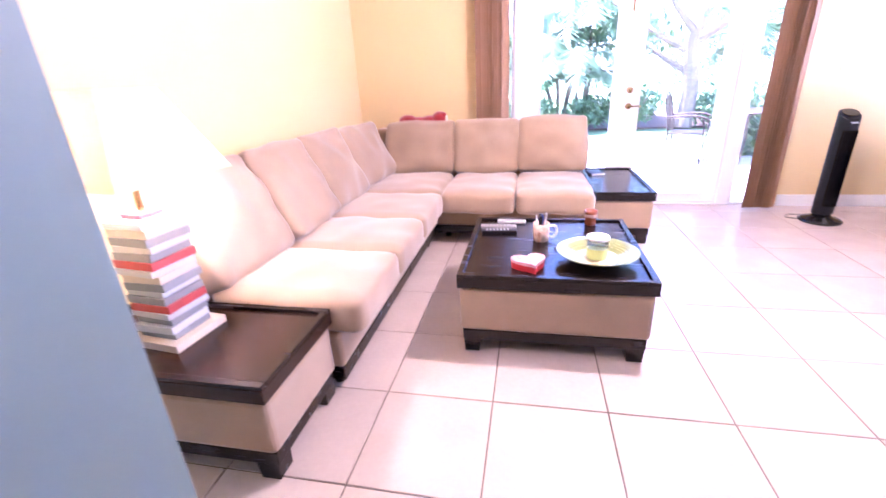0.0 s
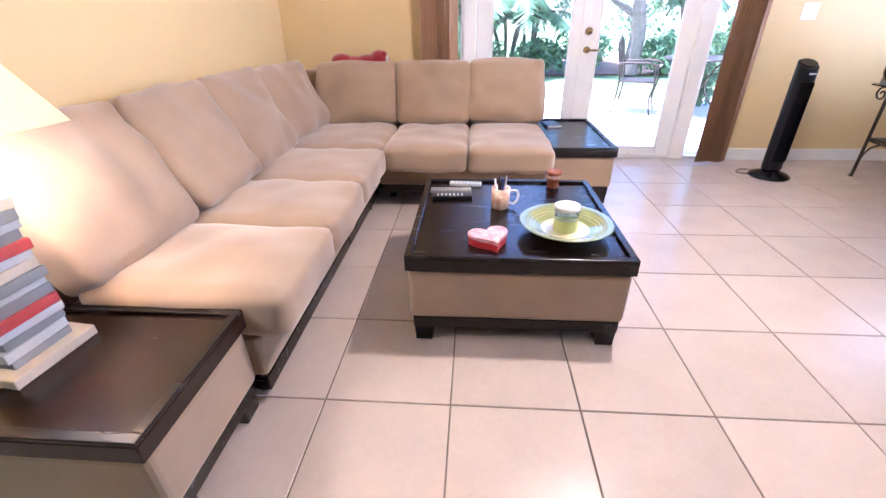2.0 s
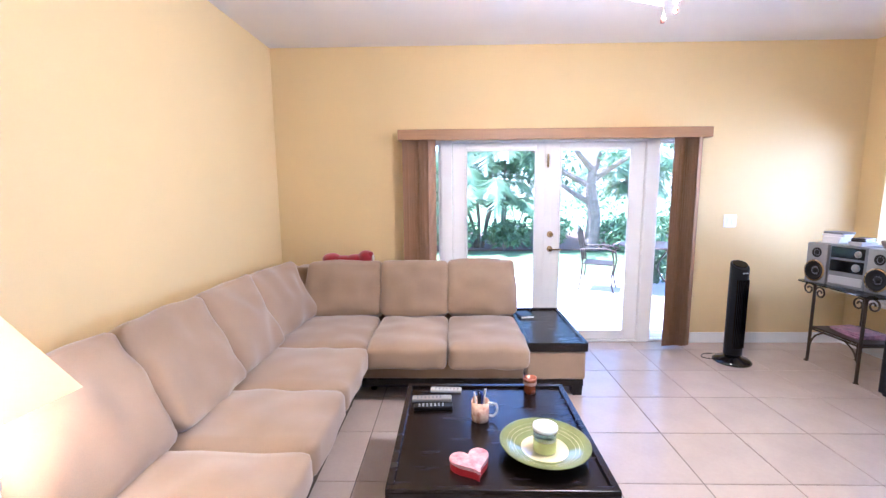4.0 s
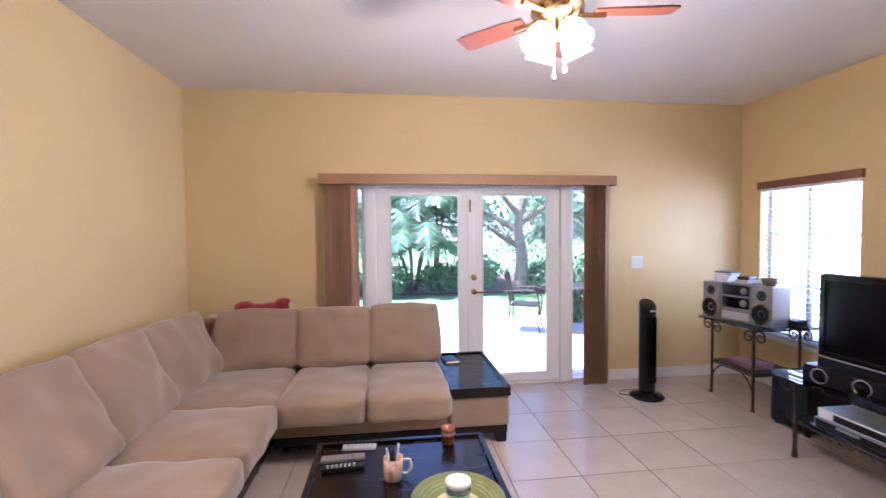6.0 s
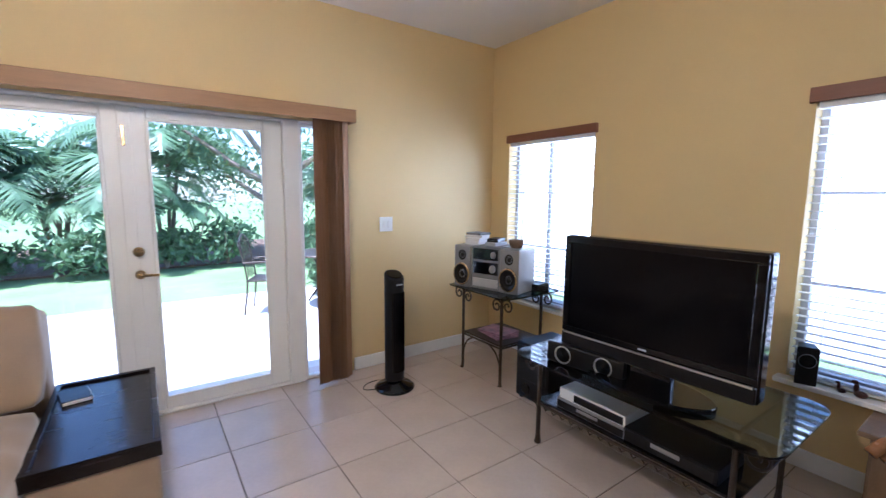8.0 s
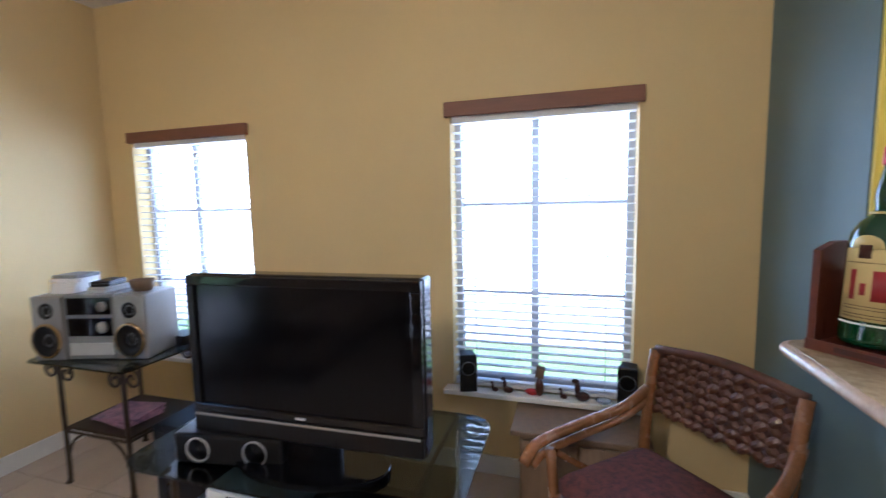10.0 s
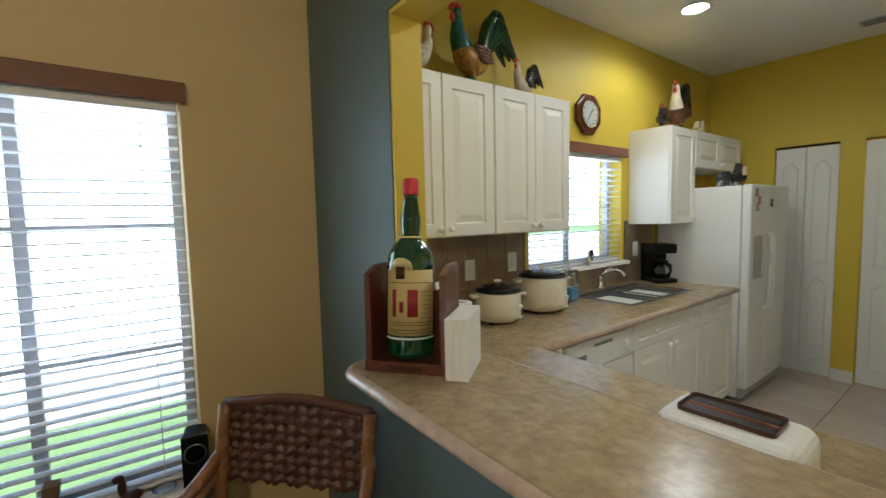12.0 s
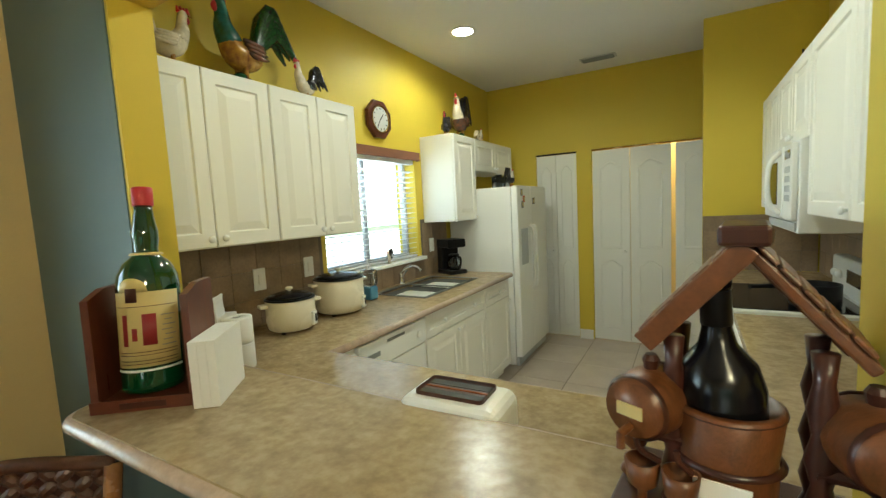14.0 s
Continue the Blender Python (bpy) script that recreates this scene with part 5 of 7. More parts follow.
def sill_speaker(y, turn, label):
    th = thing("small_speaker", pose(4.935, y, SILL, 0, 0, turn), label, "speaker", "window sill speakers")
    bm = prism([(-0.045, -0.05), (0.045, -0.05), (0.035, 0.05), (-0.035, 0.05)], 0, 0.20, 0.006)
    part("body", bm, M_BLACK, th)
    part("cone", turned(lathe([(0.034, 0), (0.034, 0.004), (0.02, -0.006), (0.002, 0.0)], 22), pose(0, -0.05, 0.13, 90)), M_GLOSSBLACK, th, "", True)
    part("cone_ring", turned(lathe([(0.034, 0.0), (0.038, 0.004), (0.034, 0.006)], 22, caps=False), pose(0, -0.05, 0.13, 90)), M_GREY, th, "", True)


sill_speaker(3.50, -70, "small black satellite speaker on the sill")
sill_speaker(2.70, -100, "small black satellite speaker on the sill")
multi("wooden_figurine", [(blob([((0, 0, 0.05), (0.022, 0.022, 0.05))]), M_CARVED_DARK), (turned(box((-0.028, -0.022, 0), (0.028, 0.022, 0.05), 0.004), pose(0, 0, 0.105, 8)), M_OAK), (blob([((0.01, 0.035, 0.016), (0.02, 0.04, 0.016))]), M_RED)], pose(4.93, 3.12, SILL), "small carved figurine with an orange bird", "figurine")
for y, s, lab in ((3.28, 0.9, "tiny dark bird figurine"), (3.0, 0.6, "tiny dark dish figurine"), (2.91, 1.2, "small dark duck figurine"), (3.35, 0.6, "tiny grey pebble figurine")):
    multi("bird_figurine", [(blob([((0, 0, 0.02 * s), (0.016 * s, 0.03 * s, 0.02 * s)), ((0, 0.02 * s, 0.052 * s), (0.009 * s, 0.012 * s, 0.03 * s)), ((0, 0.028 * s, 0.082 * s), (0.01 * s, 0.016 * s, 0.011 * s))]), M_CARVED_DARK)], pose(4.93, y, SILL), lab, "figurine", "sill figurines")
multi("glass_dish", [(lathe([(0.02, 0), (0.035, 0.012), (0.04, 0.016), (0.03, 0.012)], 20), M_CLEAR)], pose(4.925, 2.81, SILL), "small clear glass dish on the sill", "dish")

# ---- plain wooden cabinet below the window ----
wc = thing("wooden_cabinet", pose(4.78, 2.93, 0), "pale worn wooden cabinet below the window", "cabinet")
part("body", box((-0.12, -0.26, 0.06), (0.17, 0.26, 0.42), 0.004), M_OAK, wc)
part("top", box((-0.15, -0.30, 0.42), (0.175, 0.30, 0.445), 0.006), M_OAK, wc)
for s in (-1, 1):
    part("door", box((-0.136, -0.25 if s < 0 else 0.004, 0.08), (-0.1205, -0.004 if s < 0 else 0.25, 0.40), 0.004), M_OAK, wc)
    part("foot", box((-0.11, s * 0.2 - 0.03, 0), (0.16, s * 0.2 + 0.03, 0.06), 0.004), M_OAK, wc)

# ---- woven armchair ----
ac = thing("rattan_armchair", pose(4.31, 2.65, 0, 0, 0, 42) @ Matrix.Diagonal((1, 1, 0.95, 1)), "brown woven rattan armchair with a dark patterned cushion", "chair")
for sx in (-1, 1):
    part("back_leg", tube(arc([(sx * 0.25, -0.23, 0), (sx * 0.255, -0.2, 0.4), (sx * 0.262, -0.235, 0.72), (sx * 0.265, -0.27, 0.9)], 5), 0.022, 9), M_RATTAN_POLE, ac, "", True)
    part("front_leg", tube(arc([(sx * 0.27, 0.26, 0), (sx * 0.275, 0.25, 0.3), (sx * 0.28, 0.27, 0.58)], 4), 0.02, 9), M_RATTAN_POLE, ac, "", True)
    part("armrest", tube(arc([(sx * 0.265, -0.25, 0.74), (sx * 0.29, -0.12, 0.66), (sx * 0.31, 0.1, 0.625), (sx * 0.31, 0.3, 0.60), (sx * 0.30, 0.38, 0.54)], 6), 0.022, 9), M_RATTAN_POLE, ac, "", True)
    part("armrest", tube(arc([(sx * 0.265, -0.24, 0.69), (sx * 0.285, -0.11, 0.615), (sx * 0.305, 0.1, 0.58), (sx * 0.305, 0.28, 0.556), (sx * 0.297, 0.34, 0.52)], 6), 0.017, 9), M_RATTAN_POLE, ac, "", True)
    part("brace", tube(arc([(sx * 0.26, -0.2, 0.3), (sx * 0.28, 0.05, 0.42), (sx * 0.28, 0.24, 0.56)], 5), 0.013, 8), M_RATTAN_POLE, ac, "", True)
part("seat_frame", box((-0.27, -0.22, 0.36), (0.27, 0.28, 0.40), 0.012), M_RATTAN_POLE, ac)
part("seat_cushion", turned(cushion((0.52, 0.48, 0.09), 0.035, 0.02, 8, 0.004, 2.0), pose(0, 0.03, 0.445)), M_SEATCLOTH, ac, "dark red patterned seat cushion", True)
back_panel = part("backrest", turned(box((-0.25, -0.012, 0.0), (0.25, 0.0, 0.27), 0.005), pose(0, -0.245, 0.635, 8)), M_CARVED_DARK, ac)
part("top_rail", tube(arc([(-0.265, -0.275, 0.9), (0, -0.29, 0.925), (0.265, -0.275, 0.9)], 6), 0.02, 8), M_RATTAN, ac, "", True)
strand = bpy.data.meshes.new("strand")
bm = cushion((0.046, 0.03, 0.016), 0.006, 0.006, 2, 0.0)
bm.to_mesh(strand)
bm.free()
strand.materials.append(M_RATTAN)
for j in range(8):
    for i in range(12):
        ob = new("strand", strand)
        ob.parent = back_panel
        over = (i + j) % 2
        ob.matrix_basis = pose(0, -0.245, 0.635, 8) @ pose(-0.232 + 0.042 * i, 0.002, 0.016 + 0.034 * j, -90, 0, 0) @ pose(0, 0, 0.005 * over, 0, 0, 42 if over else -42)
        twin = new("strand", strand)
        twin.parent = back_panel
        twin.matrix_basis = pose(0, -0.245, 0.635, 8) @ pose(-0.232 + 0.042 * i, -0.014, 0.016 + 0.034 * j, 90, 0, 0) @ pose(0, 0, 0.005 * over, 0, 0, 42 if over else -42)

th = thing("small_book", pose(1.80, 5.62, 0.398, 0, 0, 12), "small pale book lying on the end table", "book")
part("cover", box((-0.06, -0.085, 0), (0.06, 0.085, 0.022), 0.002), M_BLACK, th)
part("pages", box((-0.055, -0.087, 0.003), (0.062, 0.087, 0.019), 0.001), M_PAPER, th)

# ---- kitchen cabinets ----
def raised_door(w, h):
    """A cabinet door about its lower left corner, facing -y: a flat frame, a groove, and a field raised on a wide bevel."""
    bm = bmesh.new()
    m = 0.058 if w > 0.2 else 0.03
    m = min(m, 0.3 * h)
    fall = min(0.032, 0.16 * min(w, h))
    rings = []
    for inset, y in ((0.0, 0.0), (0.0, -0.016), (0.004, -0.02), (m, -0.02), (m + 0.005, -0.011), (m + 0.009, -0.011), (m + 0.009 + fall, -0.0205)):
        rings.append([bm.verts.new((a, y, b)) for a, b in ((inset, inset), (w - inset, inset), (w - inset, h - inset), (inset, h - inset))])
    for p, q in zip(rings, rings[1:]):
        for k in range(4):
            bm.faces.new((p[k], p[(k + 1) % 4], q[(k + 1) % 4], q[k]))
    bm.faces.new(rings[-1])
    bm.faces.new(list(reversed(rings[0])))
    return bm


def knob(p, parent, m=None):
    part("knob", turned(lathe([(0.006, 0), (0.007, 0.008), (0.015, 0.014), (0.014, 0.022), (0.004, 0.025)], 16), pose(*p, 90)), M_WHITE, parent, "round white knob", True)


def unit(name, m, w, d, h, doors, label, toe=0.0, drawer=0.0, knobs="low"):
    """A cabinet whose front is its -y side; doors: how many side by side."""
    th = thing(name, m, label, "cabinet", "kitchen cabinets")
    part("carcass", box((0, 0, toe), (w, d, h), 0.002), M_CABINET, th)
    if toe:
        part("toe_kick", box((0.002, 0.06, 0), (w - 0.002, d - 0.01, toe)), M_CABINET, th)
    z1 = h - 0.004
    if drawer:
        dr = part("drawer_front", turned(raised_door(w - 0.006, drawer), pose(0.003, -0.0005, h - drawer - 0.004)), M_CABINET, th)
        for k in range(doors):
            knob((w * (k + 0.5) / doors, -0.0245, h - drawer / 2 - 0.004), dr)
        z1 = h - drawer - 0.008
    z0 = toe + 0.004
    dw = (w - 0.004) / doors
    for k in range(doors):
        dd = part("door", turned(raised_door(dw - 0.004, z1 - z0), pose(0.002 + k * dw + 0.002, -0.0005, z0)), M_CABINET, th)
        right_side = (k % 2 == 0)
        knob((0.002 + k * dw + (dw - 0.03 if right_side else 0.03), -0.0195, z0 + 0.035 if knobs == "low" else z1 - 0.035), dd)
    return th


EAST = lambda x, y, z: pose(x, y, z, 0, 0, -90)      # front to -x; local x runs to -y
WEST = lambda x, y, z: pose(x, y, z, 0, 0, 90)       # front to +x; local x runs to +y
NORTH = lambda x, y, z: pose(x, y, z)                # front to -y
# wall units beside the window
unit("wall_cabinet", EAST(4.65, 2.02, 1.386), 0.64, 0.315, 0.739, 2, "white raised panel wall cabinet over the counter")
unit("wall_cabinet", EAST(4.65, 1.378, 1.386), 0.595, 0.315, 0.739, 2, "white raised panel wall cabinet next to the window")
unit("wall_cabinet", EAST(4.65, -0.43, 1.386), 0.40, 0.315, 0.739, 1, "white wall cabinet between window and fridge")
unit("fridge_cabinet", EAST(4.65, -0.832, 1.83), 0.93, 0.315, 0.295, 2, "short white wall cabinet above the fridge")
# base units
unit("base_cabinet", EAST(4.32, 0.66, 0), 0.86, 0.62, 0.872, 2, "white sink base cabinet below the counter", 0.1, 0.15, "high")
unit("base_cabinet", EAST(4.32, -0.205, 0), 0.50, 0.62, 0.872, 1, "white base cabinet next to the fridge", 0.1, 0.15, "high")
unit("base_cabinet", EAST(4.32, 1.40, 0), 0.12, 0.62, 0.872, 1, "narrow white filler cabinet in the corner", 0.1, 0.0, "high")
for x in (2.80, 3.30, 3.80):
    unit("base_cabinet", NORTH(x, 1.51, 0), 0.495, 0.52, 0.872, 1, "white base cabinet under the peninsula", 0.1, 0.15, "high")
dw = thing("dishwasher", EAST(4.315, 1.272, 0), "white dishwasher under the counter", "dishwasher")
part("body", box((0, 0.01, 0.1), (0.60, 0.6, 0.868), 0.003), M_WHITE, dw)
part("door", box((0.003, -0.02, 0.12), (0.597, 0.01, 0.715), 0.006), M_WHITE, dw)
panel = part("control_panel", box((0.003, -0.026, 0.72), (0.597, 0.01, 0.862), 0.006), M_WHITE, dw)
part("vent", box((0.06, -0.0275, 0.775), (0.16, -0.0255, 0.80)), M_GREY, panel)
part("handle_recess", box((0.22, -0.0275, 0.825), (0.38, -0.0255, 0.84), 0.002), M_GREY, panel)
part("dial", turned(lathe([(0.026, 0), (0.026, 0.012), (0.02, 0.016)], 20), pose(0.52, -0.026, 0.785, 90)), M_TRIM, panel, "", True)
part("toe_kick", box((0.003, 0.05, 0), (0.597, 0.55, 0.1)), M_WHITE, dw)

# ---- worktops ----
SX0, SX1, SY0, SY1 = 4.46, 4.88, -0.37, 0.40          # sink opening
ct = thing("worktop", pose(0, 0, 0), "tan stone patterned laminate worktop", "counter")
bm = bmesh.new()
for a, b in (((4.28, SY1), (4.964, 2.046)), ((4.28, SY0), (SX0, SY1)), ((SX1, SY0), (4.964, SY1)), ((4.28, -0.72), (4.964, SY0)), ((2.125, 1.475), (4.28, 2.046))):
    add_box(bm, (*a, 0.875), (*b, 0.914))
bmesh.ops.remove_doubles(bm, verts=bm.verts, dist=1e-5)
part("top", bm, M_COUNTER, ct)
part("nosing", tube([(4.28, -0.72, 0.8945), (4.28, 1.472, 0.8945)], 0.0195, 10), M_NOSING, ct, "", True)
part("nosing", tube([(4.28, 1.475, 0.8945), (2.76, 1.475, 0.8945)], 0.0195, 10), M_NOSING, ct, "", True)
bar = thing("bar_top", pose(0, 0, 0), "raised tan laminate bar top with rounded edge", "counter")
c, r = (4.212, 2.388), 0.06
pts = [(BAR0 + 0.002, 2.0), (c[0], 2.0)] + [(c[0] - r + r * math.cos(radians(a)), c[1] - r + r * math.sin(radians(a))) for a in range(0, 91, 15)] + [(BAR0 + 0.002, c[1])]
part("top", prism(pts, 1.031, 1.067, 0.008, 3), M_COUNTER, bar)
edge = [(c[0], 2.18)] + [(c[0] - r + r * math.cos(radians(a)), c[1] - r + r * math.sin(radians(a))) for a in range(0, 91, 15)] + [(BAR0 + 0.004, c[1])]
part("nosing", tube([(x, y, 1.047) for x, y in edge], 0.0175, 10), M_NOSING, bar, "pale rounded front edge", True)
part("nosing", tube([(BAR0 + 0.004, 2.0, 1.047), (4.21, 2.0, 1.047)], 0.0172, 10), M_NOSING, bar, "", True)
wt = thing("worktop", pose(0, 0, 0), "tan laminate worktop beside the stove", "counter")
part("top", box((2.125, 0.272, 0.875), (2.74, 1.473, 0.914), 0.004), M_COUNTER, wt)
wt = thing("worktop", pose(0, 0, 0), "short tan laminate worktop beyond the stove", "counter")
part("top", box((2.125, -1.165, 0.875), (2.74, -0.502, 0.914), 0.004), M_COUNTER, wt)
unit("base_cabinet", WEST(2.72, 0.275, 0), 1.18, 0.59, 0.872, 2, "white base cabinet beside the stove", 0.1, 0.15, "high")
unit("base_cabinet", WEST(2.72, -1.165, 0), 0.66, 0.59, 0.872, 1, "white base cabinet beyond the stove", 0.1, 0.15, "high")
unit("wall_cabinet", WEST(2.45, -1.165, 1.386), 0.66, 0.32, 0.76, 2, "white wall cabinet beside the microwave")
unit("wall_cabinet", WEST(2.45, -0.50, 1.735), 0.77, 0.32, 0.411, 2, "short white wall cabinet above the microwave")
unit("wall_cabinet", WEST(2.45, 0.275, 1.386), 0.60, 0.32, 0.76, 1, "white wall cabinet near the pass-through")
unit("wall_cabinet", WEST(2.45, 0.88, 1.386), 0.60, 0.32, 0.76, 1, "white wall cabinet by the pass-through wall")

mw = thing("microwave", WEST(2.50, -0.50, 1.30), "white over the range microwave with curved handle", "microwave")
part("body", box((0, 0.0, 0), (0.765, 0.37, 0.43), 0.006), M_WHITE, mw)
door_mw = part("door", box((0.01, -0.03, 0.06), (0.55, -0.001, 0.42), 0.008), M_WHITE, mw)
part("door_window", box((0.07, -0.033, 0.13), (0.42, -0.029, 0.35), 0.004), M_GLOSSBLACK, door_mw)
part("handle", tube(arc([(0.52, -0.03, 0.08), (0.515, -0.075, 0.14), (0.515, -0.085, 0.24), (0.515, -0.075, 0.34), (0.52, -0.03, 0.40)], 6), 0.013, 9), M_WHITE, door_mw, "", True)
panel = part("control_panel", box((0.56, -0.026, 0.06), (0.755, -0.001, 0.42), 0.006), M_WHITE, mw)
part("display", box((0.60, -0.0285, 0.35), (0.72, -0.0255, 0.39)), M_GLOSSBLACK, panel)
for j in range(4):
    for i in range(3):
        part("button", box((0.60 + 0.042 * i, -0.028, 0.15 + 0.045 * j), (0.634 + 0.042 * i, -0.0255, 0.18 + 0.045 * j), 0.001, 1), M_LIGHTGREY, panel)
part("vent_grille", box((0.02, -0.01, 0.01), (0.745, -0.001, 0.05), 0.002), M_LIGHTGREY, mw)

stove = thing("stove", WEST(2.76, -0.497, 0), "white stove with black glass top", "stove")
part("body", box((0, 0, 0.08), (0.763, 0.62, 0.905), 0.004), M_WHITE, stove)
part("cooktop", box((-0.002, -0.015, 0.906), (0.765, 0.56, 0.93), 0.006), M_WHITE, stove)
part("glass", box((0.03, 0.02, 0.9302), (0.733, 0.53, 0.935), 0.002), M_GLOSSBLACK, stove, "black ceramic glass")
guard = part("backguard", turned(prism([(0, 0), (0.763, 0), (0.763, 0.07), (0, 0.07)], 0, 0.20, 0.012), pose(0, 0.555, 0.925)), M_WHITE, stove)
for u in (0.08, 0.17, 0.59, 0.68):
    part("knob", turned(lathe([(0.022, 0), (0.022, 0.014), (0.014, 0.024)], 18), pose(u, 0.553, 1.03, 90)), M_WHITE, guard, "", True)
part("display", box((0.27, 0.551, 1.0), (0.49, 0.5545, 1.07)), M_GLOSSBLACK, guard)
part("oven_door", box((0.02, -0.03, 0.22), (0.743, -0.001, 0.80), 0.008), M_WHITE, stove)
part("oven_window", box((0.14, -0.033, 0.34), (0.62, -0.0295, 0.62)), M_GLOSSBLACK, stove)
part("handle", tube([(0.08, -0.035, 0.75), (0.08, -0.07, 0.75), (0.68, -0.07, 0.75), (0.68, -0.035, 0.75)], 0.012, 8), M_WHITE, stove)
part("drawer", box((0.02, -0.02, 0.09), (0.743, -0.001, 0.21), 0.006), M_WHITE, stove)
kettle = thing("saucepan", pose(2.40, 0.10, 0.936), "dark saucepan on the stove", "pan")
part("pot", lathe([(0.09, 0), (0.10, 0.006), (0.10, 0.11), (0.095, 0.11), (0.092, 0.012)], 26), M_BLACK, kettle, "", True)
part("handle", tube([(0.1, 0, 0.09), (0.2, 0.06, 0.1), (0.27, 0.1, 0.1)], 0.011, 8), M_BLACK, kettle)

# ---- refrigerator ----
fr = thing("refrigerator", EAST(4.315, -0.86, 0), "white side by side refrigerator", "refrigerator")
part("body", box((0, 0.0, 0.02), (0.86, 0.63, 1.665), 0.008), M_WHITE, fr)
for x0, x1, hx in ((0.002, 0.36, 0.325), (0.366, 0.858, 0.40)):
    dd = part("door", box((x0, -0.065, 0.10), (x1, -0.004, 1.672), 0.014, 3), M_WHITE, fr)
    part("handle", tube(arc([(hx, -0.066, 0.70), (hx, -0.10, 0.74), (hx, -0.105, 1.0), (hx, -0.10, 1.26), (hx, -0.066, 1.30)], 6), 0.013, 8), M_WHITE, dd, "", True)
part("toe_grille", box((0.01, -0.03, 0.015), (0.85, -0.002, 0.09), 0.004), M_LIGHTGREY, fr)
part("dispenser", box((0.07, -0.068, 0.95), (0.25, -0.062, 1.28), 0.006), M_LIGHTGREY, fr)
for u, z, mt in ((0.08, 1.58, M_GREY), (0.14, 1.52, M_RED), (0.42, 1.5, M_BLACK), (0.10, 1.47, M_GREY)):
    mg = thing("fridge_magnet", EAST(4.25, -0.86 - u, z), "small flat magnet on the fridge door", "magnet", "fridge magnets")
    part("plaque", box((0, -0.006, 0), (0.05, 0, 0.06), 0.002), mt, mg)
    part("print", box((0.008, -0.0072, 0.01), (0.042, -0.006, 0.05)), M_LABEL, mg)

# ---- sink, tap and things round it ----
sink = thing("sink", pose(0, 0, 0), "double bowl stainless steel sink", "sink")
bm = bmesh.new()
for a, b in (((4.44, -0.39), (4.47, 0.42)), ((4.85, -0.39), (4.90, 0.42)), ((4.47, -0.39), (4.85, -0.36)), ((4.47, 0.39), (4.85, 0.42)), ((4.47, 0.0), (4.85, 0.03))):
    add_box(bm, (*a, 0.9145), (*b, 0.919), 0.0015, 1)
part("rim", bm, M_SINK, sink)
for y0, y1 in ((-0.36, 0.0), (0.03, 0.39)):
    bm = box((4.47, y0, 0.74), (4.85, y1, 0.918), 0.03, 3)
    bmesh.ops.delete(bm, geom=[f for f in bm.faces if f.calc_center_median().z > 0.90], context="FACES")
    bowl = part("bowl", bm, M_SINK, sink, "", True)
    part("drain", turned(lathe([(0.04, 0), (0.035, 0.003), (0.01, 0.001)], 20), pose(4.66, (y0 + y1) / 2, 0.7405)), M_CHROME, bowl)
tap = thing("tap", pose(4.925, 0.02, 0.9142), "chrome kitchen tap with side lever", "tap")
part("body", lathe([(0.03, 0), (0.028, 0.012), (0.018, 0.02), (0.017, 0.07), (0.02, 0.085), (0.01, 0.095)], 18), M_CHROME, tap, "", True)
part("spout", tube(arc([(0, 0, 0.06), (-0.07, 0, 0.13), (-0.15, 0.01, 0.15), (-0.2, 0.01, 0.12)], 6), 0.011, 10), M_CHROME, tap, "", True)
part("lever", tube([(0, 0, 0.09), (-0.02, -0.04, 0.13), (-0.04, -0.09, 0.15)], [0.01, 0.008, 0.009], 8), M_CHROME, tap, "", True)
sb = thing("soap_bottle", pose(4.80, 0.56, 0.9142) @ Matrix.Diagonal((1.3, 1.3, 1.25, 1)), "clear bottle half full of blue soap", "bottle")
part("liquid", box((-0.035, -0.03, 0.002), (0.035, 0.03, 0.075), 0.01), M_BLUESOAP, sb)
part("bottle", box((-0.038, -0.033, 0.076), (0.038, 0.033, 0.165), 0.014, 3), M_CLEAR, sb)
part("pump", lathe([(0.014, 0.165), (0.014, 0.185), (0.006, 0.19), (0.006, 0.215), (0.016, 0.218)], 14), M_PAPER, sb)


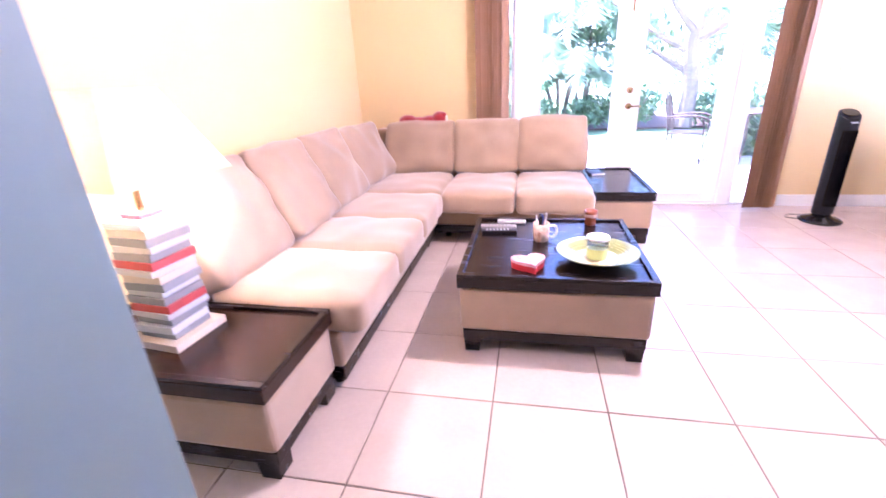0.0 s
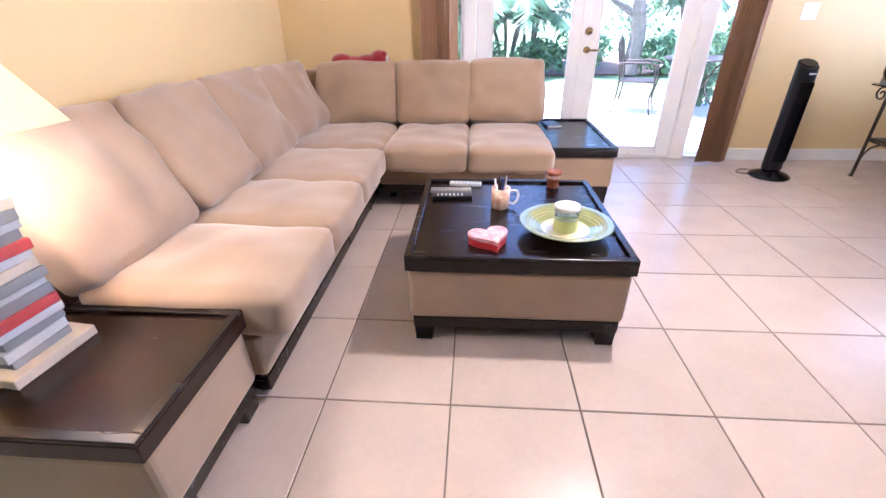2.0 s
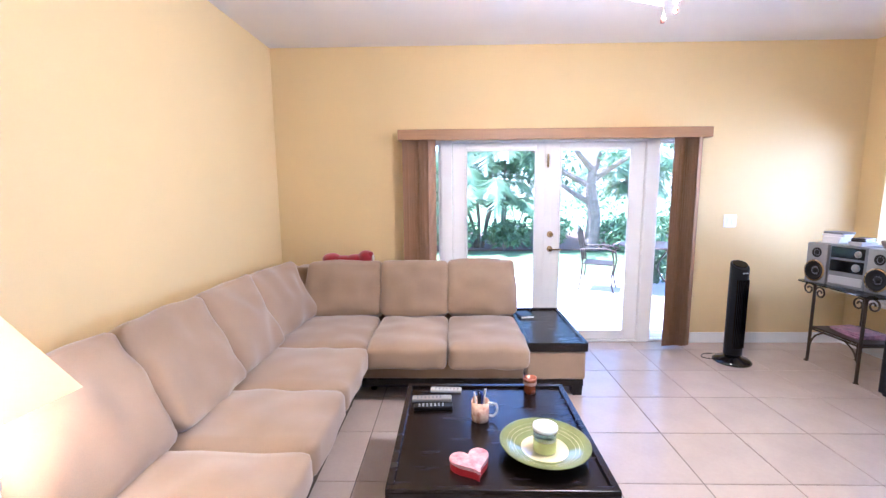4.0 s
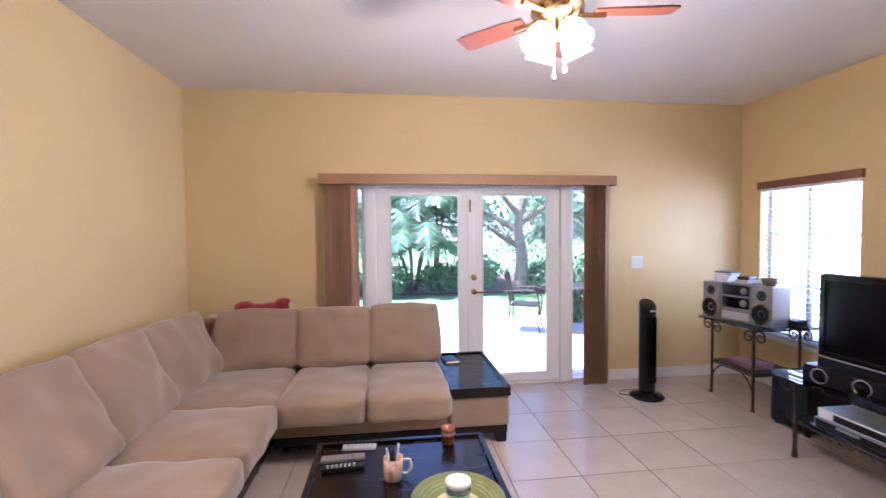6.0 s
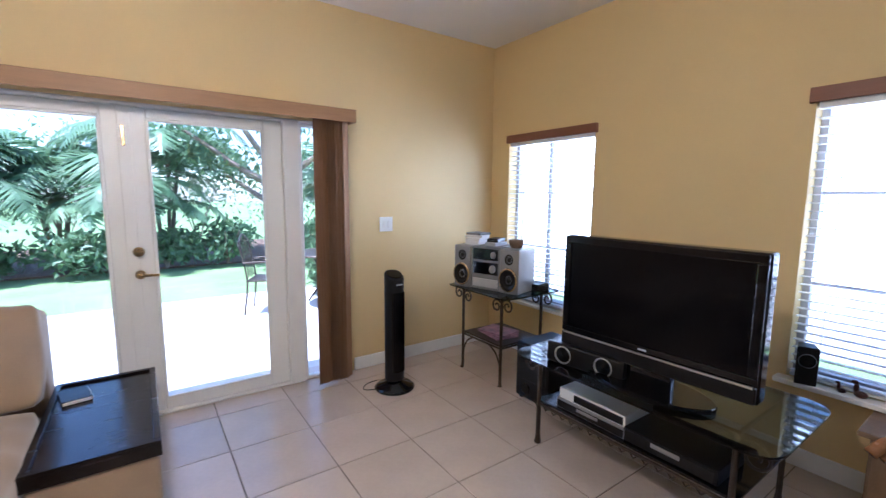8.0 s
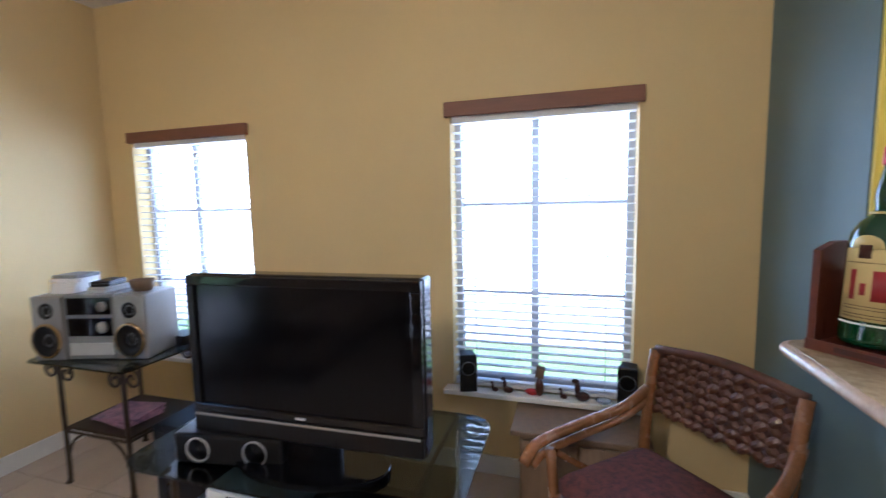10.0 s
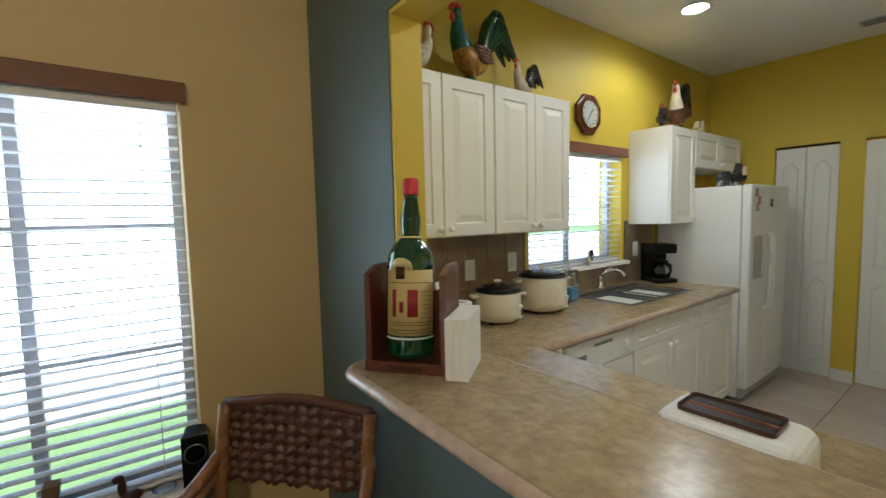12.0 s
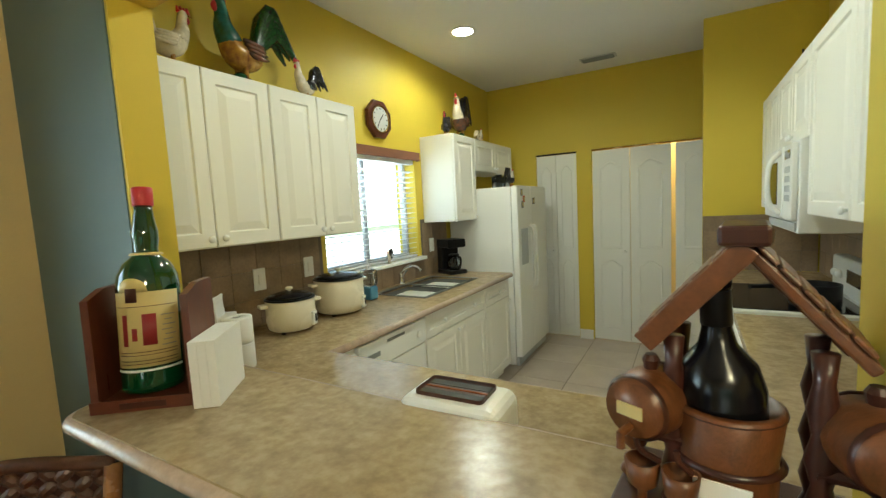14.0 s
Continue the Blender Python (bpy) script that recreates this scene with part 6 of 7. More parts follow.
def rooster(m, k, body, neck, tail, comb, label, base=None, flip=1, wing=None, fan=1.0):
    """A glazed rooster of height 0.36 k that faces +y: breast and neck in one sweep, sickle tail, wing, comb and mound."""
    f = flip
    P = lambda x, y, z: (x * k, y * k * f, z * k)
    trunk = tube(arc([P(0, -0.085, 0.165), P(0, -0.03, 0.135), P(0, 0.03, 0.14), P(0, 0.066, 0.18)], 5), [r * k for r in (0.02, 0.032, 0.043, 0.05, 0.054, 0.057, 0.059, 0.06, 0.06, 0.058, 0.056, 0.053, 0.05, 0.047, 0.044, 0.04)], 14)
    upper = tube(arc([P(0, 0.05, 0.165), P(0, 0.078, 0.215), P(0, 0.082, 0.265), P(0, 0.09, 0.305), P(0, 0.104, 0.322)], 4), [r * k for r in (0.046, 0.045, 0.043, 0.04, 0.037, 0.034, 0.031, 0.028, 0.026, 0.0245, 0.0235, 0.023, 0.0235, 0.024, 0.022, 0.016, 0.008)], 14)
    crest = bmesh.new()
    for q in range(4):
        tube([P(0, 0.07 + 0.016 * q, 0.318), P(0, 0.064 + 0.017 * q, 0.345 + 0.004 * (q % 2))], [0.012 * k, 0.005 * k], 7, crest)
    tube(arc([P(0, 0.106, 0.306), P(0, 0.114, 0.285), P(0, 0.108, 0.266)], 3), [r * k for r in (0.005, 0.008, 0.01, 0.011, 0.011, 0.009, 0.005)], 7, crest)
    beak = tube([P(0, 0.11, 0.318), P(0, 0.14, 0.308)], [0.009 * k, 0.002 * k], 7)
    plumes = bmesh.new()
    for q in range(13):
        u, side = q / 12, (q % 3 - 1) * 0.016
        reach, lift = (0.08 + 0.09 * u) * fan, (0.165 - 0.10 * u) * fan
        tip = P(side * 2.2, -0.10 - 1.15 * reach, 0.165 + lift - 0.06 * u)
        bend = P(side * 1.6, -0.085 - 0.62 * reach, 0.20 + 0.97 * lift)
        tube(arc([P(side * 0.4, -0.06, 0.15), P(side * 0.7, -0.07 - 0.22 * reach, 0.17 + 0.5 * lift), bend, tip], 3), [r * k for r in (0.012, 0.015, 0.018, 0.02, 0.021, 0.021, 0.02, 0.018, 0.015, 0.006)], 7, plumes)
    wings = bmesh.new()
    for sx in (-1, 1):
        for q in range(4):
            tube(arc([P(sx * 0.05, 0.035 - 0.006 * q, 0.178 - 0.014 * q), P(sx * 0.064, -0.02, 0.168 - 0.015 * q), P(sx * 0.05, -0.075 - 0.006 * q, 0.175 - 0.014 * q)], 3), [r * k for r in (0.007, 0.011, 0.012, 0.012, 0.011, 0.009, 0.004)], 6, wings)
    feet = bmesh.new()
    for sx in (-1, 1):
        tube([P(sx * 0.02, 0.005, 0.03), P(sx * 0.022, 0.01, 0.1)], 0.011 * k, 7, feet)
    mound = blob([(P(0, 0.0, 0.018), (0.055 * k, 0.075 * k, 0.0185 * k)), (P(0.015, -0.03, 0.035), (0.03 * k, 0.034 * k, 0.026 * k)), (P(-0.015, 0.032, 0.035), (0.028 * k, 0.03 * k, 0.028 * k))], 10)
    return multi("rooster_figurine", [(trunk, body), (upper, neck), (crest, comb), (beak, M_ORANGEBIRD), (plumes, tail), (wings, wing or tail), (feet, M_ORANGEBIRD), (mound, base or body)], m, label, "figurine", "ceramic roosters")


UP = 2.1262
rooster(pose(4.82, 1.36, UP, 0, 0, 8), 1.22, M_ORANGEBIRD, M_TEALBIRD, M_GREENBIRD, M_RED, "large colourful glazed ceramic rooster on the cabinet", M_GREENBIRD, 1, M_BROWNBIRD)
rooster(pose(4.80, 0.985, UP, 0, 0, 8), 0.66, M_WHITEBIRD, M_WHITEBIRD, M_BLACKBIRD, M_RED, "small white and black ceramic rooster", M_ORANGEBIRD, 1, M_BLACKBIRD, 0.8)
rooster(pose(4.80, 1.72, UP, 0, 0, 180), 0.82, M_WHITEBIRD, M_WHITEBIRD, M_WHITEBIRD, M_RED, "pale ceramic hen on the cabinet", M_ORANGEBIRD, 1, None, 0.55)
rooster(pose(4.82, -0.93, UP, 0, 0, 15), 1.2, M_BROWNBIRD, M_WHITEBIRD, M_BLACKBIRD, M_RED, "large white and russet ceramic rooster with dark tail", M_GREENBIRD, 1, M_BROWNBIRD)
rooster(pose(4.80, -0.62, UP, 0, 0, 20), 0.62, M_BLACKBIRD, M_BLACKBIRD, M_BLACKBIRD, M_RED, "small black ceramic hen on the cabinet", M_BLACKBIRD, 1, None, 0.6)
rooster(pose(4.80, -1.32, UP, 0, 0, 180), 0.5, M_WHITEBIRD, M_WHITEBIRD, M_WHITEBIRD, M_RED, "small white ceramic hen on the cabinet", M_WHITEBIRD, 1, None, 0.5)
rooster(pose(4.40, -1.12, 1.6655, 0, 0, 180), 0.5, M_BLACKBIRD, M_WHITEBIRD, M_BLACKBIRD, M_RED, "small black and white ceramic rooster on the fridge", M_AMBER)
rooster(pose(4.93, 0.15, 1.1002, 0, 0, 20), 0.3, M_WHITEBIRD, M_WHITEBIRD, M_BLACKBIRD, M_RED, "tiny ceramic rooster on the window sill", M_WHITEBIRD)
for y, h in ((-0.90, 0.10), (-0.98, 0.12), (-1.05, 0.10), (-1.20, 0.11)):
    gl = thing("drinking_glass", pose(4.47, y, 1.6655), "clear upturned glass on the fridge", "glass", "glasses on the fridge")
    part("bowl", lathe([(0.030, 0), (0.034, h), (0.032, h), (0.028, 0.004)], 18), M_CLEAR, gl, "", True)
wb = thing("wire_rack", pose(2.28, -0.95, 2.1465), "small dark round wire stand on the cabinet", "stand")
part("ring", turned(tube(spiral((0, 0, 0.055), 0.05, 0.05, 0, 1.0, "y"), 0.006, 7), pose(0, 0, 0)), M_IRON, wb, "", True)
part("stem", tube([(0, 0, 0.1), (0.0, -0.03, 0.2), (0.0, -0.05, 0.28)], 0.006, 7), M_IRON, wb)
part("foot", box((-0.04, -0.03, 0), (0.04, 0.03, 0.008), 0.002), M_IRON, wb)

# ---- clock ----
ck = thing("wall_clock", pose(XR, 0.145, 2.19, 0, 0, -90), "octagonal cherry wood wall clock", "clock")
octo = [(0.148 * math.cos(radians(22.5 + 45 * k)), 0.148 * math.sin(radians(22.5 + 45 * k))) for k in range(8)]
part("frame", turned(prism(octo, 0, 0.035, 0.008), pose(0, 0, 0, 90)), M_CHERRY, ck)
part("bezel", turned(lathe([(0.098, 0.034), (0.104, 0.042), (0.094, 0.044), (0.09, 0.036)], 36, caps=False), pose(0, 0, 0, 90)), M_BRASS, ck, "", True)
part("face", turned(lathe([(0.0905, 0.0355), (0.09, 0.038)], 36), pose(0, 0, 0, 90)), M_CLOCKFACE, ck)
for k in range(12):
    a = radians(30 * k)
    part("hour_mark", turned(box((-0.003, -0.0395, 0.068), (0.003, -0.038, 0.082)), pose(0, 0, 0, 0, 30 * k)), M_BLACK, ck)
for l, w, turn in ((0.05, 0.004, 40), (0.07, 0.003, 215)):
    part("hand", turned(box((-w, -0.041, -0.01), (w, -0.0395, l)), pose(0, 0, 0, 0, turn)), M_BLACK, ck)

# ---- things on the counters ----
def cooker(x, y, k, tall, label):
    th = thing("rice_cooker", pose(x, y, 0.9145, 0, 0, 111), label, "rice cooker", "rice cookers")
    r, h = 0.125 * k, tall
    for q in range(3):
        part("foot", turned(lathe([(0.012, 0), (0.014, 0.012)], 10), pose(r * 0.7 * math.cos(2.1 * q), r * 0.7 * math.sin(2.1 * q), 0)), M_BLACK, th)
    part("body", lathe([(r * 0.8, 0.012), (r * 0.93, 0.022), (r, 0.06), (r, h + 0.012), (r * 0.98, h + 0.016)], 36), M_CREAMPOT, th, "", True)
    part("rim", lathe([(r * 0.99, h + 0.0165), (r * 1.03, h + 0.018), (r * 1.02, h + 0.024), (r * 0.95, h + 0.026)], 36), M_BLACK, th, "", True)
    part("lid", lathe([(r * 0.95, h + 0.0265), (r * 0.8, h + 0.04), (r * 0.4, h + 0.052), (r * 0.1, h + 0.055)], 36), M_DARKGLASS, th, "dark glass lid", True)
    part("knob", lathe([(0.008, h + 0.054), (0.008, h + 0.062), (0.02, h + 0.066), (0.018, h + 0.075), (0.01, h + 0.078)], 18), M_CREAMPOT, th, "", True)
    for s in (-1, 1):
        part("handle", turned(box((s * (r + 0.014) - 0.02, -0.03, h - 0.014), (s * (r + 0.014) + 0.02, 0.03, h + 0.004), 0.006), pose(0, 0, 0, 0, 0, -43)), M_CREAMPOT, th)
    part("switch_panel", box((-0.02, r - 0.004, 0.03), (0.02, r + 0.012, 0.10), 0.004), M_WHITE, th)
    part("lever", box((-0.008, r + 0.012, 0.045), (0.008, r + 0.016, 0.085), 0.002), M_BLACK, th)


cooker(4.72, 1.285, 0.98, 0.15, "small cream rice cooker with glass lid")
cooker(4.745, 0.90, 1.16, 0.19, "large cream rice cooker with glass lid")
for y, z in ((1.62, 1.16), (1.28, 1.17), (0.93, 1.19)):
    wall_plate(pose(XR - 0.012, y, z, 0, 0, -90), "white outlet plate on the backsplash", "outlet", 1)
wall_plate(pose(XR - 0.012, -0.52, 1.18, 0, 0, -90), "white outlet plate by the coffee maker", "outlet", 1)
cm = thing("coffee_maker", pose(4.80, -0.60, 0.9145, 0, 0, -120), "black coffee maker with glass pot", "coffee maker")
part("base", box((-0.09, -0.12, 0), (0.09, 0.11, 0.035), 0.01), M_BLACK, cm)
part("tower", box((-0.085, 0.02, 0.035), (0.085, 0.11, 0.24), 0.008), M_BLACK, cm)
part("head", box((-0.09, -0.11, 0.235), (0.09, 0.11, 0.31), 0.012), M_BLACK, cm)
pot = part("pot", turned(lathe([(0.05, 0.036), (0.064, 0.06), (0.064, 0.11), (0.045, 0.15), (0.045, 0.16), (0.042, 0.16), (0.06, 0.10), (0.05, 0.04)], 24), pose(0, -0.045, 0)), M_CLEAR, cm, "", True)
part("pot_lid", turned(lathe([(0.047, 0.161), (0.047, 0.175), (0.02, 0.18)], 20), pose(0, -0.045, 0)), M_BLACK, pot)
part("pot_handle", tube(arc([(0.0, -0.095, 0.155), (0.0, -0.15, 0.15), (0.0, -0.15, 0.09), (0.0, -0.115, 0.07)], 5), 0.009, 8), M_BLACK, pot)
to = thing("toaster", pose(3.388, 1.94, 0.9145, 0, 0, 2) @ Matrix.Diagonal((0.88, 0.95, 0.91, 1)), "white two slot toaster with a dark slot plate", "toaster")
part("body", box((-0.14, -0.085, 0.012), (0.14, 0.085, 0.185), 0.035, 4), M_WHITE, to)
part("slot_plate", box((-0.09, -0.05, 0.183), (0.10, 0.05, 0.1875), 0.012, 3), M_CARVED_DARK, to, "dark brown slot plate")
for y in (-0.028, 0.028):
    part("slot", box((-0.082, y - 0.014, 0.1876), (0.092, y + 0.014, 0.189), 0.001), M_BLACK, to)
part("rail", box((-0.084, -0.004, 0.1876), (0.094, 0.004, 0.1905), 0.002), M_AMBER, to)
for x in (-0.1, 0.1):
    part("foot", box((x - 0.02, -0.06, 0), (x + 0.02, 0.06, 0.014)), M_BLACK, to)

# ---- large bottle in its wooden cradle ----
BZ = 1.0675
cr = thing("bottle_cradle", pose(4.088, 2.225, BZ, 0, 0, 218), "dark cherry wood bottle cradle on the bar", "stand")
part("floor_board", box((-0.115, -0.085, 0), (0.115, 0.085, 0.022), 0.003), M_CHERRY, cr)
part("front_board", box((-0.115, -0.088, 0.0), (0.115, -0.0855, 0.03), 0.001), M_CHERRY, cr)
part("name_plate", box((-0.05, -0.0895, 0.008), (0.05, -0.0885, 0.022), 0.0), M_CARVED_DARK, cr)
part("back_board", box((-0.1, 0.07, 0.022), (0.1, 0.085, 0.20), 0.003), M_CHERRY, cr)
for s in (-1, 1):
    bm = bmesh.new()
    prof = [(-0.08, 0.022), (0.07, 0.022), (0.07, 0.285), (-0.01, 0.285), (-0.075, 0.265)]
    a = [bm.verts.new((s * 0.098, y, z)) for y, z in prof]
    b = [bm.verts.new((s * 0.115, y, z)) for y, z in prof]
    bm.faces.new(a)
    bm.faces.new(list(reversed(b)))
    for k in range(5):
        bm.faces.new((a[k], a[(k + 1) % 5], b[(k + 1) % 5], b[k]))
    part("side_board", bm, M_CHERRY, cr)
bt = thing("giant_bottle", pose(4.092, 2.238, BZ + 0.0265, 0, 0, 218) @ pose(0, 0, 0, -5) @ pose(0, 0, 0, 0, 0, 18), "giant green glass bottle with cream label and red cap", "bottle")
R = 0.068
K = 0.93                                          # bottle height factor
part("glass", lathe([(r * R, z * K) for r, z in ((0.85, 0), (0.97, 0.006), (1, 0.02), (1, 0.27), (0.94, 0.305), (0.75, 0.335), (0.42, 0.357), (0.385, 0.372), (0.43, 0.40), (0.425, 0.42), (0.36, 0.445), (0.30, 0.475), (0.29, 0.49))], 44), M_GREENGLASS, bt, "dark green glass", True)
part("cap", lathe([(r * R, z * K) for r, z in ((0.33, 0.489), (0.34, 0.492), (0.34, 0.535), (0.30, 0.539))], 28), M_RED, bt, "red cap", True)
part("neck_ring", lathe([(R * 0.52, 0.356 * K), (R * 0.53, 0.359 * K), (R * 0.48, 0.363 * K)], 36, caps=False), M_LABEL, bt, "", True)


def wrapped(name, a0, a1, z0, z1, off, mt, parent, arch=0.0):
    bm = bmesh.new()
    n = 20
    rows = []
    for k in range(n + 1):
        f = k / n
        a = radians(a0 + (a1 - a0) * f)
        up = arch * math.sqrt(max(0, 1 - (2 * f - 1) ** 2))
        rows.append([bm.verts.new(((R + o) * math.sin(a), -(R + o) * math.cos(a), z)) for o in (0.0002, off) for z in (K * z0, K * (z1 + up))])
    for p, q in zip(rows, rows[1:]):
        bm.faces.new((p[2], q[2], q[3], p[3]))
        bm.faces.new((p[0], p[1], q[1], q[0]))
        bm.faces.new((p[1], p[3], q[3], q[1]))
        bm.faces.new((p[0], q[0], q[2], p[2]))
    return part(name, bm, mt, parent, "", True)


label = wrapped("label", -66, 66, 0.07, 0.262, 0.0008, M_LABEL, bt)
wrapped("label_crest", -50, 6, 0.2622, 0.268, 0.0008, M_LABEL, bt, 0.03)
wrapped("crest", -34, -12, 0.236, 0.272, 0.0014, M_CARVED_DARK, label)
for a0, a1, z0, z1 in ((-44, -33, 0.125, 0.205), (-25, -15, 0.138, 0.17), (-6, 18, 0.125, 0.205)):
    wrapped("red_mark", a0, a1, z0, z1, 0.0013, M_DEEPRED, label)
for z in (0.078, 0.086, 0.1, 0.108, 0.224):
    wrapped("print_line", -56, 56, z, z + 0.0016, 0.0013, M_CARVED_DARK, label)
for k in range(7):
    wrapped("print_line", 26 + (k % 3) * 3, 54 - (k % 2) * 7, 0.12 + 0.013 * k, 0.1222 + 0.013 * k, 0.0013, M_GREY, label)
wrapped("base_band", -70, 70, 0.058, 0.064, 0.0008, M_PAPER, bt)

# ---- napkins, paper rolls, packets ----
nk = thing("napkin_pack", pose(3.957, 2.151, BZ, 0, 0, -52), "white upright pack of paper napkins", "napkins")
for k in range(3):
    part("napkin_bundle", turned(box((-0.09, -0.03 + 0.02 * k, 0), (0.09, -0.0102 + 0.02 * k, 0.16 - 0.0006 * k), 0.0015), pose(0, 0, 0)), M_PAPER, nk)
for x, y, n in ((4.47, 1.755, 2),):
    for k in range(n):
        rl = thing("paper_roll", pose(x, y, 0.9145 + 0.1035 * k), "white paper roll standing on end on the counter", "paper roll", "paper rolls")
        part("paper", lathe([(0.02, 0), (0.055, 0.001), (0.057, 0.004), (0.057, 0.099), (0.055, 0.1025), (0.02, 0.103), (0.02, 0.0)], 28, caps=False), M_PAPER, rl, "", True)
        part("core", lathe([(0.0195, 0.001), (0.0195, 0.099)], 20), M_CARVED_DARK, rl, "", True)
pk = thing("napkin_holder", pose(4.76, 1.64, 0.9145, 0, 0, -50), "white holder with paper packets", "holder")
part("holder", box((-0.08, -0.05, 0), (0.08, 0.05, 0.16), 0.01), M_PAPER, pk)
for k in range(4):
    part("packet", turned(box((-0.07, -0.004, 0), (0.05, 0.004, 0.22), 0.002), pose(0.02 * k - 0.03, -0.03 + 0.02 * k, 0.03, 6 * k - 10, 8 - 6 * k)), M_PAPER, pk)

# ---- carved wooden bottle house ----
hs = thing("bottle_house", pose(2.868, 2.125, BZ, 0, 0, -6), "carved wooden wine house holding a dark bottle", "bottle holder")
part("floor_board", box((-0.15, -0.1, 0), (0.15, 0.1, 0.02), 0.004), M_CARVED_DARK, hs)
for s in (-1, 1):
    side = pose(0, 0, 0.378) @ pose(0, 0, 0, 0, 49) if s > 0 else pose(0, 0, 0.378, 0, 0, 180) @ pose(0, 0, 0, 0, 49)
    for y in (-0.035, 0.035):
        part("post", turned(lathe([(0.011, 0), (0.016, 0.015), (0.010, 0.03), (0.016, 0.055), (0.010, 0.08), (0.017, 0.11), (0.010, 0.14), (0.016, 0.17), (0.010, 0.2), (0.013, 0.235)], 14), pose(s * 0.074, y, 0.02)), M_CARVED_DARK, hs, "", True)
    roof = part("roof_panel", turned(box((0, -0.045, -0.010), (0.18 if s < 0 else 0.172, 0.045, 0.004), 0.004), side), M_CARVED, hs, "orange stained roof")
    for k in range(5):
        part("shingle", turned(box((0.012 + 0.031 * k, -0.05, 0.0042), (0.040 + 0.031 * k, 0.05, 0.010), 0.003), side), M_CARVED, roof)
    part("edge_board", turned(box((0.0, 0.0455, -0.02), (0.18 if s < 0 else 0.172, 0.0535, 0.008), 0.002), side), M_CARVED, roof)
part("ridge", turned(box((-0.026, -0.065, -0.012), (0.026, 0.065, 0.012), 0.005), pose(0, 0, 0.386)), M_CARVED_DARK, hs)
tub = part("bottle_tub", turned(lathe([(0.05, 0), (0.058, 0.008), (0.056, 0.08), (0.064, 0.148), (0.058, 0.152), (0.055, 0.14)], 26), pose(0.018, 0.012, 0.021)), M_CARVED, hs, "carved wooden tub", True)
for z in (0.045, 0.1, 0.165):
    part("hoop", turned(lathe([(0.058, -0.005), (0.065, 0), (0.058, 0.005)], 26, caps=False), pose(0.018, 0.012, z)), M_CARVED_DARK, tub, "", True)
part("label", turned(box((-0.03, 0.063, 0), (0.03, 0.066, 0.035), 0.001), pose(0.018, 0.012, 0.06)), M_PAPER, tub)
wine = thing("wine_bottle", pose(2.885, 2.135, BZ + 0.0305) @ pose(0, 0, 0, 0, 3), "dark wine bottle standing in the wooden house", "bottle")
part("glass", lathe([(0.046, 0), (0.05, 0.01), (0.05, 0.16), (0.042, 0.19), (0.022, 0.215), (0.017, 0.235), (0.0165, 0.285), (0.019, 0.286), (0.019, 0.297)], 32), M_DARKGLASS, wine, "", True)
part("capsule", lathe([(0.0172, 0.24), (0.018, 0.241), (0.0178, 0.285)], 24, caps=False), M_BLACK, wine, "", True)


def keg(p, turn, k):
    th = part("keg", turned(lathe([(0.05 * k, -0.07 * k), (0.06 * k, -0.04 * k), (0.064 * k, 0), (0.06 * k, 0.04 * k), (0.05 * k, 0.07 * k)], 22), pose(*p, 90, 0, turn)), M_CARVED, hs, "small carved keg", True)
    for z in (-0.05, 0.05):
        part("hoop", turned(lathe([(0.056 * k, z * k - 0.005), (0.062 * k, z * k), (0.056 * k, z * k + 0.005)], 22, caps=False), pose(*p, 90, 0, turn)), M_CARVED_DARK, th, "", True)
    part("plate", turned(box((-0.025 * k, -0.0735 * k, -0.012 * k), (0.025 * k, -0.0705 * k, 0.012 * k)), pose(*p, 0, 0, turn)), M_LABEL, th)
    part("spigot", turned(tube([(0, -0.07 * k, -0.03 * k), (0, -0.1 * k, -0.035 * k), (0, -0.1 * k, -0.06 * k)], 0.008 * k, 8), pose(*p, 0, 0, turn)), M_CARVED, th)
    part("bung", turned(lathe([(0.012 * k, 0), (0.016 * k, 0.02 * k), (0.01 * k, 0.03 * k)], 12), pose(p[0], p[1], p[2] + 0.06 * k)), M_CARVED_DARK, th)
    part("bracket", tube([(p[0] * 0.6, p[1], p[2] - 0.045), (p[0], p[1], p[2] - 0.064 * k)], 0.01, 8), M_CARVED_DARK, hs)


keg((0.10, 0.04, 0.165), 160, 0.7)
keg((-0.115, 0.04, 0.165), 200, 0.7)
for x, y, z in ((0.105, 0.075, 0.02), (0.135, -0.02, 0.02), (-0.105, 0.075, 0.02), (0.06, 0.082, 0.02)):
    part("goblet", turned(lathe([(0.02, 0), (0.018, 0.006), (0.006, 0.013), (0.006, 0.035), (0.018, 0.047), (0.022, 0.078), (0.019, 0.078), (0.014, 0.05)], 18), pose(x, y, z)), M_CARVED, hs, "small turned wooden goblet", True)
    hook = part("hook", tube(arc([(x * 0.8, y, 0.1), (x * 1.0, y + 0.01, 0.115), (x * 1.05, y + 0.01, 0.13)], 3), 0.004, 6), M_CARVED_DARK, hs)

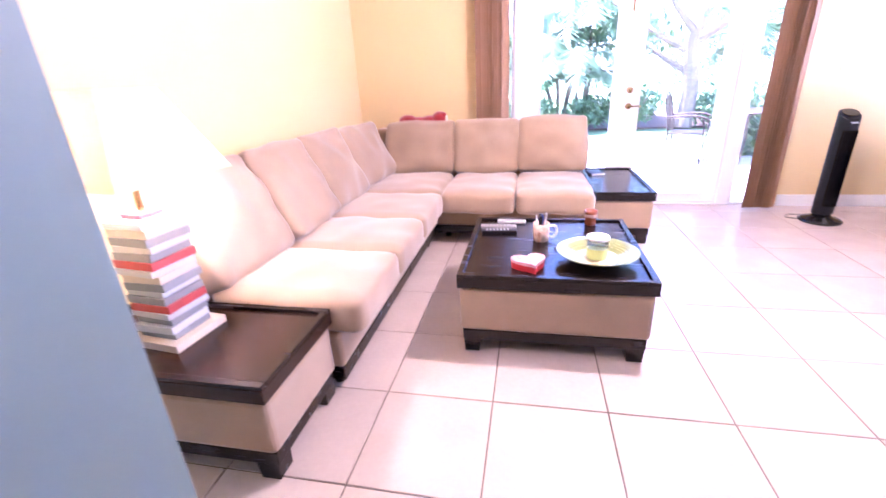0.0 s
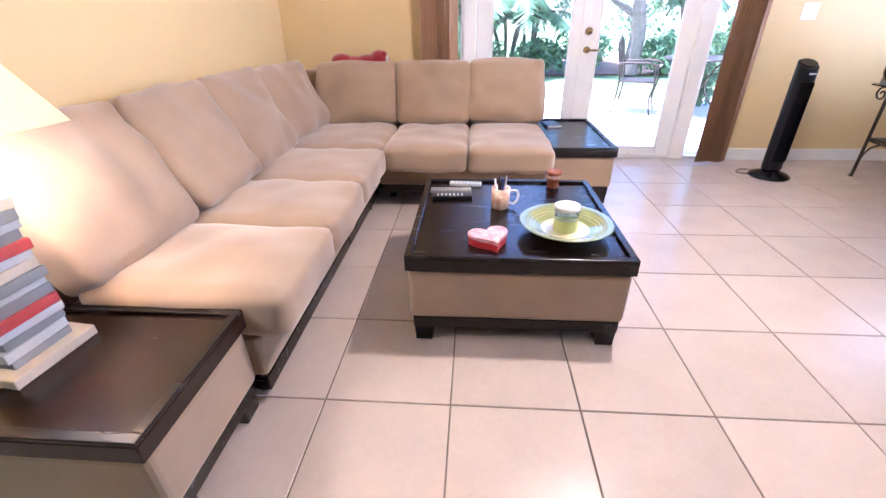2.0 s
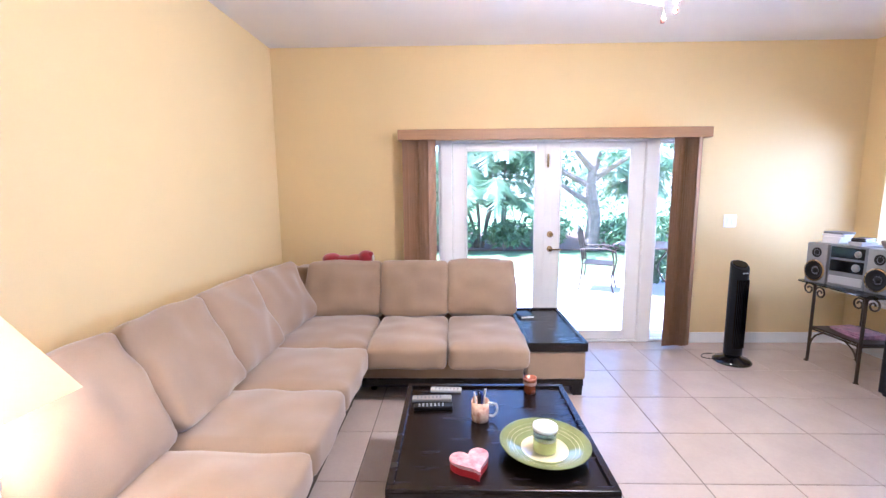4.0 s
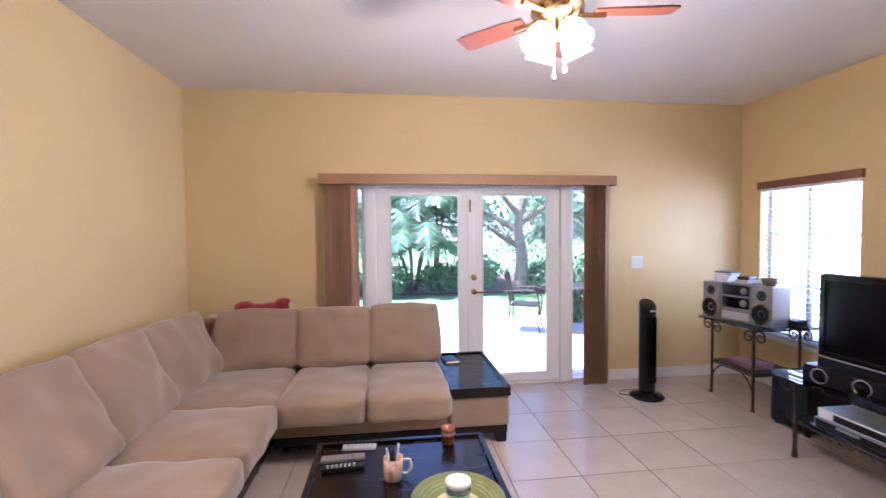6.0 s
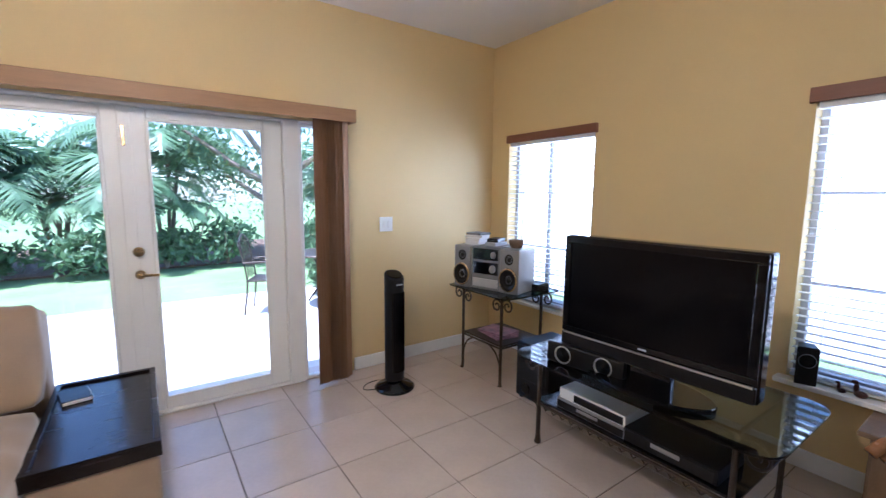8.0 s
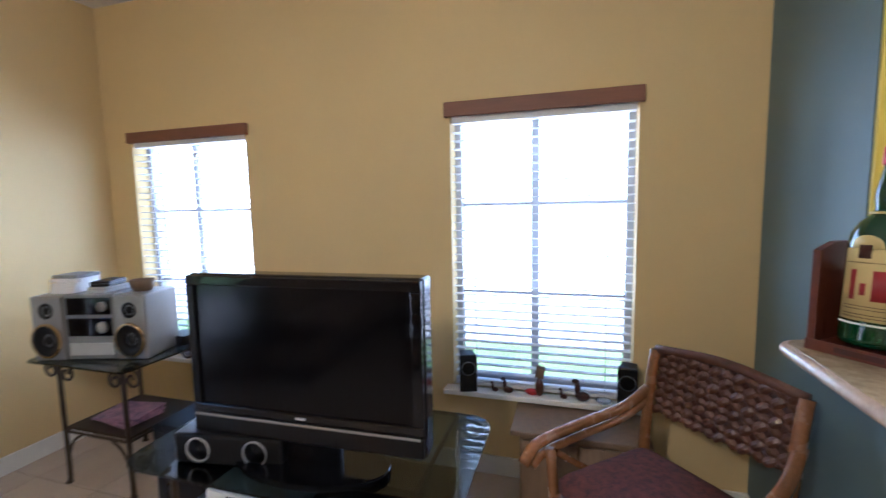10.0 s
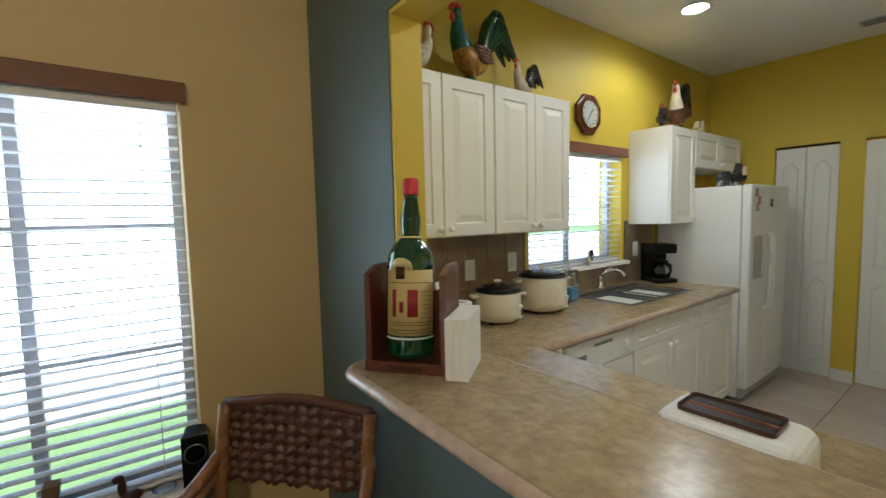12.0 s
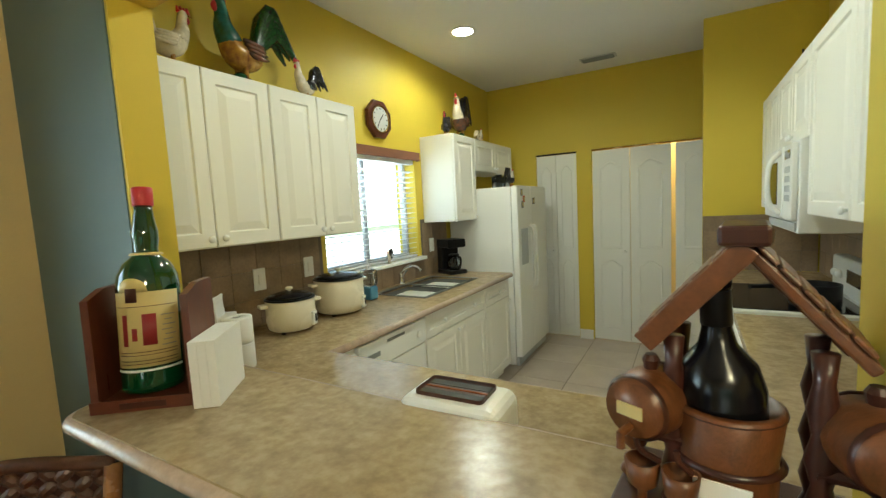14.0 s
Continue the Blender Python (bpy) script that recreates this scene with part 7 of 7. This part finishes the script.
# ---- bifold closet doors ----
def bifold(name, x0, x1, leaves, angle, label):
    th = thing(name, pose(x0, YK - 0.035, 0.012), label, "door", kind="structure")
    w = (x1 - x0) / leaves
    for k in range(leaves):
        bm = box((0.002, -0.016, 0), (w - 0.003, 0.016, 2.0), 0.003)
        for z0, z1, up in ((0.12, 0.86, True), (0.98, 1.88, True)):
            m = 0.075 if w > 0.3 else 0.05
            n = 9
            outer = [(m, z0), (w - m, z0)] + [(w - m - (w - 2 * m) * j / n, z1 - 0.06 + 0.06 * math.sin(math.pi * j / n) ** 1.5) for j in range(n + 1)]
            cx, cz = w / 2, (z0 + z1) / 2
            inner = [(cx + (x - cx) * 0.80, cz + (z - cz) * 0.94) for x, z in outer]
            ro = [bm.verts.new((x, 0.016, z)) for x, z in outer]
            rg = [bm.verts.new((cx + (x - cx) * 0.93, 0.0225, cz + (z - cz) * 0.98)) for x, z in outer]
            ri = [bm.verts.new((x, 0.0172, z)) for x, z in inner]
            for p, q in ((ro, rg), (rg, ri)):
                for j in range(len(p)):
                    bm.faces.new((p[j], p[(j + 1) % len(p)], q[(j + 1) % len(p)], q[j]))
            bm.faces.new(ri)
        fold = angle * (1 if k % 2 == 0 else -1)
        off = 0.0 if k % 2 == 0 else w * math.sin(radians(abs(angle)))
        leaf = part("leaf", turned(bm, pose(k * w, off if angle > 0 else -off, 0, 0, 0, fold)), M_WHITE, th)
        if k % 2 == 1:
            part("knob", turned(lathe([(0.008, 0), (0.016, 0.014), (0.012, 0.024)], 14), pose(k * w + 0.05, off * 0.9 + 0.02, 0.95, -90)), M_WHITE, leaf, "", True)
    return th


bifold("door_2", CL1[0] + 0.004, CL1[1] - 0.004, 2, 2, "white bifold closet door, closed")
bifold("door_3", CL2[0] + 0.004, CL2[0] + 0.65, 2, 4, "white bifold closet doors, slightly ajar")
bifold("door_4", CL2[0] + 0.685, CL2[1] - 0.004, 2, 4, "white bifold closet doors, nearly closed")
bulb("closet_lamp", (3.3, YK - 0.5, 2.4), 10, 0.05, (1.0, 0.82, 0.55))
structure("trim", box((CL2[0], YK - 0.06, 2.018), (CL2[1], YK - 0.03, 2.034)), M_BRASS, "closet door track", "track")
structure("trim", box((CL1[0], YK - 0.06, 2.018), (CL1[1], YK - 0.03, 2.034)), M_BLACK, "closet door track", "track")

# ---- ceiling fittings ----
# the second light is unseen, added as fill for the cabinet fronts
for x, y, watts in ((4.41, -0.25, 12), (3.5, 0.9, 19)):
    rc = thing("recessed_or_fill_light", pose(x, y, H), "lit round recessed ceiling light, second of the pair added out of view", "ceiling light", "recessed kitchen lights")
    part("trim_ring", lathe([(0.075, -0.001), (0.10, -0.002), (0.098, -0.008), (0.076, -0.006)], 32, caps=False), M_TRIM, rc, "", True)
    part("lens", lathe([(0.076, -0.005), (0.07, -0.003)], 32), M_LED, rc, "glowing lens")
    la = bpy.data.lights.new("recessed_or_fill_lamp", "SPOT")
    la.energy, la.spot_size, la.spot_blend, la.shadow_soft_size, la.color = watts, radians(172), 0.5, 0.07, (1.0, 0.92, 0.78)
    new("recessed_or_fill_lamp", la).matrix_world = look((x, y, H - 0.03), (x, y - 0.001, 0))
vent = thing("ceiling_vent", pose(3.67, -1.55, H), "grey slatted ceiling air vent", "vent")
part("frame", box((-0.16, -0.06, -0.008), (0.16, 0.06, -0.0005), 0.003), M_LIGHTGREY, vent)
for k in range(5):
    part("slat", turned(box((-0.14, -0.008, -0.001), (0.14, 0.008, 0.001)), pose(0, -0.04 + 0.02 * k, -0.012, 35)), M_GREY, vent)

# ---- floor tiles ----
TX, TY, GX, GY = 0.4525, 0.4665, 0.654, 3.031
me = bpy.data.meshes.new("tile")
bm = box((-TX / 2 + 0.0028, -TY / 2 + 0.0028, -0.006), (TX / 2 - 0.0028, TY / 2 - 0.0028, 0.0), 0.0015, 1)
bm.to_mesh(me)
bm.free()
me.materials.append(M_TILE)
rnd = random.Random(8)
for i in range(-3, 10):
    for j in range(-12, 7):
        x, y = GX + (i + 0.5) * TX, GY + (j + 0.5) * TY
        if x - TX / 2 > XR - 0.02 or x + TX / 2 < XL + 0.02 or y - TY / 2 > YB - 0.02:
            continue
        ob = new("tile", me)
        ob.parent = floor
        ob.matrix_basis = pose(x, y, rnd.uniform(-0.0006, 0.0006), rnd.uniform(-0.05, 0.05), rnd.uniform(-0.05, 0.05), rnd.choice((0, 180)))

# ---- backsplash tiles ----
def splash(name, m, w, h, holes, label):
    th = thing(name, m, label, "backsplash", kind="structure")
    part("backing", wall_mesh("x", -0.004, -0.0006, 0, w, 0, h, holes), M_GROUT, th)
    s = 0.152
    for i in range(int(w / s) + 1):
        for j in range(int(h / s) + 1):
            x0, x1, z0, z1 = i * s + 0.001, min((i + 1) * s, w) - 0.001, j * s + 0.001, min((j + 1) * s, h) - 0.001
            if x1 - x0 < 0.01 or z1 - z0 < 0.01:
                continue
            for a, b, c, d in holes:
                if x0 < b and x1 > a and z1 > c:
                    z1 = min(z1, c - 0.002)
            if z1 - z0 < 0.01:
                continue
            part("tile", box((x0, -0.011, z0), (x1, -0.004, z1), 0.0015, 1), M_SPLASH, th)


splash("backsplash", pose(XR, 2.046, 0.9145, 0, 0, -90), 2.86, 0.47, [(2.046 - 0.80, 2.046 + 0.37, 0.155, 0.5)], "brown tiled backsplash behind the counter")
splash("backsplash", pose(2.84, -1.17, 0.9145, 0, 0, 180), 0.70, 0.42, [], "brown tiled backsplash on the wall return")
splash("backsplash", pose(HALL_R + T, -1.165, 0.9145, 0, 0, 90), 2.6, 0.38, [], "brown tiled backsplash behind the stove")
